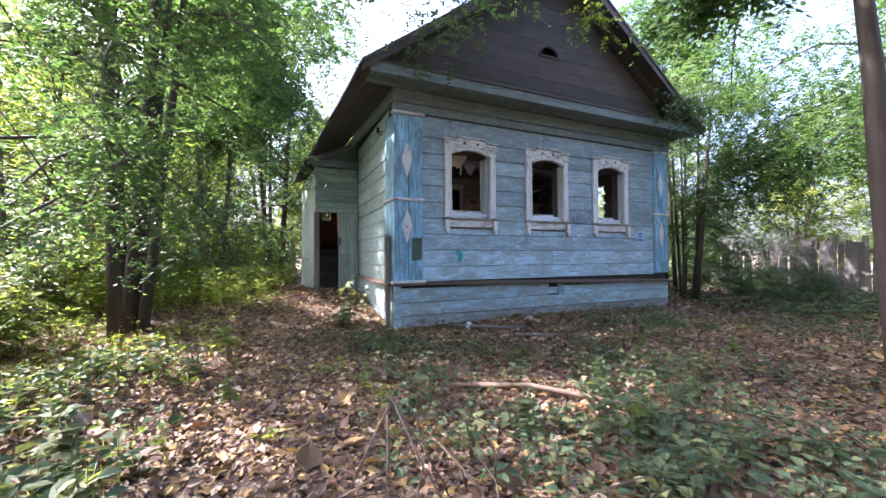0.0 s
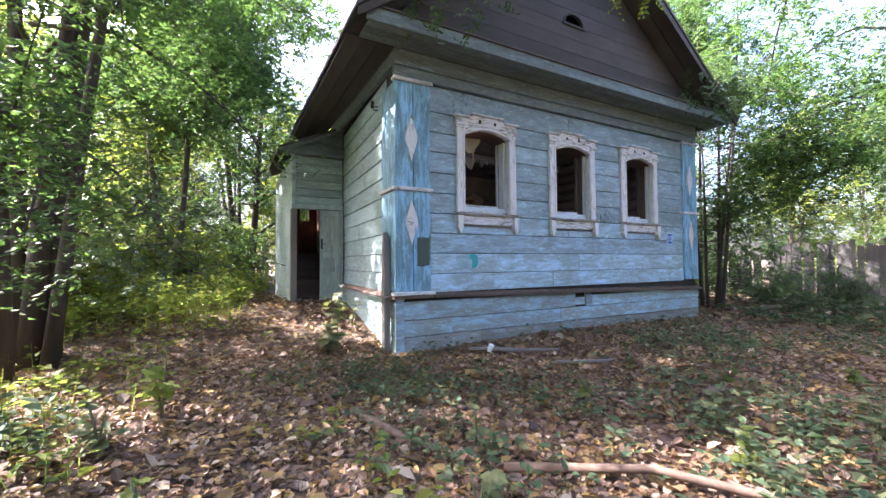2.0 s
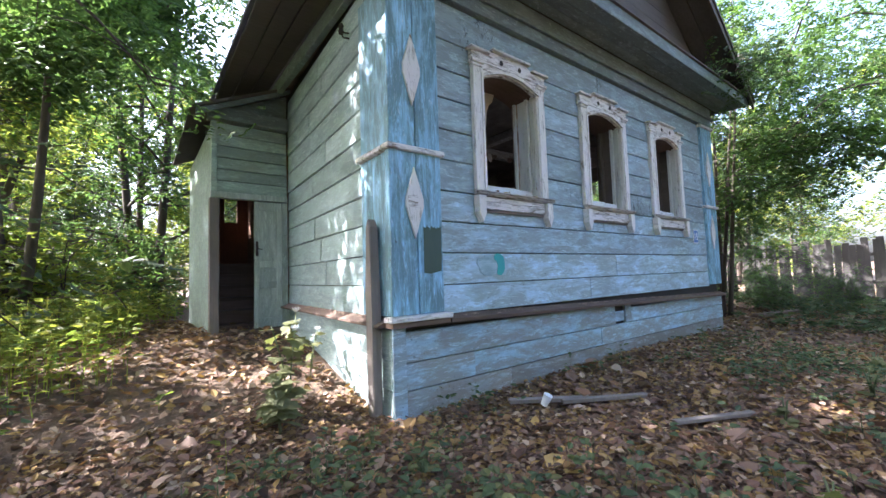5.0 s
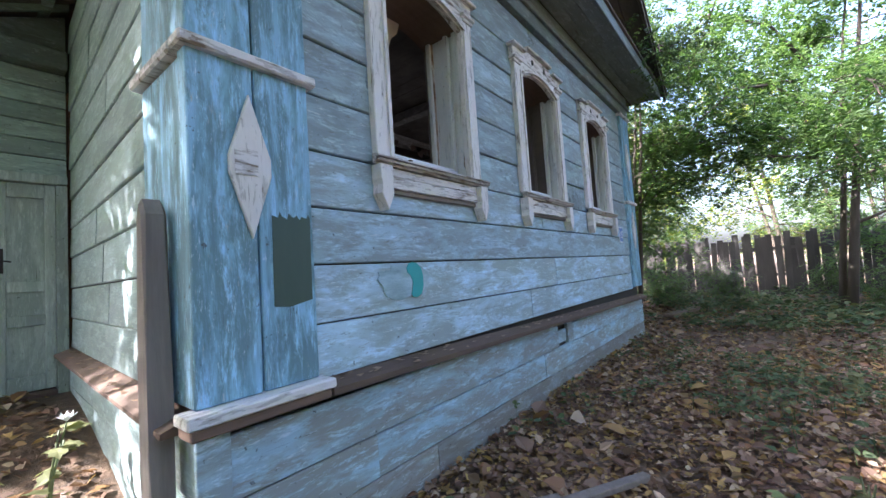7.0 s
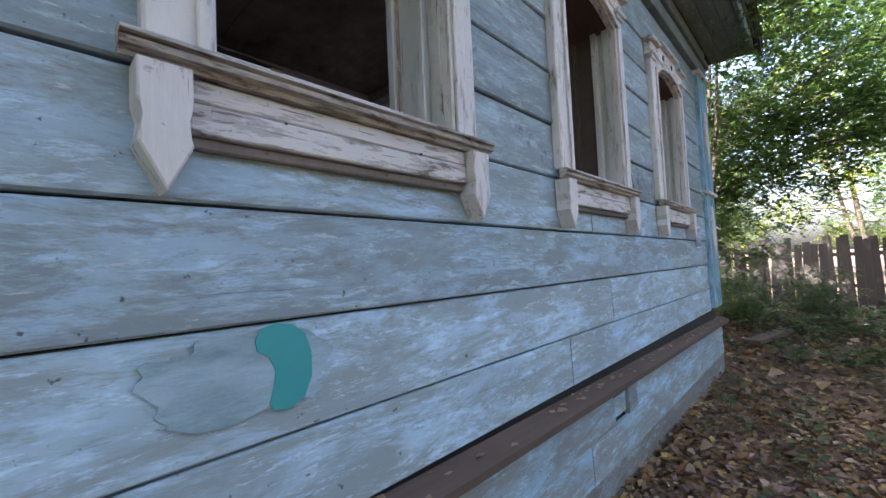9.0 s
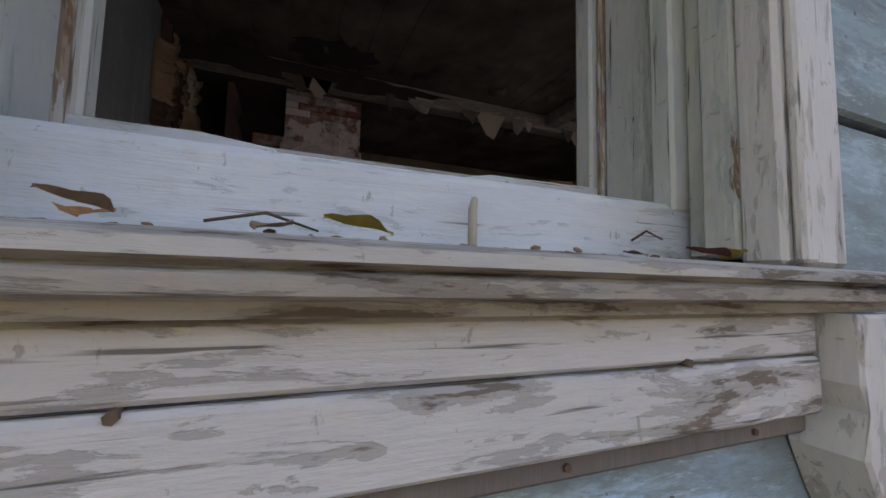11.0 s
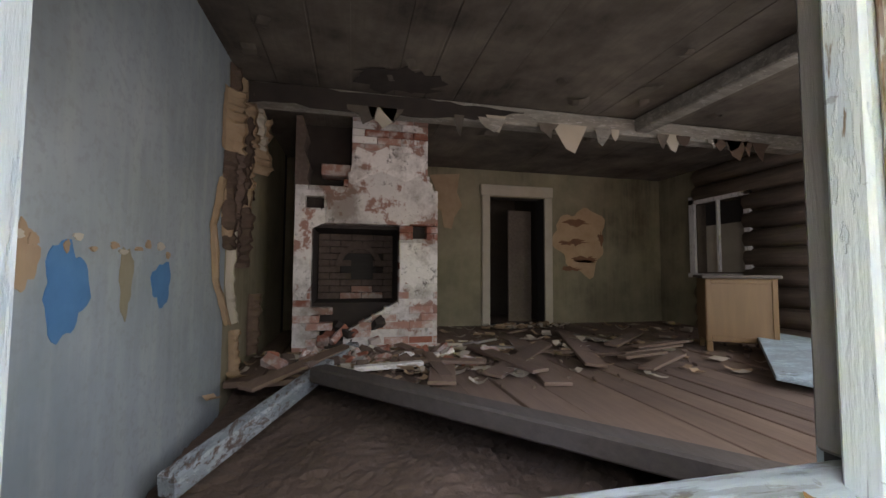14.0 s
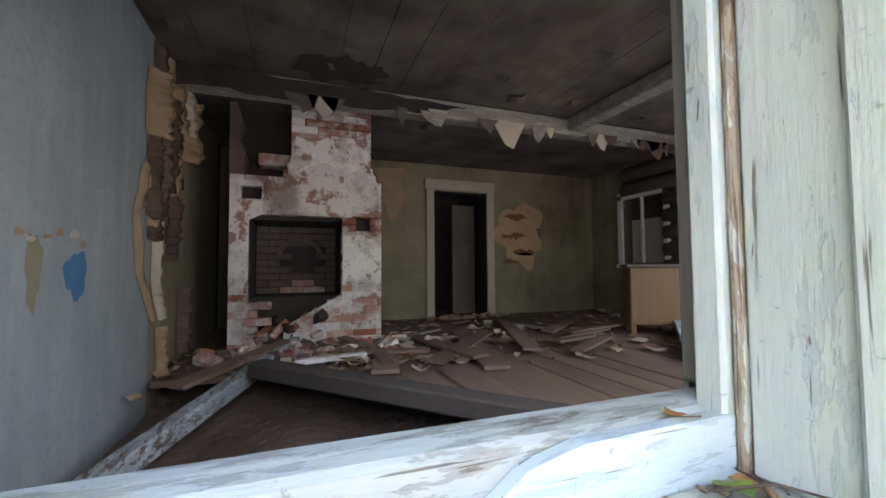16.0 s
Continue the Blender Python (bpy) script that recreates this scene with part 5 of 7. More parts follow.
def ragged(ca, cb, ra, rb, r, n=16):
    p_, q_ = r.uniform(0, 6), r.uniform(0, 6)
    out = []
    for i_ in range(max(n, 24)):
        t = 2 * math.pi * i_ / max(n, 24)
        f_ = 0.95 + 0.13 * math.sin(3 * t + p_) + 0.09 * math.sin(7 * t + q_) + r.uniform(-0.05, 0.05)
        out.append((ca + ra * f_ * math.cos(t), cb + rb * f_ * math.sin(t)))
    return out


pr = random.Random(3)
patch("peeled_patch", ragged(7.95, 2.24, 0.11, 0.16, pr, 34), 'x', IX0 - 0.001, 0.003, M_PATCH, "bright blue old paint where the wall peeled")
patch("peeled_patch", ragged(8.62, 2.24, 0.10, 0.11, pr, 26), 'x', IX0 - 0.001, 0.003, M_PATCH, "bright blue old paint where the wall peeled")
patch("peeled_patch", ragged(7.77, 2.34, 0.05, 0.10, pr, 26), 'x', IX0 - 0.001, 0.004, M_TAN, "ochre torn paper edge on the wall")
patch("peeled_patch", ragged(8.30, 2.26, 0.05, 0.15, pr, 26), 'x', IX0 - 0.001, 0.003, M_WALL_GREEN, "ochre torn paper edge on the wall")
for i in range(11):
    patch("peeled_edge", ragged(7.72 + i * 0.095 + pr.uniform(-.03, .03), 2.40 + pr.uniform(-.03, .04), pr.uniform(.015, .035), pr.uniform(.008, .022), pr, 9), 'x', IX0 - 0.001, pr.uniform(.004, .014), M_TAN if i % 3 else M_PAPER, "torn ochre paper edge on the wall")
def hanging_strip(line, width, out, seed, material, label):
    """Paper peeled off the left wall: fast along one edge, curling away at the other, both edges ragged."""
    sr_ = random.Random(seed)
    bm = blank()
    rows = []
    n = 18
    for i_ in range(n + 1):
        u = i_ / n * (len(line) - 1)
        k_ = min(int(u), len(line) - 2)
        y_ = line[k_][0] + (line[k_ + 1][0] - line[k_][0]) * (u - k_)
        z_ = line[k_][1] + (line[k_ + 1][1] - line[k_][1]) * (u - k_)
        w_ = width * sr_.uniform(0.75, 1.1)
        o_ = out * sr_.uniform(0.7, 1.1)
        y_ += sr_.uniform(-0.008, 0.008)
        rows.append([bm.verts.new((IX0 + d_, y_ + w_ * e_, z_ + sr_.uniform(-0.01, 0.01))) for e_, d_ in ((0.0, 0.004), (0.35, 0.012), (0.75, 0.4 * o_ + 0.01), (0.95, o_ + 0.01), (0.8, 1.2 * o_ + 0.012))])
    for a_, b_ in zip(rows, rows[1:]):
        for c_ in range(4):
            bm.faces.new((a_[c_], a_[c_ + 1], b_[c_ + 1], b_[c_]))
    return tagged(part("torn_paper", bm, material), label, "paper")


for line, w_, o_, mt in (([(9.50, 3.10), (9.44, 2.85), (9.50, 2.55)], 0.10, 0.05, M_TAN), ([(9.40, 2.95), (9.25, 2.6), (9.32, 2.25), (9.62, 1.9)], 0.05, 0.03, M_TAN), ([(9.62, 2.6), (9.60, 2.2), (9.74, 1.9)], 0.07, 0.04, M_PAPER),
                         ([(9.72, 1.85), (9.76, 1.62), (9.74, 1.45)], 0.10, 0.05, M_TAN), ([(9.55, 3.84), (9.58, 3.55), (9.70, 3.30)], 0.10, 0.05, M_ROT), ([(9.68, 3.85), (9.76, 3.5), (9.86, 3.36)], 0.22, 0.10, M_TAN),
                         ([(10.08, 3.85), (10.12, 3.6), (10.2, 3.42)], 0.16, 0.10, M_PAPER), ([(10.2, 3.7), (10.26, 3.4), (10.3, 3.2)], 0.14, 0.12, M_TAN), ([(10.3, 2.1), (10.26, 1.8), (10.3, 1.55)], 0.10, 0.08, M_ROT)):
    hanging_strip(line, w_, o_, int(line[0][1] * 100), mt, "torn tan wallpaper curling off the wall")
hs = random.Random(71)
for i in range(12):
    y_, z_ = 9.45 + hs.random() * 0.75, hs.uniform(2.7, 3.8)
    hanging_strip([(y_, z_), (y_ + hs.uniform(-.06, .06), z_ - 0.2), (y_ + hs.uniform(-.08, .10), z_ - hs.uniform(0.3, 0.6))], hs.uniform(0.04, 0.15), hs.uniform(0.03, 0.12), 700 + i, hs.choice((M_TAN, M_ROT, M_ROT, M_BROWN)), "dark ragged paper and lath torn off the wall")
for i in range(16):
    x_ = hs.uniform(2.3, 7.6)
    w_, h_ = hs.uniform(0.04, 0.16), hs.uniform(0.04, 0.20)
    top_z = 3.70
    y_ = 9.832
    bm = blank()
    prism(bm, [(x_ - w_, top_z + 0.02), (x_ + w_, top_z + 0.02), (x_ + w_ * hs.uniform(.3, 1), top_z - h_ * hs.uniform(.3, .6)), (x_ + w_ * hs.uniform(-.2, .3), top_z - h_), (x_ - w_ * hs.uniform(.2, .6), top_z - h_ * hs.uniform(.4, .9)), (x_ - w_ * hs.uniform(.7, 1), top_z - h_ * hs.uniform(.1, .5))], y_, y_ + 0.004, 'y')
    tagged(part("torn_paper", bm, hs.choice((M_PAPER, M_BEAM, M_CEIL, M_ROT))), "torn paper hanging from the whitewashed beam", "paper")
patch("plaster_loss", ragged(6.50, 2.82, 0.46, 0.55, pr, 44), 'y', IY1 - 0.0135, 0.003, M_CLAY, "bare tan patch where plaster fell off")
for x_, z_, rx_, rz_ in ((6.42, 3.10, 0.26, 0.06), (6.36, 2.78, 0.28, 0.06), (6.56, 2.52, 0.30, 0.07), (6.30, 2.36, 0.2, 0.04), (6.86, 2.86, 0.06, 0.14)):
    patch("bare_brick", [(x_ + rx_ * math.cos(t) * pr.uniform(0.45, 1.2), z_ + rz_ * math.sin(t) * pr.uniform(0.2, 1.3)) for t in [2 * math.pi * i_ / 24 for i_ in range(24)]], 'y', IY1 - 0.0175, 0.003, M_RUST, "rusty brown bare streak in the fallen plaster")
patch("torn_paper", [(4.02, 3.74), (4.48, 3.78), (4.44, 3.5), (4.52, 3.3), (4.40, 3.12), (4.36, 2.94), (4.24, 2.96), (4.20, 3.2), (4.08, 3.3), (4.12, 3.5)], 'y', IY1 - 0.022, 0.010, M_TAN, "torn tan paper beside the inner doorway")
for x, z, s in ((4.95, 3.70, 0.19), (6.12, 3.70, 0.12), (4.2, 3.72, 0.1)):
    patch("torn_paper", [(x - s, z + 0.03), (x + s, z + 0.03), (x + s * 0.3, z - s * 1.3), (x - s * 0.2, z - s * 1.1)], 'y', 9.845, 0.01, M_PAPER, "torn paper hanging from the beam")
for x, y in ((4.6, 9.3), (4.9, 9.6), (6.3, 10.4), (5.6, 10.5), (4.4, 10.6), (5.2, 8.7), (5.35, 9.2), (5.5, 9.5), (6.0, 9.4), (3.35, 9.3), (3.2, 9.55), (2.35, 9.0), (2.2, 9.4), (6.4, 9.6)):
    bm = blank()
    scrap(bm, x, y, CEIL - 0.04, pr.uniform(0.05, 0.12), pr)
    tagged(part("torn_paper", bm, M_CEIL), "torn paper hanging from the ceiling", "paper")

# the room's floor lies lower than its first setting-out, and all that stands in it goes with it
for ob in set(bpy.data.objects) - before_room:
    if ob.parent is None:
        ob.location.z -= 0.105

bm = blank()
prism(bm, [(2.69, 2.96), (3.19, 2.985), (3.16, 2.90), (3.10, 2.84), (3.07, 2.765), (3.055, 2.62), (3.045, 2.62), (3.04, 2.77), (2.99, 2.735), (2.92, 2.78), (2.83, 2.76), (2.76, 2.80), (2.69, 2.79)], 6.765, 6.771, 'y')
tagged(part("torn_paper", bm, M_PAPER), "torn whitish paper hanging in the top of the window", "paper")


# ---- dead leaves, shards and sticks on the window sill and the ledges ----
def single_leaf(name, x, y, z, size, material, yaw, label, curl=0.3, tilt=0):
    bm = blank()
    n = 9
    st_ = [i_ / n for i_ in range(n + 1)]
    mid = [bm.verts.new((0, t, 0.05 * curl * math.sin(t * 7))) for t in st_]
    for sg in (-1, 1):
        edge = [bm.verts.new((sg * (0.012 + 0.40 * math.sin(math.pi * t ** 0.75) ** 0.85 * (1.0 if i_ % 2 else 0.93)), t + (0.02 if i_ % 2 else 0.0), curl * (0.34 * math.sin(math.pi * t) + 0.12 * math.sin(t * 9 + sg)))) for i_, t in enumerate(st_)]
        for i_ in range(n):
            bm.faces.new((mid[i_], edge[i_], edge[i_ + 1], mid[i_ + 1]))
    bmesh.ops.transform(bm, matrix=pose(x, y, z, tilt, 0, yaw) @ Matrix.Diagonal((size, size, size, 1)), verts=bm.verts)
    return tagged(part(name, bm, material), label, "leaf")


def plain_leaf(name, dark, light, light_through=0.2):
    k = Kit(name, 0.6)
    vein = k.noise(60, 4)
    return k.done(k.mix(vein, dark, light), vein, 0.3, 0.002)


M_L_GREEN = plain_leaf("green_fallen_leaf", (0.14, 0.20, 0.02), (0.25, 0.32, 0.04))
M_L_YELLOW = plain_leaf("yellow_fallen_leaf", (0.35, 0.24, 0.03), (0.55, 0.42, 0.08))
M_L_ORANGE = plain_leaf("orange_fallen_leaf", (0.26, 0.10, 0.03), (0.42, 0.20, 0.07))
M_L_BROWN = plain_leaf("brown_fallen_leaf", (0.16, 0.09, 0.05), (0.34, 0.23, 0.15))
M_L_RED = plain_leaf("dark_red_fallen_leaf", (0.09, 0.02, 0.02), (0.16, 0.05, 0.04))
single_leaf("green_leaf", 2.965, 6.655, 1.907, 0.06, M_L_GREEN, -18, "fresh green leaf lying on the window bottom", 0.2, 40)
for x, y, z, s, mt, yaw, lab in ((3.00, 6.44, 1.827, 0.055, M_L_YELLOW, 75, "curled yellow leaf on the window sill"), (2.80, 6.45, 1.827, 0.04, M_L_ORANGE, 10, "small orange dry leaf on the sill"),
                                 (2.83, 6.41, 1.825, 0.035, M_L_BROWN, 130, "small brown dry leaf on the sill"), (2.90, 6.46, 1.827, 0.04, M_L_BROWN, -40, "small brown dry leaf on the sill"),
                                 (3.41, 6.44, 1.827, 0.05, M_L_RED, 60, "curled dark red leaf in the sill corner"), (3.43, 6.46, 1.827, 0.04, M_L_YELLOW, 150, "yellow leaf in the sill corner"),
                                 (3.47, 6.40, 1.825, 0.03, M_L_ORANGE, 0, "orange dry leaf by the casing"), (2.78, 6.64, 1.903, 0.05, M_L_YELLOW, 100, "yellow leaf with holes between the frames"),
                                 (2.80, 6.67, 1.907, 0.05, M_L_BROWN, 20, "pale brown leaf between the frames"), (2.88, 6.68, 1.907, 0.055, M_L_ORANGE, -70, "orange brown leaf between the frames"),
                                 (3.40, 6.68, 1.907, 0.05, M_L_GREEN, 160, "thin dry green leaf between the frames"), (3.43, 6.64, 1.905, 0.045, M_L_ORANGE, 40, "orange leaf by the jamb"),
                                 (3.41, 6.72, 1.965, 0.05, M_L_ORANGE, 95, "orange leaf standing by the jamb"), (3.30, 6.46, 1.825, 0.03, M_L_BROWN, 15, "small brown dry leaf on the sill")):
    single_leaf("dry_leaf", x, y, z, s, mt, yaw, lab, 0.35, 12)
k = Kit("dusty_glass", 0.25)
M_SHARD = k.done(k.mix(k.noise(12, 5), (0.20, 0.21, 0.20), (0.34, 0.34, 0.32)), k.noise(40, 4), 0.1, 0.002)
for pts in ([(2.72, 6.60), (2.90, 6.595), (2.97, 6.66), (2.84, 6.685), (2.73, 6.67)], [(2.78, 6.61), (2.86, 6.60), (2.83, 6.66)]):
    bm = blank()
    lift = 0.0045 + 0.004 * len(pts) / 5
    prism(bm, pts, 1.899 + lift, 1.902 + lift, 'z')
    tagged(part("glass_shard", bm, M_SHARD), "dusty broken window glass lying between the frames", "glass")
bm = blank()
prism(bm, [(2.735, 1.907), (2.80, 1.907), (2.765, 1.95)], 6.685, 6.689, 'y')
tagged(part("glass_shard", bm, M_SHARD), "small triangular glass shard leaning on the frame", "glass")
bm = blank()
tube(bm, [(3.10, 6.50, 1.827), (3.112, 6.525, 1.87), (3.118, 6.532, 1.885)], [0.005, 0.005, 0.004], 6)
tagged(part("stick", bm, M_PAPER), "short pale stick leaning on the window board", "stick")
bm = blank()
for x0, y0, x1, y1, z in ((3.36, 6.66, 3.46, 6.60, 1.915), (3.38, 6.60, 3.44, 6.69, 1.91), (2.86, 6.50, 2.95, 6.52, 1.835), (2.70, 6.62, 2.73, 6.69, 1.925), (3.34, 6.52, 3.36, 6.49, 1.85)):
    tube(bm, [(x0, y0, z), ((x0 + x1) / 2, (y0 + y1) / 2, z + 0.012), (x1, y1, z)], [0.0018, 0.0018, 0.0012], 4)
tagged(part("dry_stalks", bm, M_BROWN), "thin dry stalks caught on the sill", "stalks", kind="stuff")
bm = blank()
lr = random.Random(31)
for i in range(150):
    if i % 3:
        x, y = lr.uniform(2.2, 8.0), lr.uniform(6.37, 6.44)
        z = ledge_z(x) - 0.035 + (y - 6.355) * 0.37 + 0.002
    else:
        y = lr.uniform(6.9, 9.5)
        x = lr.uniform(1.60, 1.69) + 0.05 * (y - 6.46)
        z = 0.735
    s = lr.uniform(0.012, 0.03)
    a = lr.uniform(0, 6.28)
    q = [bm.verts.new((x + s * math.cos(a + t), y + 0.6 * s * math.sin(a + t), z + 0.01 * lr.random())) for t in (0, 1.7, 3.1, 4.6)]
    bm.faces.new(q)
tagged(part("ledge_leaves", bm, M_L_BROWN), "crumbs of dry leaves on the ledge boards", "fallen leaves", kind="stuff")
for x, z in ((3.28, 1.72), (2.84, 1.715), (3.15, 1.638), (3.40, 1.638), (2.80, 1.64)):
    bm = blank()
    tube(bm, [(x, 6.4165, z), (x, 6.3985 if z > 1.66 else 6.414, z)], [0.004, 0.004], 6)
    tagged(part("nail", bm, M_BROWN), "rusty nail head in the window apron", "nail")

bm = blank()
for i in range(240):
    if i % 3 == 0:
        x, y = lr.uniform(2.70, 3.45), 6.53 - abs(lr.gauss(0, 0.03))
        z = 1.824
    else:
        x, y = lr.uniform(2.66, 3.48), 6.69 - abs(lr.gauss(0, 0.035))
        z = 1.9
    if i % 5 == 0:
        x, y, z = 2.99 + lr.gauss(0, 0.05), lr.uniform(6.655, 6.695), 1.902
    s = lr.uniform(0.0015, 0.006)
    bmesh.ops.create_icosphere(bm, subdivisions=1, radius=s, matrix=pose(x, y, z + s * 0.5, lr.uniform(0, 90), 0, lr.uniform(0, 180)) @ Matrix.Diagonal((1.6, 1.0, 0.5, 1)))
tagged(part("rot_crumbs", bm, M_L_BROWN), "brown crumbs of rotten wood and dirt on the sill", "crumbs", kind="stuff")


# ---- plants ----
M_LEAF = leaf_paint("green_leaf", (0.05, 0.095, 0.035), (0.075, 0.14, 0.045), (0.11, 0.18, 0.05), (0.065, 0.115, 0.045), through_light=0.58)
M_LEAF_DARK = leaf_paint("dark_leaf", (0.05, 0.085, 0.045), (0.07, 0.115, 0.05), (0.11, 0.15, 0.05), through_light=0.45)
M_LEAF_YELLOW = leaf_paint("yellow_green_leaf", (0.11, 0.17, 0.035), (0.18, 0.24, 0.05), (0.25, 0.26, 0.05), (0.10, 0.16, 0.04), through_light=0.62)
M_HERB = leaf_paint("herb_leaf", (0.042, 0.075, 0.036), (0.068, 0.105, 0.048), (0.085, 0.125, 0.055), (0.16, 0.155, 0.06), through_light=0.3, rough=0.75)
M_LITTER = leaf_paint("fallen_leaf", (0.07, 0.038, 0.026), (0.14, 0.075, 0.048), (0.21, 0.13, 0.09), (0.22, 0.14, 0.10), (0.11, 0.06, 0.04), (0.22, 0.11, 0.05), (0.31, 0.20, 0.065), (0.10, 0.06, 0.045), (0.50, 0.38, 0.27), (0.17, 0.09, 0.06), (0.42, 0.28, 0.09), (0.055, 0.03, 0.022), through_light=0.15, rough=0.7)


def leaf_soup(c, axis, side, length, width, fold=0.25):
    """Folded leaves: centre of the stalk end, unit axis, unit side, length, width for each."""
    n = len(c)
    up = np.cross(axis, side)
    L, W = length[:, None], width[:, None]
    low, high = c + axis * L * 0.30, c + axis * L * 0.68
    s, u = side * W * 0.5, up * W * fold
    v = np.stack([c, low + s + u, high + s * 0.72 + u * 0.6, c + axis * L - u * 0.5, high - s * 0.72 + u * 0.6, low - s + u], 1).reshape(-1, 3)
    i = 6 * np.arange(n)[:, None]
    f = np.concatenate([i + np.array([0, 1, 2, 3]), i + np.array([0, 3, 4, 5])], 1).reshape(-1, 4)
    return v, f


def unit(v):
    return v / np.maximum(np.linalg.norm(v, axis=1, keepdims=True), 1e-9)


def sprays(points, rg, leaflets=9, span=0.34, leaf=0.085, droop=0.35):
    """Compound sprays of leaflets at the points."""
    n = len(points)
    a = rg.uniform(0, 2 * np.pi, n)
    d = unit(np.stack([np.cos(a), np.sin(a), rg.uniform(-droop - 0.3, 0.25, n)], 1))
    s = unit(np.cross(d, np.array([0, 0, 1.0])) + rg.normal(0, 0.25, (n, 3)))
    s = unit(s - d * (s * d).sum(1, keepdims=True))
    C, A, S = [], [], []
    size = rg.uniform(0.7, 1.25, n)
    for j in range(leaflets):
        t = (j // 2 + 1) / (leaflets // 2 + 1) if j < leaflets - 1 else 1.0
        sg = 0.0 if j == leaflets - 1 else (1 if j % 2 else -1)
        base = points + d * (t * span * size)[:, None] - np.array([0, 0, 1.0]) * (droop * span * t * t * size)[:, None]
        ax = unit(d * (0.55 if sg else 1.0) + s * sg * 0.85 + rg.normal(0, 0.18, (n, 3)) - np.array([0, 0, 0.2]))
        sd = unit(np.cross(np.cross(d, s) + rg.normal(0, 0.25, (n, 3)), ax))
        C.append(base), A.append(ax), S.append(sd)
    C, A, S = np.concatenate(C), np.concatenate(A), np.concatenate(S)
    m = len(C)
    L = leaf * rg.uniform(0.7, 1.3, m)
    return leaf_soup(C, A, S, L, L * rg.uniform(0.42, 0.6, m))


def grow(rg, base, height, spread, stems=1, limbs=12, lean=(0, 0), start=0.3, r0=0.11, droop=0.0, splay=1.0):
    """Stems, limbs and twigs as polylines with radii, and the points where sprays hang."""
    lines, tips = [], []
    for s in range(stems):
        ang = rg.uniform(0, 6.28)
        off = np.array([math.cos(ang), math.sin(ang), 0]) * (0.0 if stems == 1 else rg.uniform(0.05, 0.35))
        out = np.array([math.cos(ang), math.sin(ang), 0]) * (0.0 if stems == 1 else rg.uniform(0.08, 0.28) * splay)
        h = height * rg.uniform(0.8, 1.05)
        p = []
        wob = rg.normal(0, 0.10, (9, 2)).cumsum(0) * 0.35
        for i in range(9):
            t = i / 8
            p.append(base + off + out * h * t + np.array([lean[0] * t * h + wob[i, 0] * t, lean[1] * t * h + wob[i, 1] * t, h * t]))
        p = np.array(p)
        rad = r0 * rg.uniform(0.65, 1.0) * (1 - 0.88 * np.linspace(0, 1, 9) ** 0.9)
        lines.append((p, rad))
        for b in range(limbs):
            t = start + (1 - start) * (b + rg.random()) / limbs
            i = min(int(t * 8), 7)
            q0 = p[i] + (p[i + 1] - p[i]) * (t * 8 - i)
            az = rg.uniform(0, 6.28)
            ln = spread * (1.15 - 0.75 * t) * rg.uniform(0.6, 1.1)
            el = rg.uniform(0.1, 0.75) - droop
            dirv = np.array([math.cos(az) * math.cos(el), math.sin(az) * math.cos(el), math.sin(el)])
            bend = -0.28 - 0.3 * droop
            q = np.array([q0 + dirv * ln * u + np.array([0, 0, bend * ln * u * u]) + rg.normal(0, 0.05 * ln, 3) * u for u in np.linspace(0, 1, 6)])
            rl = rad[i] * 0.42 * (1 - 0.85 * np.linspace(0, 1, 6))
            lines.append((q, np.maximum(rl, 0.006)))
            for w in range(4):
                u = rg.uniform(0.25, 1.0)
                k0 = min(int(u * 5), 4)
                w0 = q[k0] + (q[k0 + 1] - q[k0]) * (u * 5 - k0)
                wd = unit((dirv + rg.normal(0, 0.7, 3))[None])[0]
                wl = ln * 0.4 * rg.uniform(0.5, 1.1)
                tw = np.array([w0 + wd * wl * v + np.array([0, 0, -0.2 * wl * v * v]) for v in (0, 0.5, 1)])
                lines.append((tw, np.array([0.010, 0.007, 0.004])))
                tips.append(tw)
            tips.append(q[2:])
    return lines, tips


def in_house(x, y, z):
    return (x > 1.2) & (x < 8.55) & (y > 6.1) & (y < 12.8) & (z < 6.8 - 0.733 * np.abs(x - 4.88))


def tree_mesh_wood(lines, sides=6):
    bm = blank()
    for p, r in lines:
        if r[0] > 0.02:
            n = sides
        else:
            n = 3
        tube(bm, [tuple(c) for c in p], list(r), n)
    return bm


def spray_points(tips, n, rg, scatter=0.18):
    seg = [(t[i], t[i + 1]) for t in tips for i in range(len(t) - 1)]
    a, b = np.array([s[0] for s in seg]), np.array([s[1] for s in seg])
    i = rg.integers(0, len(seg), n)
    return a[i] + (b[i] - a[i]) * rg.random((n, 1)) + rg.normal(0, scatter, (n, 3))


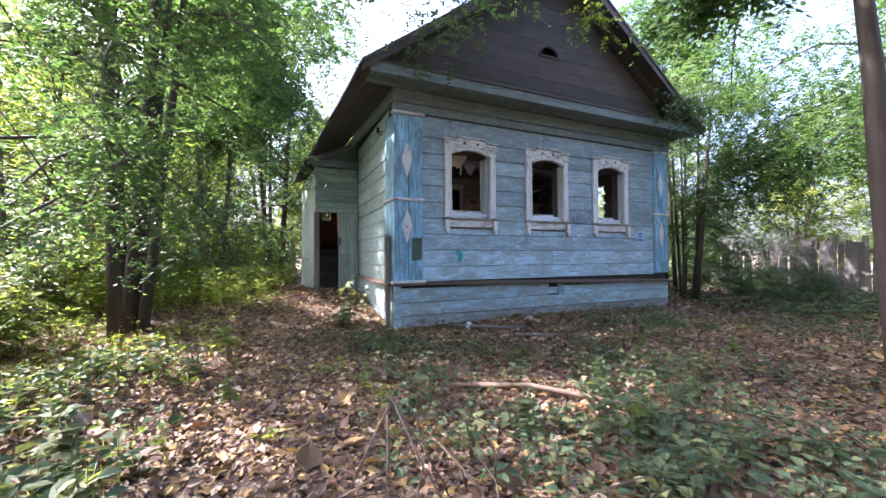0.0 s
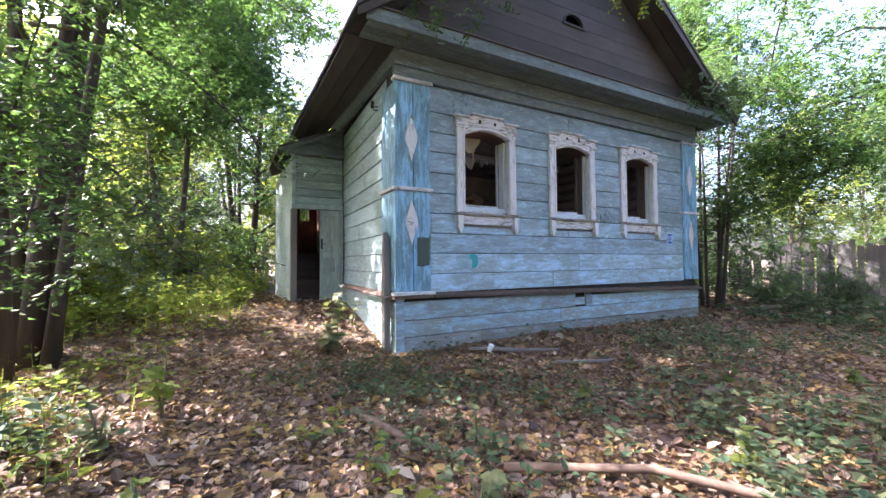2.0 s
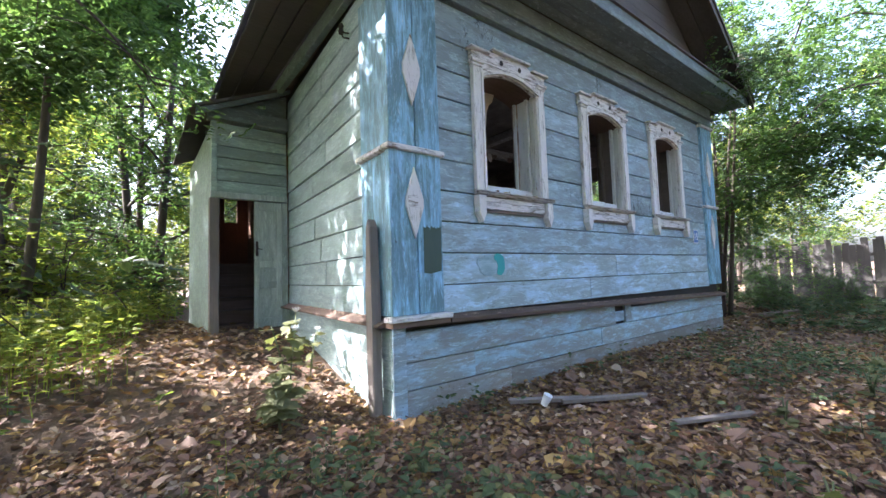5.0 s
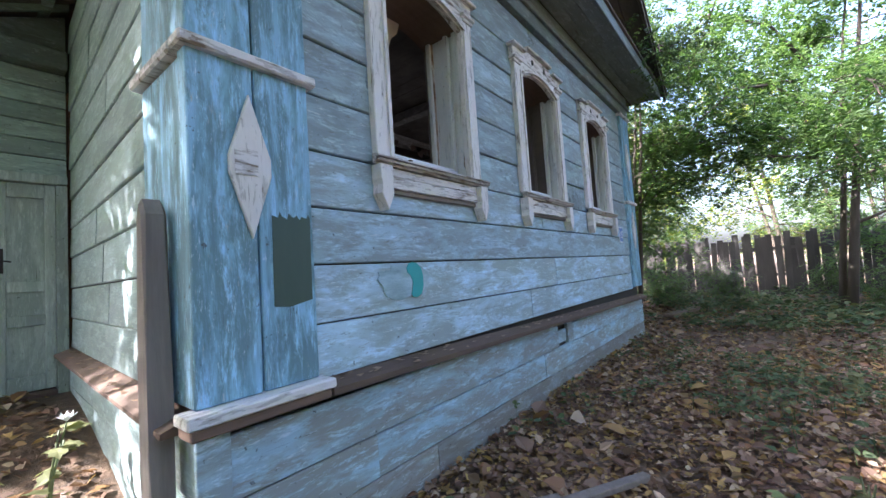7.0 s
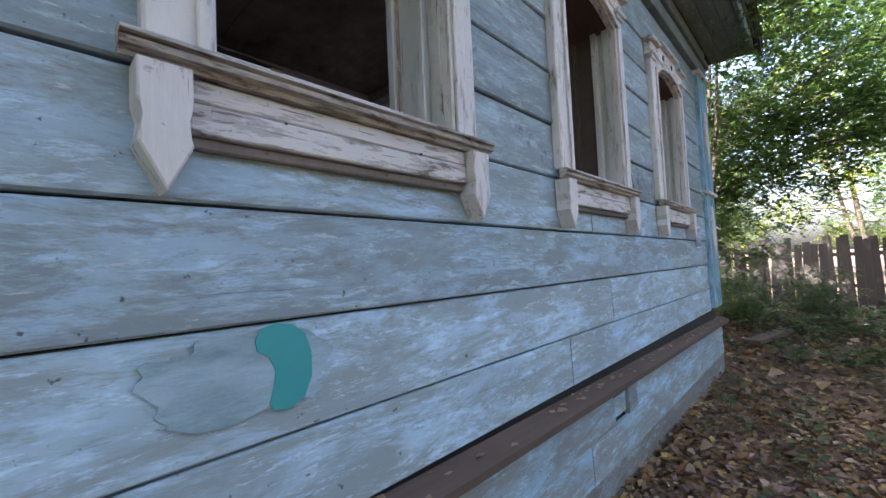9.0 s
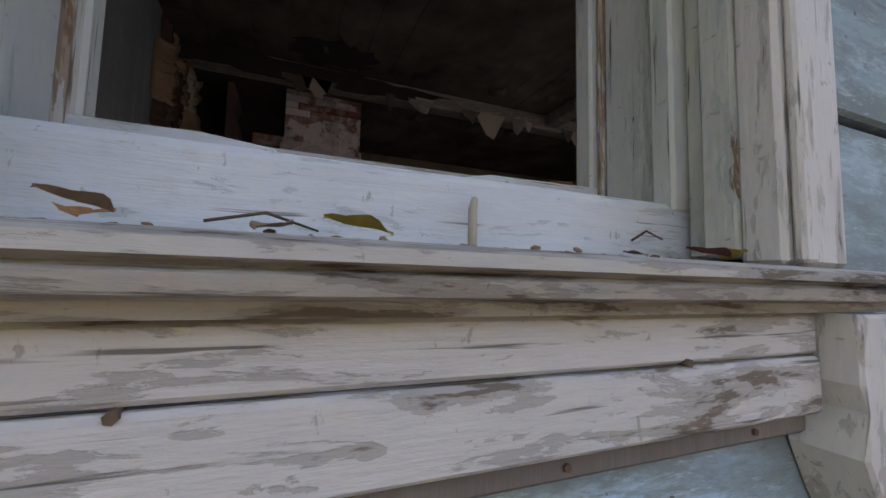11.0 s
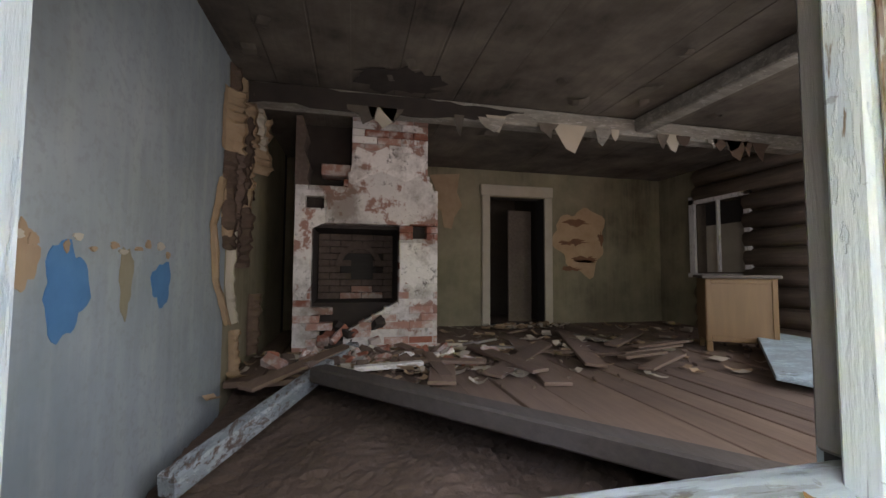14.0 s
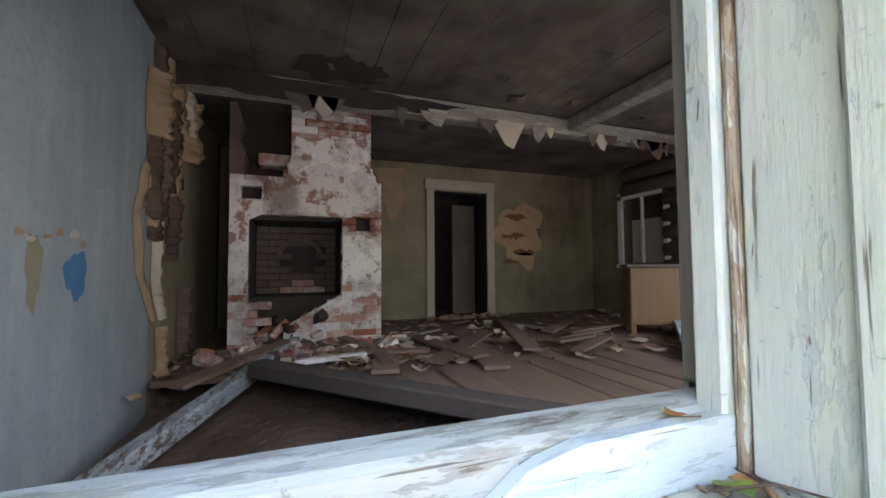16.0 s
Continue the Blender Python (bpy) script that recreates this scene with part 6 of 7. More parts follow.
def tree(name, at, height, spread, label, stems=1, limbs=14, nspray=1500, material=None, seed=1, lean=(0, 0), start=0.3, r0=0.11, leaf=0.085, droop=0.0, category="tree", scatter=0.18, leaflets=9, bare=None, clear=None, splay=1.0):
    rg = np.random.default_rng(seed)
    z = float(ground_z(at[0], at[1])) - 0.04
    ob = empty(name, at[0], at[1], z)
    tagged(ob, label, category)
    lines, tips = grow(rg, np.zeros(3), height, spread, stems, limbs, lean, start, r0, droop, splay)
    blocked = (lambda x, y, z: in_house(x, y, z) | clear(x, y, z)) if clear else in_house
    cut_off = lambda q: bool(np.any(blocked(q[1:, 0] + at[0], q[1:, 1] + at[1], q[1:, 2] + z)))
    lines = [l for l in lines if len(l[0]) == 9 or not cut_off(l[0])]
    tips = [q for q in tips if not cut_off(np.concatenate([q[:1], q]))]
    t = new("trunk", mesh_of("trunk", tree_mesh_wood(lines), M_BARK))
    t.parent = ob
    pts = spray_points(tips, nspray, rg, scatter)
    pts = pts[~in_house(pts[:, 0] + at[0], pts[:, 1] + at[1], pts[:, 2] + z)]
    if bare:
        pts = pts[~bare(pts[:, 0] + at[0], pts[:, 1] + at[1], pts[:, 2] + z)]
    v, f = sprays(pts, rg, leaf=leaf, span=leaf * 4, leaflets=leaflets)
    c = new("crown", soup("crown", v, f, material or M_LEAF))
    c.parent = ob
    return ob


# the clump of stems beside the path
tree("maple_tree", (-1.98, 7.3), 10.0, 3.3, "clump of dark stems with layered green leaves beside the path", stems=6, limbs=13, nspray=6000, seed=11, start=0.13, r0=0.12, leaf=0.07, droop=0.2, splay=0.35, bare=lambda x, y, z: (y > 8.5) & (z < 5.0) & (np.sin(4 * x) + np.sin(3.5 * y) + np.sin(4 * z) > -0.2), clear=lambda x, y, z: (x > -0.9) & (z < 4.6))
tree("maple_tree", (-13.0, 3.0), 9.0, 3.6, "tall many-stemmed green tree behind the path", stems=3, limbs=15, nspray=1600, material=M_LEAF_YELLOW, seed=12, start=0.15, r0=0.12, leaf=0.10)
tree("maple_tree", (-6.5, 2.6), 9.5, 3.6, "green tree at the edge of the wood", stems=3, limbs=14, nspray=3000, seed=14, start=0.2, r0=0.11, leaf=0.09)
tree("maple_tree", (-4.6, 13.2), 8.0, 3.4, "sunlit yellow-green tree beyond the path", stems=3, limbs=14, nspray=1000, material=M_LEAF_YELLOW, seed=18, start=0.12, r0=0.09, leaf=0.11)
porch_tree = tree("maple_tree", (-1.2, 11.9), 9.0, 2.9, "tall leafy tree beside the porch", stems=2, limbs=14, nspray=4200, seed=17, start=0.42, r0=0.10, leaf=0.10)
tree("maple_tree", (0.2, 15.2), 12.5, 3.8, "tall leafy tree behind the porch", stems=3, limbs=15, nspray=3600, material=M_LEAF, seed=41, start=0.12, r0=0.12, leaf=0.10, splay=0.6)
tree("maple_tree", (-4.3, 10.3), 7.5, 2.8, "slim sunlit tree in the undergrowth", stems=3, limbs=13, nspray=1200, material=M_LEAF_YELLOW, seed=43, start=0.35, r0=0.07, leaf=0.085, splay=0.7)
# out of view, added so its crown keeps the sun off the yard
tree("maple_tree", (-4.0, 5.5), 9.5, 3.2, "unseen tall tree added to shade the yard", stems=2, limbs=14, nspray=1500, material=M_LEAF, seed=45, start=0.5, r0=0.10, leaf=0.09, splay=0.6)
# behind the far corner of the house
tree("ash_tree", (9.9, 7.1), 8.5, 2.8, "slim dark-stemmed tree at the far corner of the house", stems=5, limbs=14, nspray=4200, seed=21, start=0.18, r0=0.06, leaf=0.07, splay=0.35)
tree("ash_tree", (11.4, 8.3), 9.5, 3.3, "slim dark-stemmed tree by the fence", stems=5, limbs=13, nspray=3600, seed=22, start=0.15, r0=0.065, leaf=0.08, splay=0.5)
yard_tree = tree("ash_tree", (12.2, 3.8), 9.0, 3.8, "green tree over the yard beside the fence", stems=2, limbs=15, nspray=3400, material=M_LEAF, seed=23, start=0.22, r0=0.10, leaf=0.09, droop=0.1)
tree("maple_tree", (-2.6, 14.5), 9.5, 3.6, "leafy tree behind the porch", stems=3, limbs=14, nspray=1500, material=M_LEAF_YELLOW, seed=15, start=0.2, r0=0.11, leaf=0.09)
# never in view, added canopy that shades the right of the yard
tree("maple_tree", (-4.2, 2.2), 9.0, 3.4, "unseen leafy tree added for shade over the yard", stems=2, limbs=14, nspray=2400, material=M_LEAF, seed=16, start=0.42, r0=0.11, leaf=0.09)
# the leaning trunk near the walker, whose boughs hang over the front
lean_tree = tree("maple_tree", (4.55, 1.72), 9.0, 3.6, "leaning grey trunk with overhanging leafy boughs", stems=1, limbs=14, nspray=4600, seed=31, lean=(-0.06, 0.05), start=0.5, r0=0.12, leaf=0.085, droop=0.15)

def bough(parent, label, pts, r, nspray, material, seed, leaf=0.075, spread=0.22):
    """A long bough of a tree, reaching over the house front."""
    rg = np.random.default_rng(seed)
    bm = blank()
    tube(bm, pts, list(np.linspace(r, 0.006, len(pts))), 6)
    tips = [np.array(pts[len(pts) // 3:])]
    for i in range(14):
        k0 = rg.integers(len(pts) // 3, len(pts) - 1)
        p = np.array(pts[k0]) + (np.array(pts[k0 + 1]) - np.array(pts[k0])) * rg.random()
        d = unit(rg.normal(0, 1, (1, 3)) * np.array([1, 1, 0.5]))[0] * rg.uniform(0.25, 0.6)
        tw = np.array([p, p + d * 0.5 - np.array([0, 0, 0.03]), p + d - np.array([0, 0, 0.15])])
        tube(bm, [tuple(q) for q in tw], [0.008, 0.006, 0.003], 3)
        tips.append(tw)
    part("bough", bm, M_BARK, parent, label)
    hang = spray_points(tips, nspray, rg, spread * 0.5)
    v, f = sprays(hang[~in_house(hang[:, 0], hang[:, 1], hang[:, 2])], rg, leaf=leaf, span=leaf * 4)
    me = soup("bough_leaves", v, f, material)
    o = new("bough_leaves", me)
    o.parent = parent
    o.matrix_parent_inverse = pose(*[-q for q in parent.location])


bough_tree = [o for o in scene.collection.objects if o.name.startswith("maple_tree")][0]
# this high bough is above the view, added to shade the ground
bough(bough_tree, "unseen high bough added to shade the ground", [(-1.98, 7.3, 4.6), (-1.2, 6.0, 5.4), (-0.4, 5.0, 5.6), (0.4, 4.2, 5.4), (1.0, 3.6, 5.0)], 0.045, 300, M_LEAF, 314, leaf=0.08, spread=1.0)
bough(bough_tree, "leafy bough reaching towards the side wall", [(-1.98, 7.3, 4.4), (-1.6, 8.0, 4.9), (-1.2, 8.7, 5.0), (-0.7, 9.2, 4.7), (-0.3, 9.5, 4.3)], 0.04, 420, M_LEAF, 311, leaf=0.07, spread=0.9)
bough(porch_tree, "leafy bough hanging beside the porch roof", [(-1.2, 11.9, 5.2), (-0.9, 11.0, 5.8), (-0.5, 10.2, 5.6), (-0.1, 9.5, 5.0), (0.2, 9.0, 4.4)], 0.045, 520, M_LEAF, 312, leaf=0.075, spread=1.0)
bough(porch_tree, "leafy bough hanging beside the porch roof", [(-1.2, 11.9, 6.6), (-0.5, 11.6, 7.4), (0.2, 11.4, 7.6), (0.7, 11.2, 7.3), (1.1, 11.0, 6.8)], 0.045, 620, M_LEAF, 313, leaf=0.085, spread=1.3)
# two more boughs above the view, thickened to shade the yard
bough(bough_tree, "unseen high bough added to shade the ground", [(-2.2, 7.3, 5.6), (-1.4, 6.2, 6.6), (-0.5, 5.3, 7.2), (0.6, 4.6, 7.3), (1.8, 4.2, 7.0)], 0.05, 1100, M_LEAF, 305, leaf=0.09, spread=1.1)
bough(bough_tree, "unseen high bough added to shade the ground", [(-2.2, 7.3, 5.2), (-1.8, 6.0, 6.4), (-1.2, 4.6, 7.2), (-0.4, 3.4, 7.4), (0.6, 2.6, 7.1)], 0.05, 1000, M_LEAF, 306, leaf=0.09, spread=1.0)
low_boughs = [[(-1.98, 7.3, 2.9), (-1.7, 6.7, 2.75), (-1.5, 6.1, 2.3), (-1.35, 5.6, 1.75), (-1.3, 5.2, 1.3)],
              [(-1.98, 7.3, 2.4), (-1.5, 6.9, 2.3), (-1.1, 6.5, 2.0), (-0.8, 6.3, 1.6), (-0.6, 6.15, 1.25)],
              [(-1.98, 7.3, 2.6), (-2.1, 6.4, 2.5), (-2.2, 5.6, 2.1), (-2.3, 5.0, 1.6), (-2.4, 4.6, 1.2)],
              [(-1.98, 7.3, 3.6), (-1.3, 7.3, 3.7), (-0.6, 7.4, 3.4), (-0.1, 7.5, 3.0), (0.25, 7.5, 2.6)],
              [(-1.98, 7.3, 4.2), (-1.3, 6.8, 4.5), (-0.7, 6.4, 4.4), (-0.2, 6.1, 4.0), (0.1, 5.9, 3.6)],
              [(-1.98, 7.3, 3.4), (-1.9, 6.4, 3.6), (-1.7, 5.6, 3.4), (-1.6, 5.0, 3.0), (-1.5, 4.6, 2.6)],
              [(-1.98, 7.3, 3.2), (-2.1, 8.2, 3.6), (-2.2, 9.0, 3.7), (-2.3, 9.6, 3.5), (-2.4, 10.1, 3.2)],
              [(-1.98, 7.3, 4.8), (-1.5, 6.3, 5.3), (-1.0, 5.4, 5.3), (-0.6, 4.7, 5.0), (-0.3, 4.2, 4.6)]]
for i, pts in enumerate(low_boughs):
    bough(bough_tree, "drooping bough with small leaves", pts, 0.028, 170 if i > 2 else 230, M_LEAF_DARK if i % 3 else M_LEAF, 320 + i, leaf=0.052, spread=0.5)
corner_tree, front_tree = [o for o in scene.collection.objects if o.name.startswith("ash_tree")][0], lean_tree
bough(corner_tree, "leafy bough reaching before the eave", [(9.6, 7.0, 4.9), (8.9, 6.4, 4.9), (8.2, 5.9, 4.6), (7.6, 5.75, 4.2), (7.2, 5.7, 3.95)], 0.035, 420, M_LEAF_DARK, 301, leaf=0.055, spread=0.5)
bough(front_tree, "leafy bough hanging before the gable", [(4.1, 2.1, 6.4), (4.6, 3.2, 6.6), (4.9, 4.2, 6.4), (5.1, 5.2, 5.9), (5.1, 5.6, 5.2)], 0.04, 90, M_LEAF_YELLOW, 302)
bough(front_tree, "leafy bough hanging before the gable", [(4.1, 2.1, 6.5), (3.7, 3.4, 6.5), (3.1, 4.7, 5.5), (2.3, 5.3, 4.7), (1.5, 5.5, 4.1)], 0.04, 420, M_LEAF_DARK, 303, leaf=0.06, spread=0.6)
bough(front_tree, "leafy bough hanging over the yard", [(4.2, 2.1, 5.6), (5.6, 3.2, 5.9), (7.0, 4.2, 5.6), (8.2, 5.0, 5.0), (9.2, 5.6, 4.3)], 0.045, 420, M_LEAF, 304, spread=0.6)
for i, pts in enumerate(([(12.2, 3.8, 4.0), (11.2, 4.4, 4.4), (10.3, 5.0, 4.2), (9.6, 5.5, 3.6), (9.2, 5.9, 3.0)],
                         [(12.2, 3.8, 3.0), (11.6, 5.0, 3.2), (11.2, 6.0, 2.9), (10.9, 6.8, 2.4), (10.7, 7.4, 1.9)],
                         [(12.2, 3.8, 3.4), (11.0, 3.6, 3.9), (9.8, 3.5, 3.8), (8.8, 3.5, 3.3), (8.0, 3.6, 2.9)],
                         [(12.2, 3.8, 5.0), (11.8, 4.3, 5.8), (11.2, 4.8, 5.9), (10.6, 5.2, 5.6), (10.0, 5.5, 5.1)],
                         [(12.2, 3.8, 4.6), (12.4, 4.6, 4.9), (12.2, 5.4, 4.8), (11.8, 6.0, 4.4), (11.4, 6.4, 4.0)])):
    bough(yard_tree, "low leafy bough over the yard", pts, 0.04, 400, M_LEAF, 340 + i, leaf=0.07, spread=0.8)

# woods all round: a few grown trees, repeated
protos = []
for i, (mt, h, sp) in enumerate(((M_LEAF_YELLOW, 10, 3.6), (M_LEAF, 12, 4.0), (M_LEAF_YELLOW, 8, 3.2), (M_LEAF_DARK, 11, 4.0))):
    protos.append(tree("woodland_tree", (-14 + 3.1 * i, 24 + 2.0 * (i % 2)), h, sp, "leafy tree in the sunlit wood", stems=2, limbs=16, nspray=1900, material=mt, seed=50 + i, start=0.08, r0=0.14, leaf=0.15, scatter=0.3, leaflets=7))
    tagged(protos[-1], group="woods round the house")
wr = random.Random(8)
spots = []
for i in range(400):
    a = wr.uniform(0, 2 * math.pi)
    d = wr.uniform(12, 34)
    x, y = 2.5 + d * math.cos(a), 6 + d * math.sin(a)
    if -2.6 < x < 17 and -7 < y < (18.5 if x < 12 else 16):
        continue
    ang = (math.degrees(math.atan2(x - 0.5, y - 5)) - SUN_AZ) % 360
    if min(ang, 360 - ang) < 34 and wr.random() < 0.95:
        continue
    # leave the meadow side towards the sun and the gap over the fence more open
    if (x < -5 and -3 < y < 4) or (x < -8 and 3 < y < 14):
        continue
    if any((x - p) ** 2 + (y - q) ** 2 < 3.0 ** 2 for p, q in spots):
        continue
    spots.append((x, y))
    s = wr.uniform(0.75, 1.15)
    copy_thing(wr.choice(protos), pose(x, y, float(ground_z(x, y)) - 0.05 if max(abs(x), abs(y)) < 30 else 0.0, 0, 0, wr.uniform(0, 360)) @ Matrix.Diagonal((s, s, s, 1)))
    if len(spots) > 62:
        break

for x, y, i, s in ((-2.0, 18.5, 0, 0.9), (1.4, 19.0, 2, 0.9), (-6.5, 22.0, 0, 1.0), (-10.4, 24.0, 2, 1.1)):
    copy_thing(protos[i], pose(x, y, float(ground_z(x, y)) - 0.05, 0, 0, 77 * x) @ Matrix.Diagonal((s, s, s, 1)))


def shrub(name, at, height, spread, label, nspray, seed, material=None, stems=6, leaf=0.075):
    return tree(name, at, height, spread, label, stems=stems, limbs=5, nspray=nspray, material=material or M_LEAF, seed=seed, start=0.15, r0=0.018, leaf=leaf, category="shrub", scatter=0.12, leaflets=7)


sr2 = random.Random(77)
shrub_a = shrub("shrub", (13.4, 9.0), 1.7, 1.1, "leafy green shrub on the yard", 520, 91)
shrub_b = shrub("shrub", (12.6, 11.0), 2.2, 1.2, "leafy green shrub on the yard", 560, 92, M_LEAF_DARK)
shrub_c = shrub("shrub", (-3.2, 6.2), 1.0, 0.9, "low green shrub at the edge of the path", 380, 93, M_LEAF_YELLOW)
for o in (shrub_a, shrub_b, shrub_c):
    tagged(o, group="undergrowth")
for x, y, o, s in ((11.4, 6.6, shrub_a, 0.45), (12.8, 5.6, shrub_a, 0.6), (13.6, 7.0, shrub_a, 0.65), (11.2, 3.0, shrub_a, 0.5), (12.8, 1.6, shrub_b, 0.5), (13.9, 3.6, shrub_a, 0.6), (10.4, 10.6, shrub_a, 0.6), (12.0, 9.8, shrub_a, 0.6),
                   (-3.4, 8.8, shrub_c, 1.2), (-2.2, 10.6, shrub_c, 1.5), (-1.0, 12.4, shrub_c, 1.6), (-4.4, 7.0, shrub_c, 1.3), (-2.6, 13.2, shrub_a, 1.3), (-4.5, 11.5, shrub_b, 1.2), (-4.0, 4.6, shrub_c, 1.0), (-0.3, 14.4, shrub_a, 1.2), (-5.6, 9.0, shrub_c, 1.6),
                   (-6.5, 12.0, shrub_a, 1.6), (-3.2, 16.0, shrub_c, 2.0), (0.4, 16.0, shrub_c, 1.9), (14.0, 0.4, shrub_a, 0.6), (9.0, 2.2, shrub_a, 0.45), (14.2, 9.6, shrub_b, 1.4), (10.4, 12.0, shrub_a, 1.5), (13.0, 12.5, shrub_b, 1.6)):
    copy_thing(o, pose(x, y, float(ground_z(x, y)) - 0.03, 0, 0, sr2.uniform(0, 360)) @ Matrix.Diagonal((s, s, s, 1)))


# ---- ground cover ----
def outside(x, y):
    return ~((x > 1.68) & (x < 8.2) & (y > 6.42) & (y < 12.6)) & ~((x > 0.8) & (x < 1.75) & (y > 10.4))


def litter(n, x0, x1, y0, y1, size, label):
    rg = np.random.default_rng(int(n))
    x, y = rg.uniform(x0, x1, n), rg.uniform(y0, y1, n)
    k_ = outside(x, y)
    x, y = x[k_], y[k_]
    m = len(x)
    a = rg.uniform(0, 2 * np.pi, m)
    tilt = rg.normal(0, 0.35, m)
    ax = unit(np.stack([np.cos(a), np.sin(a), tilt], 1))
    sd = unit(np.cross(np.stack([rg.normal(0, 0.35, m), rg.normal(0, 0.35, m), np.ones(m)], 1), ax))
    L = size * rg.uniform(0.55, 1.35, m)
    c = np.stack([x, y, ground_z(x, y) + rg.uniform(0.012, 0.04, m)], 1)
    v, f = leaf_soup(c, ax, sd, L, L * rg.uniform(0.55, 0.9, m), 0.18)
    tagged(new("leaf_litter", soup("leaf_litter", v, f, M_LITTER)), label, "fallen leaves", kind="stuff")


litter(90000, -2.6, 7.5, 0.2, 7.2, 0.046, "small curled fallen leaves before the house")
litter(45000, -4.5, 12, -1.2, 12.5, 0.072, "dry brown and yellow fallen leaves on the ground")
litter(14000, -14, 20, -8, 20, 0.13, "dry fallen leaves under the far trees")


def herbs(n, density, label, size, material, seed, x0, x1, y0, y1, tall=0.16):
    rg = np.random.default_rng(seed)
    x, y = rg.uniform(x0, x1, n), rg.uniform(y0, y1, n)
    keep = outside(x, y) & (rg.random(n) < density(x, y))
    x, y = x[keep], y[keep]
    m = len(x)
    per = 6
    h = tall * rg.uniform(0.3, 1.3, m)
    C, A, S = [], [], []
    for j in range(per):
        a = rg.uniform(0, 2 * np.pi, m)
        up = rg.uniform(-0.1, 0.5, m)
        ax = unit(np.stack([np.cos(a), np.sin(a), up], 1))
        sd = unit(np.cross(np.array([0, 0, 1.0]) + rg.normal(0, 0.3, (m, 3)), ax))
        z = ground_z(x, y) + h * rg.uniform(0.4, 1.0, m) + 0.02
        C.append(np.stack([x + 0.03 * np.cos(a), y + 0.03 * np.sin(a), z], 1))
        A.append(ax), S.append(sd)
    C, A, S = np.concatenate(C), np.concatenate(A), np.concatenate(S)
    L = size * rg.uniform(0.5, 1.3, len(C))
    v, f = leaf_soup(C, A, S, L, L * rg.uniform(0.5, 0.8, len(C)), 0.2)
    # thin stalks
    b = np.stack([x, y, ground_z(x, y)], 1)
    t = b + np.stack([rg.normal(0, 0.02, m), rg.normal(0, 0.02, m), h + 0.03], 1)
    w = np.array([0.003, 0.003, 0])
    sv = np.stack([b - w, b + w, t], 1).reshape(-1, 3)
    sv = np.concatenate([sv.reshape(-1, 3, 3), sv.reshape(-1, 3, 3)[:, 2:]], 1).reshape(-1, 3)
    sv[3::4] += np.array([0.004, 0, 0])
    sf = (4 * np.arange(m)[:, None] + np.array([0, 1, 2, 3])) + len(v)
    tagged(new("herbs", soup("herbs", np.concatenate([v, sv]), np.concatenate([f, sf]), material)), label, "undergrowth", kind="stuff")


def path_gap(x, y):
    """0 on the trodden path, 1 away from it."""
    px = -0.75 + 0.13 * np.clip(y, 0, 12) + 0.25 * np.sin(y * 0.8)
    return np.clip((np.abs(x - px) - 0.45) / 0.8, 0.03, 1)


def patchy(x, y, s=1.0):
    return np.clip(0.55 + 0.6 * np.sin(1.3 * x * s + 0.7) * np.sin(1.1 * y * s + 1.9) + 0.35 * np.sin(3.7 * x * s) * np.sin(3.1 * y * s + 0.5), 0.05, 1)


right = lambda x, y: path_gap(x, y) * patchy(x, y) * np.where((x > 1.5) & (x < 8.3) & (y > 5.2), 0.35, 1.0)
left = lambda x, y: path_gap(x, y) * patchy(x, y, 1.4)
herbs(3800, lambda x, y: path_gap(x, y) * np.clip(1.2 - 0.55 * np.hypot(x - 1.3, y - 2.0), 0, 1) * patchy(x, y, 1.7), "thick dull green weeds in the middle of the yard", 0.062, M_HERB, 15, -0.4, 4.6, 0.7, 5.0, 0.2)
herbs(9000, lambda x, y: right(x, y) * patchy(y, x, 1.6), "low green weeds among the fallen leaves", 0.055, M_HERB, 5, 0.2, 12, -1.2, 6.3)
herbs(4200, lambda x, y: patchy(x, y, 0.9) * np.where((x > 0.2) & (y < 13), 0.0, 1.0), "tall sunlit grass and weeds beyond the path", 0.085, M_LEAF_YELLOW, 16, -4.5, 1.2, 8.2, 15.5, 0.5)
herbs(6500, left, "sunlit yellow-green weeds beside the path", 0.065, M_LEAF_YELLOW, 6, -6.5, 0.6, -0.5, 13, 0.2)
herbs(2600, left, "broad green weeds in the shade beside the path", 0.085, M_HERB, 7, -3.6, 0.3, 0.3, 5.4, 0.2)
herbs(5000, lambda x, y: patchy(x, y, 0.6), "rank green undergrowth under the trees", 0.13, M_LEAF_YELLOW, 9, -16, -2.8, 6, 20, 0.5)
herbs(2600, lambda x, y: patchy(x, y, 0.8), "rank green undergrowth along the fence", 0.12, M_HERB, 10, 8.6, 15, -2, 14, 0.22)
herbs(9000, lambda x, y: np.ones_like(x), "sunlit meadow grass and weeds beyond the trees", 0.30, M_LEAF_YELLOW, 12, -32, -7, -6, 18, 0.5)

# ---- fence ----
fence = empty("fence", 15.0, 4.0, 0.1)
tagged(fence, "grey weathered plank fence at the back of the yard", "fence")
fz = random.Random(17)
y = -9.0
M_FENCE = raw_wood("fence_wood", (0.08, 0.074, 0.068), 'z')
shared = []
for i in range(4):
    bm = blank()
    box(bm, -0.012, 0.012, -0.0705, 0.0705, 0, 1.5 + 0.06 * i, 0.004)
    shared.append(mesh_of("picket", bm, M_FENCE))
while y < 17:
    if fz.random() > 0.04:
        p = new("picket", fz.choice(shared))
        p.parent = fence
        p.matrix_basis = pose(0, y - 4.0, -0.1, fz.uniform(-2, 2), fz.uniform(-2, 2), 0)
    y += 0.145
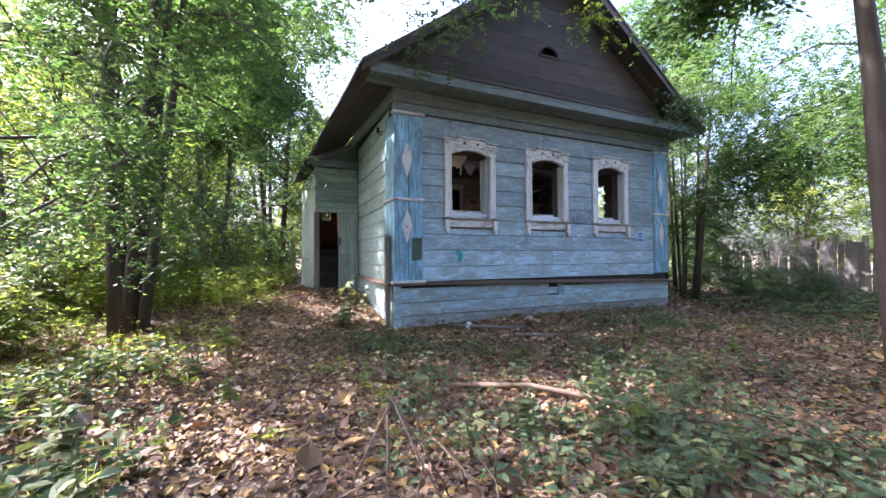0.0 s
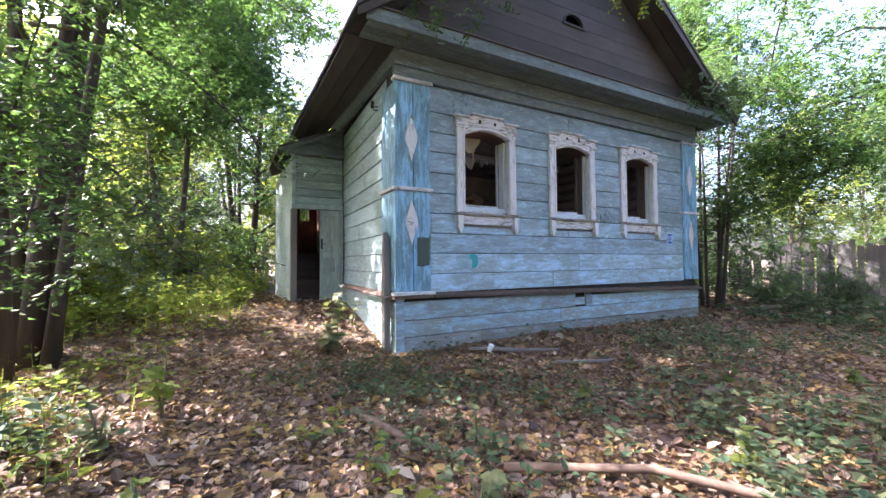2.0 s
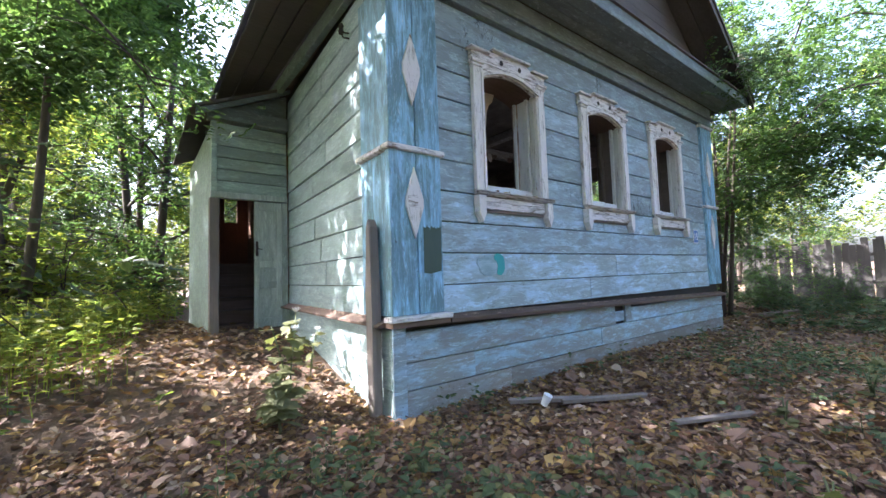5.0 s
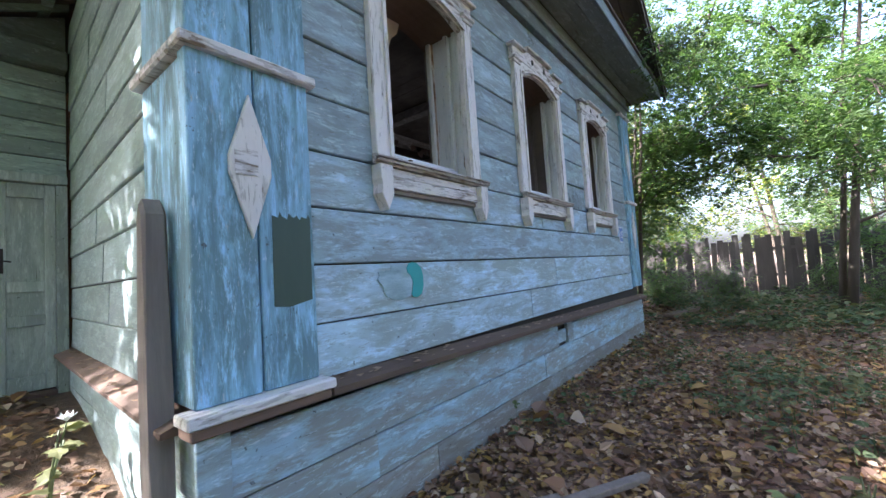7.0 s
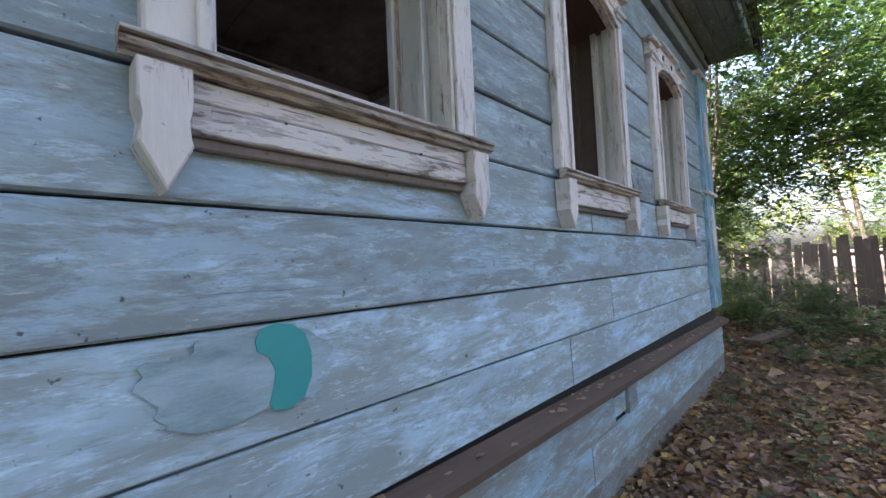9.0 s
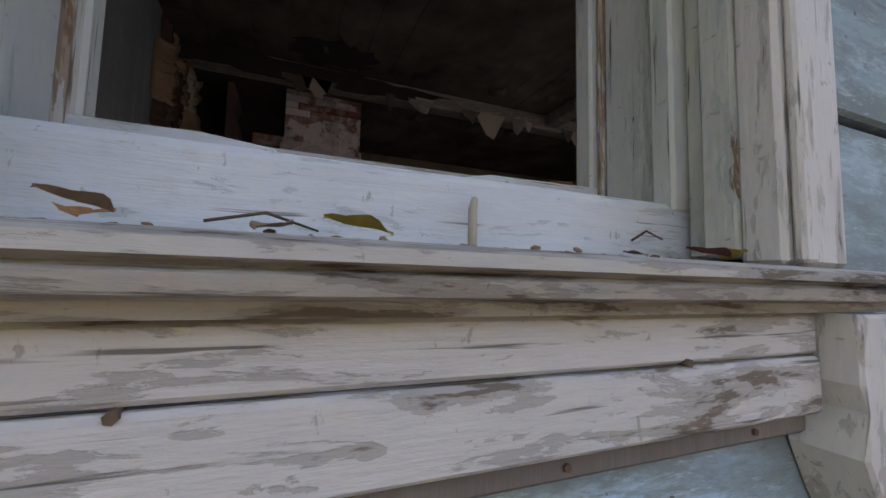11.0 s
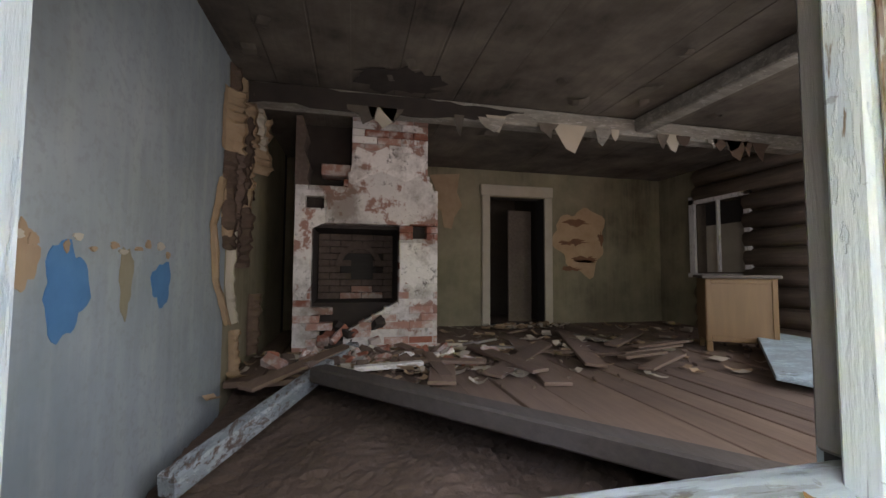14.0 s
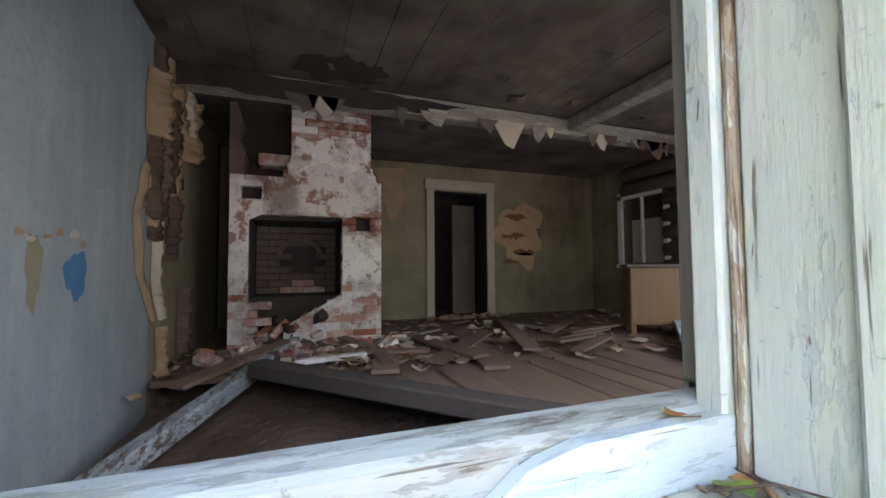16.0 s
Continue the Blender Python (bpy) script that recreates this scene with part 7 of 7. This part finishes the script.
for z in (0.5, 1.2):
    bm = blank()
    box(bm, 15.02, 15.07, -9, 17, z, z + 0.08)
    part("rail", bm, M_FENCE, fence)


# ---- things lying and growing before the house ----
def lying(name, pts, r, label, category="stick", sides=7, material=None):
    bm = blank()
    p3 = [(x, y, float(ground_z(x, y)) + r + dz) for x, y, dz in pts]
    tube(bm, p3, [r * (1 - 0.3 * i / (len(p3) - 1)) for i in range(len(p3))], sides)
    return tagged(part(name, bm, material or M_BARKLESS), label, category)


M_STICK = raw_wood("dark_dry_stalk", (0.10, 0.068, 0.05), 'x')
M_BARKLESS = raw_wood("dry_stick_wood", (0.19, 0.125, 0.09), 'x')
lying("fallen_pole", [(1.15, 3.55, 0.03), (1.75, 3.1, 0.06), (2.4, 1.9, 0.05), (2.9, 1.1, 0.02)], 0.026, "long reddish brown pole lying in the weeds", "pole")
lying("fallen_log", [(0.68, 4.85, 0.0), (0.76, 4.5, 0.015), (0.88, 4.05, 0.0)], 0.035, "short rotten log lying by the path", "log")
for i, pts in enumerate((((0.30, 2.35, 0.42), (0.42, 2.25, 0.2), (0.52, 2.1, 0.0)), ((0.30, 2.36, 0.44), (0.36, 2.1, 0.2), (0.44, 1.8, 0.0)), ((0.31, 2.36, 0.40), (0.1, 2.2, 0.18), (-0.05, 2.05, 0.0)), ((0.30, 2.40, 0.38), (0.24, 2.2, 0.2), (0.16, 2.0, 0.0)))):
    lying("dry_stalk", pts, 0.006, "broken dry weed stalks leaning together", "stalk", 5, M_STICK)
ds = random.Random(61)
for i in range(22):
    x, y, a = 0.55 + ds.gauss(0, 0.35), 1.9 + ds.gauss(0, 0.4), ds.uniform(0, 6.28)
    h, ln = ds.uniform(0.05, 0.4), ds.uniform(0.2, 0.55)
    lying("dry_stalk", [(x, y, 0.0), (x + 0.5 * ln * math.cos(a), y + 0.5 * ln * math.sin(a), h * 0.6), (x + ln * math.cos(a + 0.3), y + ln * math.sin(a + 0.3), h)], ds.uniform(0.003, 0.006), "thin dry brown weed stalk among the leaves", "stalk", 4, M_STICK)
lying("branch", [(-1.67, 8.4, 0.05), (-1.5, 8.9, 0.12), (-1.2, 9.4, 0.3)], 0.018, "bleached dead branch on the ground", "branch")
lying("branch", [(-2.6, 6.6, 0.0), (-1.4, 6.7, 0.03), (-0.4, 6.75, 0.0)], 0.02, "thin fallen branch across the leaves", "branch")
lying("branch", [(-2.6, 4.2, 0.0), (-2.1, 4.9, 0.05), (-1.6, 5.2, 0.0)], 0.014, "thin fallen branch across the leaves", "branch")
timber("lying_board", (2.52, 6.08, 0.045), (3.0, 5.72, 0.045), 0.07, 0.03, M_GREYWOOD, "weathered grey batten lying by the wall", "board")
timber("lying_board", (2.82, 5.80, 0.045), (3.42, 5.42, 0.05), 0.06, 0.03, M_GREYWOOD, "weathered grey batten lying by the wall", "board")
timber("lying_board", (3.0, 5.05, 0.04), (3.55, 4.75, 0.045), 0.05, 0.025, M_GREYWOOD, "thin weathered lath among the leaves", "board")
timber("lying_board", (9.6, 6.3, 0.09), (10.9, 6.0, 0.10), 0.2, 0.06, M_BROWN, "dark old board lying beyond the corner", "board")
k = Kit("white_plastic", 0.4)
M_PLASTIC = k.done(k.mix(k.noise(30, 3), (0.62, 0.64, 0.66), (0.78, 0.79, 0.80)))
bm = blank()
bmesh.ops.create_cone(bm, cap_ends=True, segments=14, radius1=0.026, radius2=0.035, depth=0.09, matrix=pose(2.68, 5.84, 0.075, 24, 10, 0))
tagged(part("plastic_cup", bm, M_PLASTIC), "crumpled white plastic cup on the leaves", "cup")


def weed(x, y, h, n, size, material, seed, label, flowers=0):
    """A leafy weed: a bent stalk, broad lobed leaves on stems."""
    wr_ = random.Random(seed)
    z0 = float(ground_z(x, y))
    ob = empty("weed", x, y, z0)
    tagged(ob, label, "plant")
    bm = blank()
    tops = []
    for s in range(3):
        a = wr_.uniform(0, 6.28)
        top = (x + 0.16 * h * math.cos(a), y + 0.16 * h * math.sin(a), z0 + h * wr_.uniform(0.8, 1.05))
        tube(bm, [(x, y, z0 - 0.02), (x + 0.05 * h * math.cos(a), y + 0.05 * h * math.sin(a), z0 + h * 0.5), top], [0.008, 0.006, 0.004], 5)
        tops.append(top)
    part("stalk", bm, M_STALK, ob)
    out = [(0, 0), (0.30, 0.06), (0.46, 0.28), (0.30, 0.40), (0.34, 0.66), (0.12, 0.74), (0, 1.0), (-0.12, 0.74), (-0.34, 0.66), (-0.30, 0.40), (-0.46, 0.28), (-0.30, 0.06)]
    for i in range(n):
        t = tops[i % 3]
        u = wr_.uniform(0.25, 1.0)
        p = Vector((x, y, z0)).lerp(Vector(t), u)
        bm = blank()
        c0 = bm.verts.new((0, 0.45, -0.03))
        vs = [bm.verts.new((a_, b_, 0.10 * abs(a_) - 0.22 * b_ * b_)) for a_, b_ in out]
        for j in range(len(vs)):
            bm.faces.new((c0, vs[j], vs[(j + 1) % len(vs)]))
        s = size * wr_.uniform(0.6, 1.15) * (1.15 - 0.4 * u)
        bmesh.ops.transform(bm, matrix=Matrix.Translation(p) @ pose(0, 0, 0, wr_.uniform(-25, 20), wr_.uniform(-20, 20), wr_.uniform(0, 360)) @ Matrix.Diagonal((s, s, s, 1)), verts=bm.verts)
        part("leaf", bm, material, ob)
    for i in range(flowers):
        bm = blank()
        t = Vector(tops[i])
        for rr_ in range(2):
            for j in range(7):
                a = j * 0.9 + rr_ * 0.4
                q = [Vector((0, 0, 0)), Vector((0.02, 0.012, 0.018)), Vector((0.042 - 0.012 * rr_, 0, 0.03 + 0.015 * rr_)), Vector((0.02, -0.012, 0.018))]
                m3 = Matrix.Rotation(a, 3, 'Z')
                bm.faces.new([bm.verts.new(t + m3 @ v) for v in q])
        part("flower", bm, M_PLASTIC, ob, "small white flower head")


M_STALK = leaf_paint("stalk_green", (0.06, 0.10, 0.03), (0.10, 0.12, 0.05), through_light=0.1)
weed(0.94, 6.7, 0.40, 26, 0.20, M_HERB, 3, "bushy green weed with broad leaves at the house corner")
weed(1.08, 6.98, 0.78, 40, 0.19, M_HERB, 1, "green dahlia-like weed with white flowers at the house corner", 2)
weed(1.45, 7.6, 0.45, 12, 0.13, M_HERB, 2, "green weed at the foot of the side wall", 1)
for i, (x, y, h, n, s) in enumerate(((-0.58, 5.3, 0.5, 20, 0.17), (-0.85, 4.9, 0.35, 12, 0.14), (-1.24, 3.2, 0.34, 16, 0.17), (-1.55, 2.7, 0.3, 14, 0.17), (-1.0, 2.6, 0.28, 12, 0.15), (-1.9, 3.5, 0.35, 14, 0.16), (-0.5, 3.9, 0.25, 10, 0.12),
                                    (0.75, 2.3, 0.3, 12, 0.13), (1.3, 2.5, 0.3, 14, 0.14), (1.8, 2.1, 0.28, 12, 0.13), (0.75, 3.2, 0.3, 12, 0.12), (1.2, 3.9, 0.28, 10, 0.11), (2.3, 2.9, 0.25, 10, 0.12), (2.9, 3.4, 0.25, 12, 0.12), (3.4, 2.7, 0.28, 12, 0.13),
                                    (3.9, 3.8, 0.25, 10, 0.12), (4.6, 4.3, 0.25, 10, 0.12), (3.6, 4.6, 0.2, 9, 0.11), (4.8, 3.2, 0.25, 10, 0.12), (5.7, 4.4, 0.25, 10, 0.12), (1.35, 6.15, 0.15, 8, 0.09), (2.5, 4.2, 0.2, 9, 0.11), (0.2, 6.0, 0.18, 8, 0.09))):
    weed(x, y, h, n, s, M_HERB if i % 3 else M_LEAF_YELLOW, 10 + i, "broad-leaved green weed among the fallen leaves")
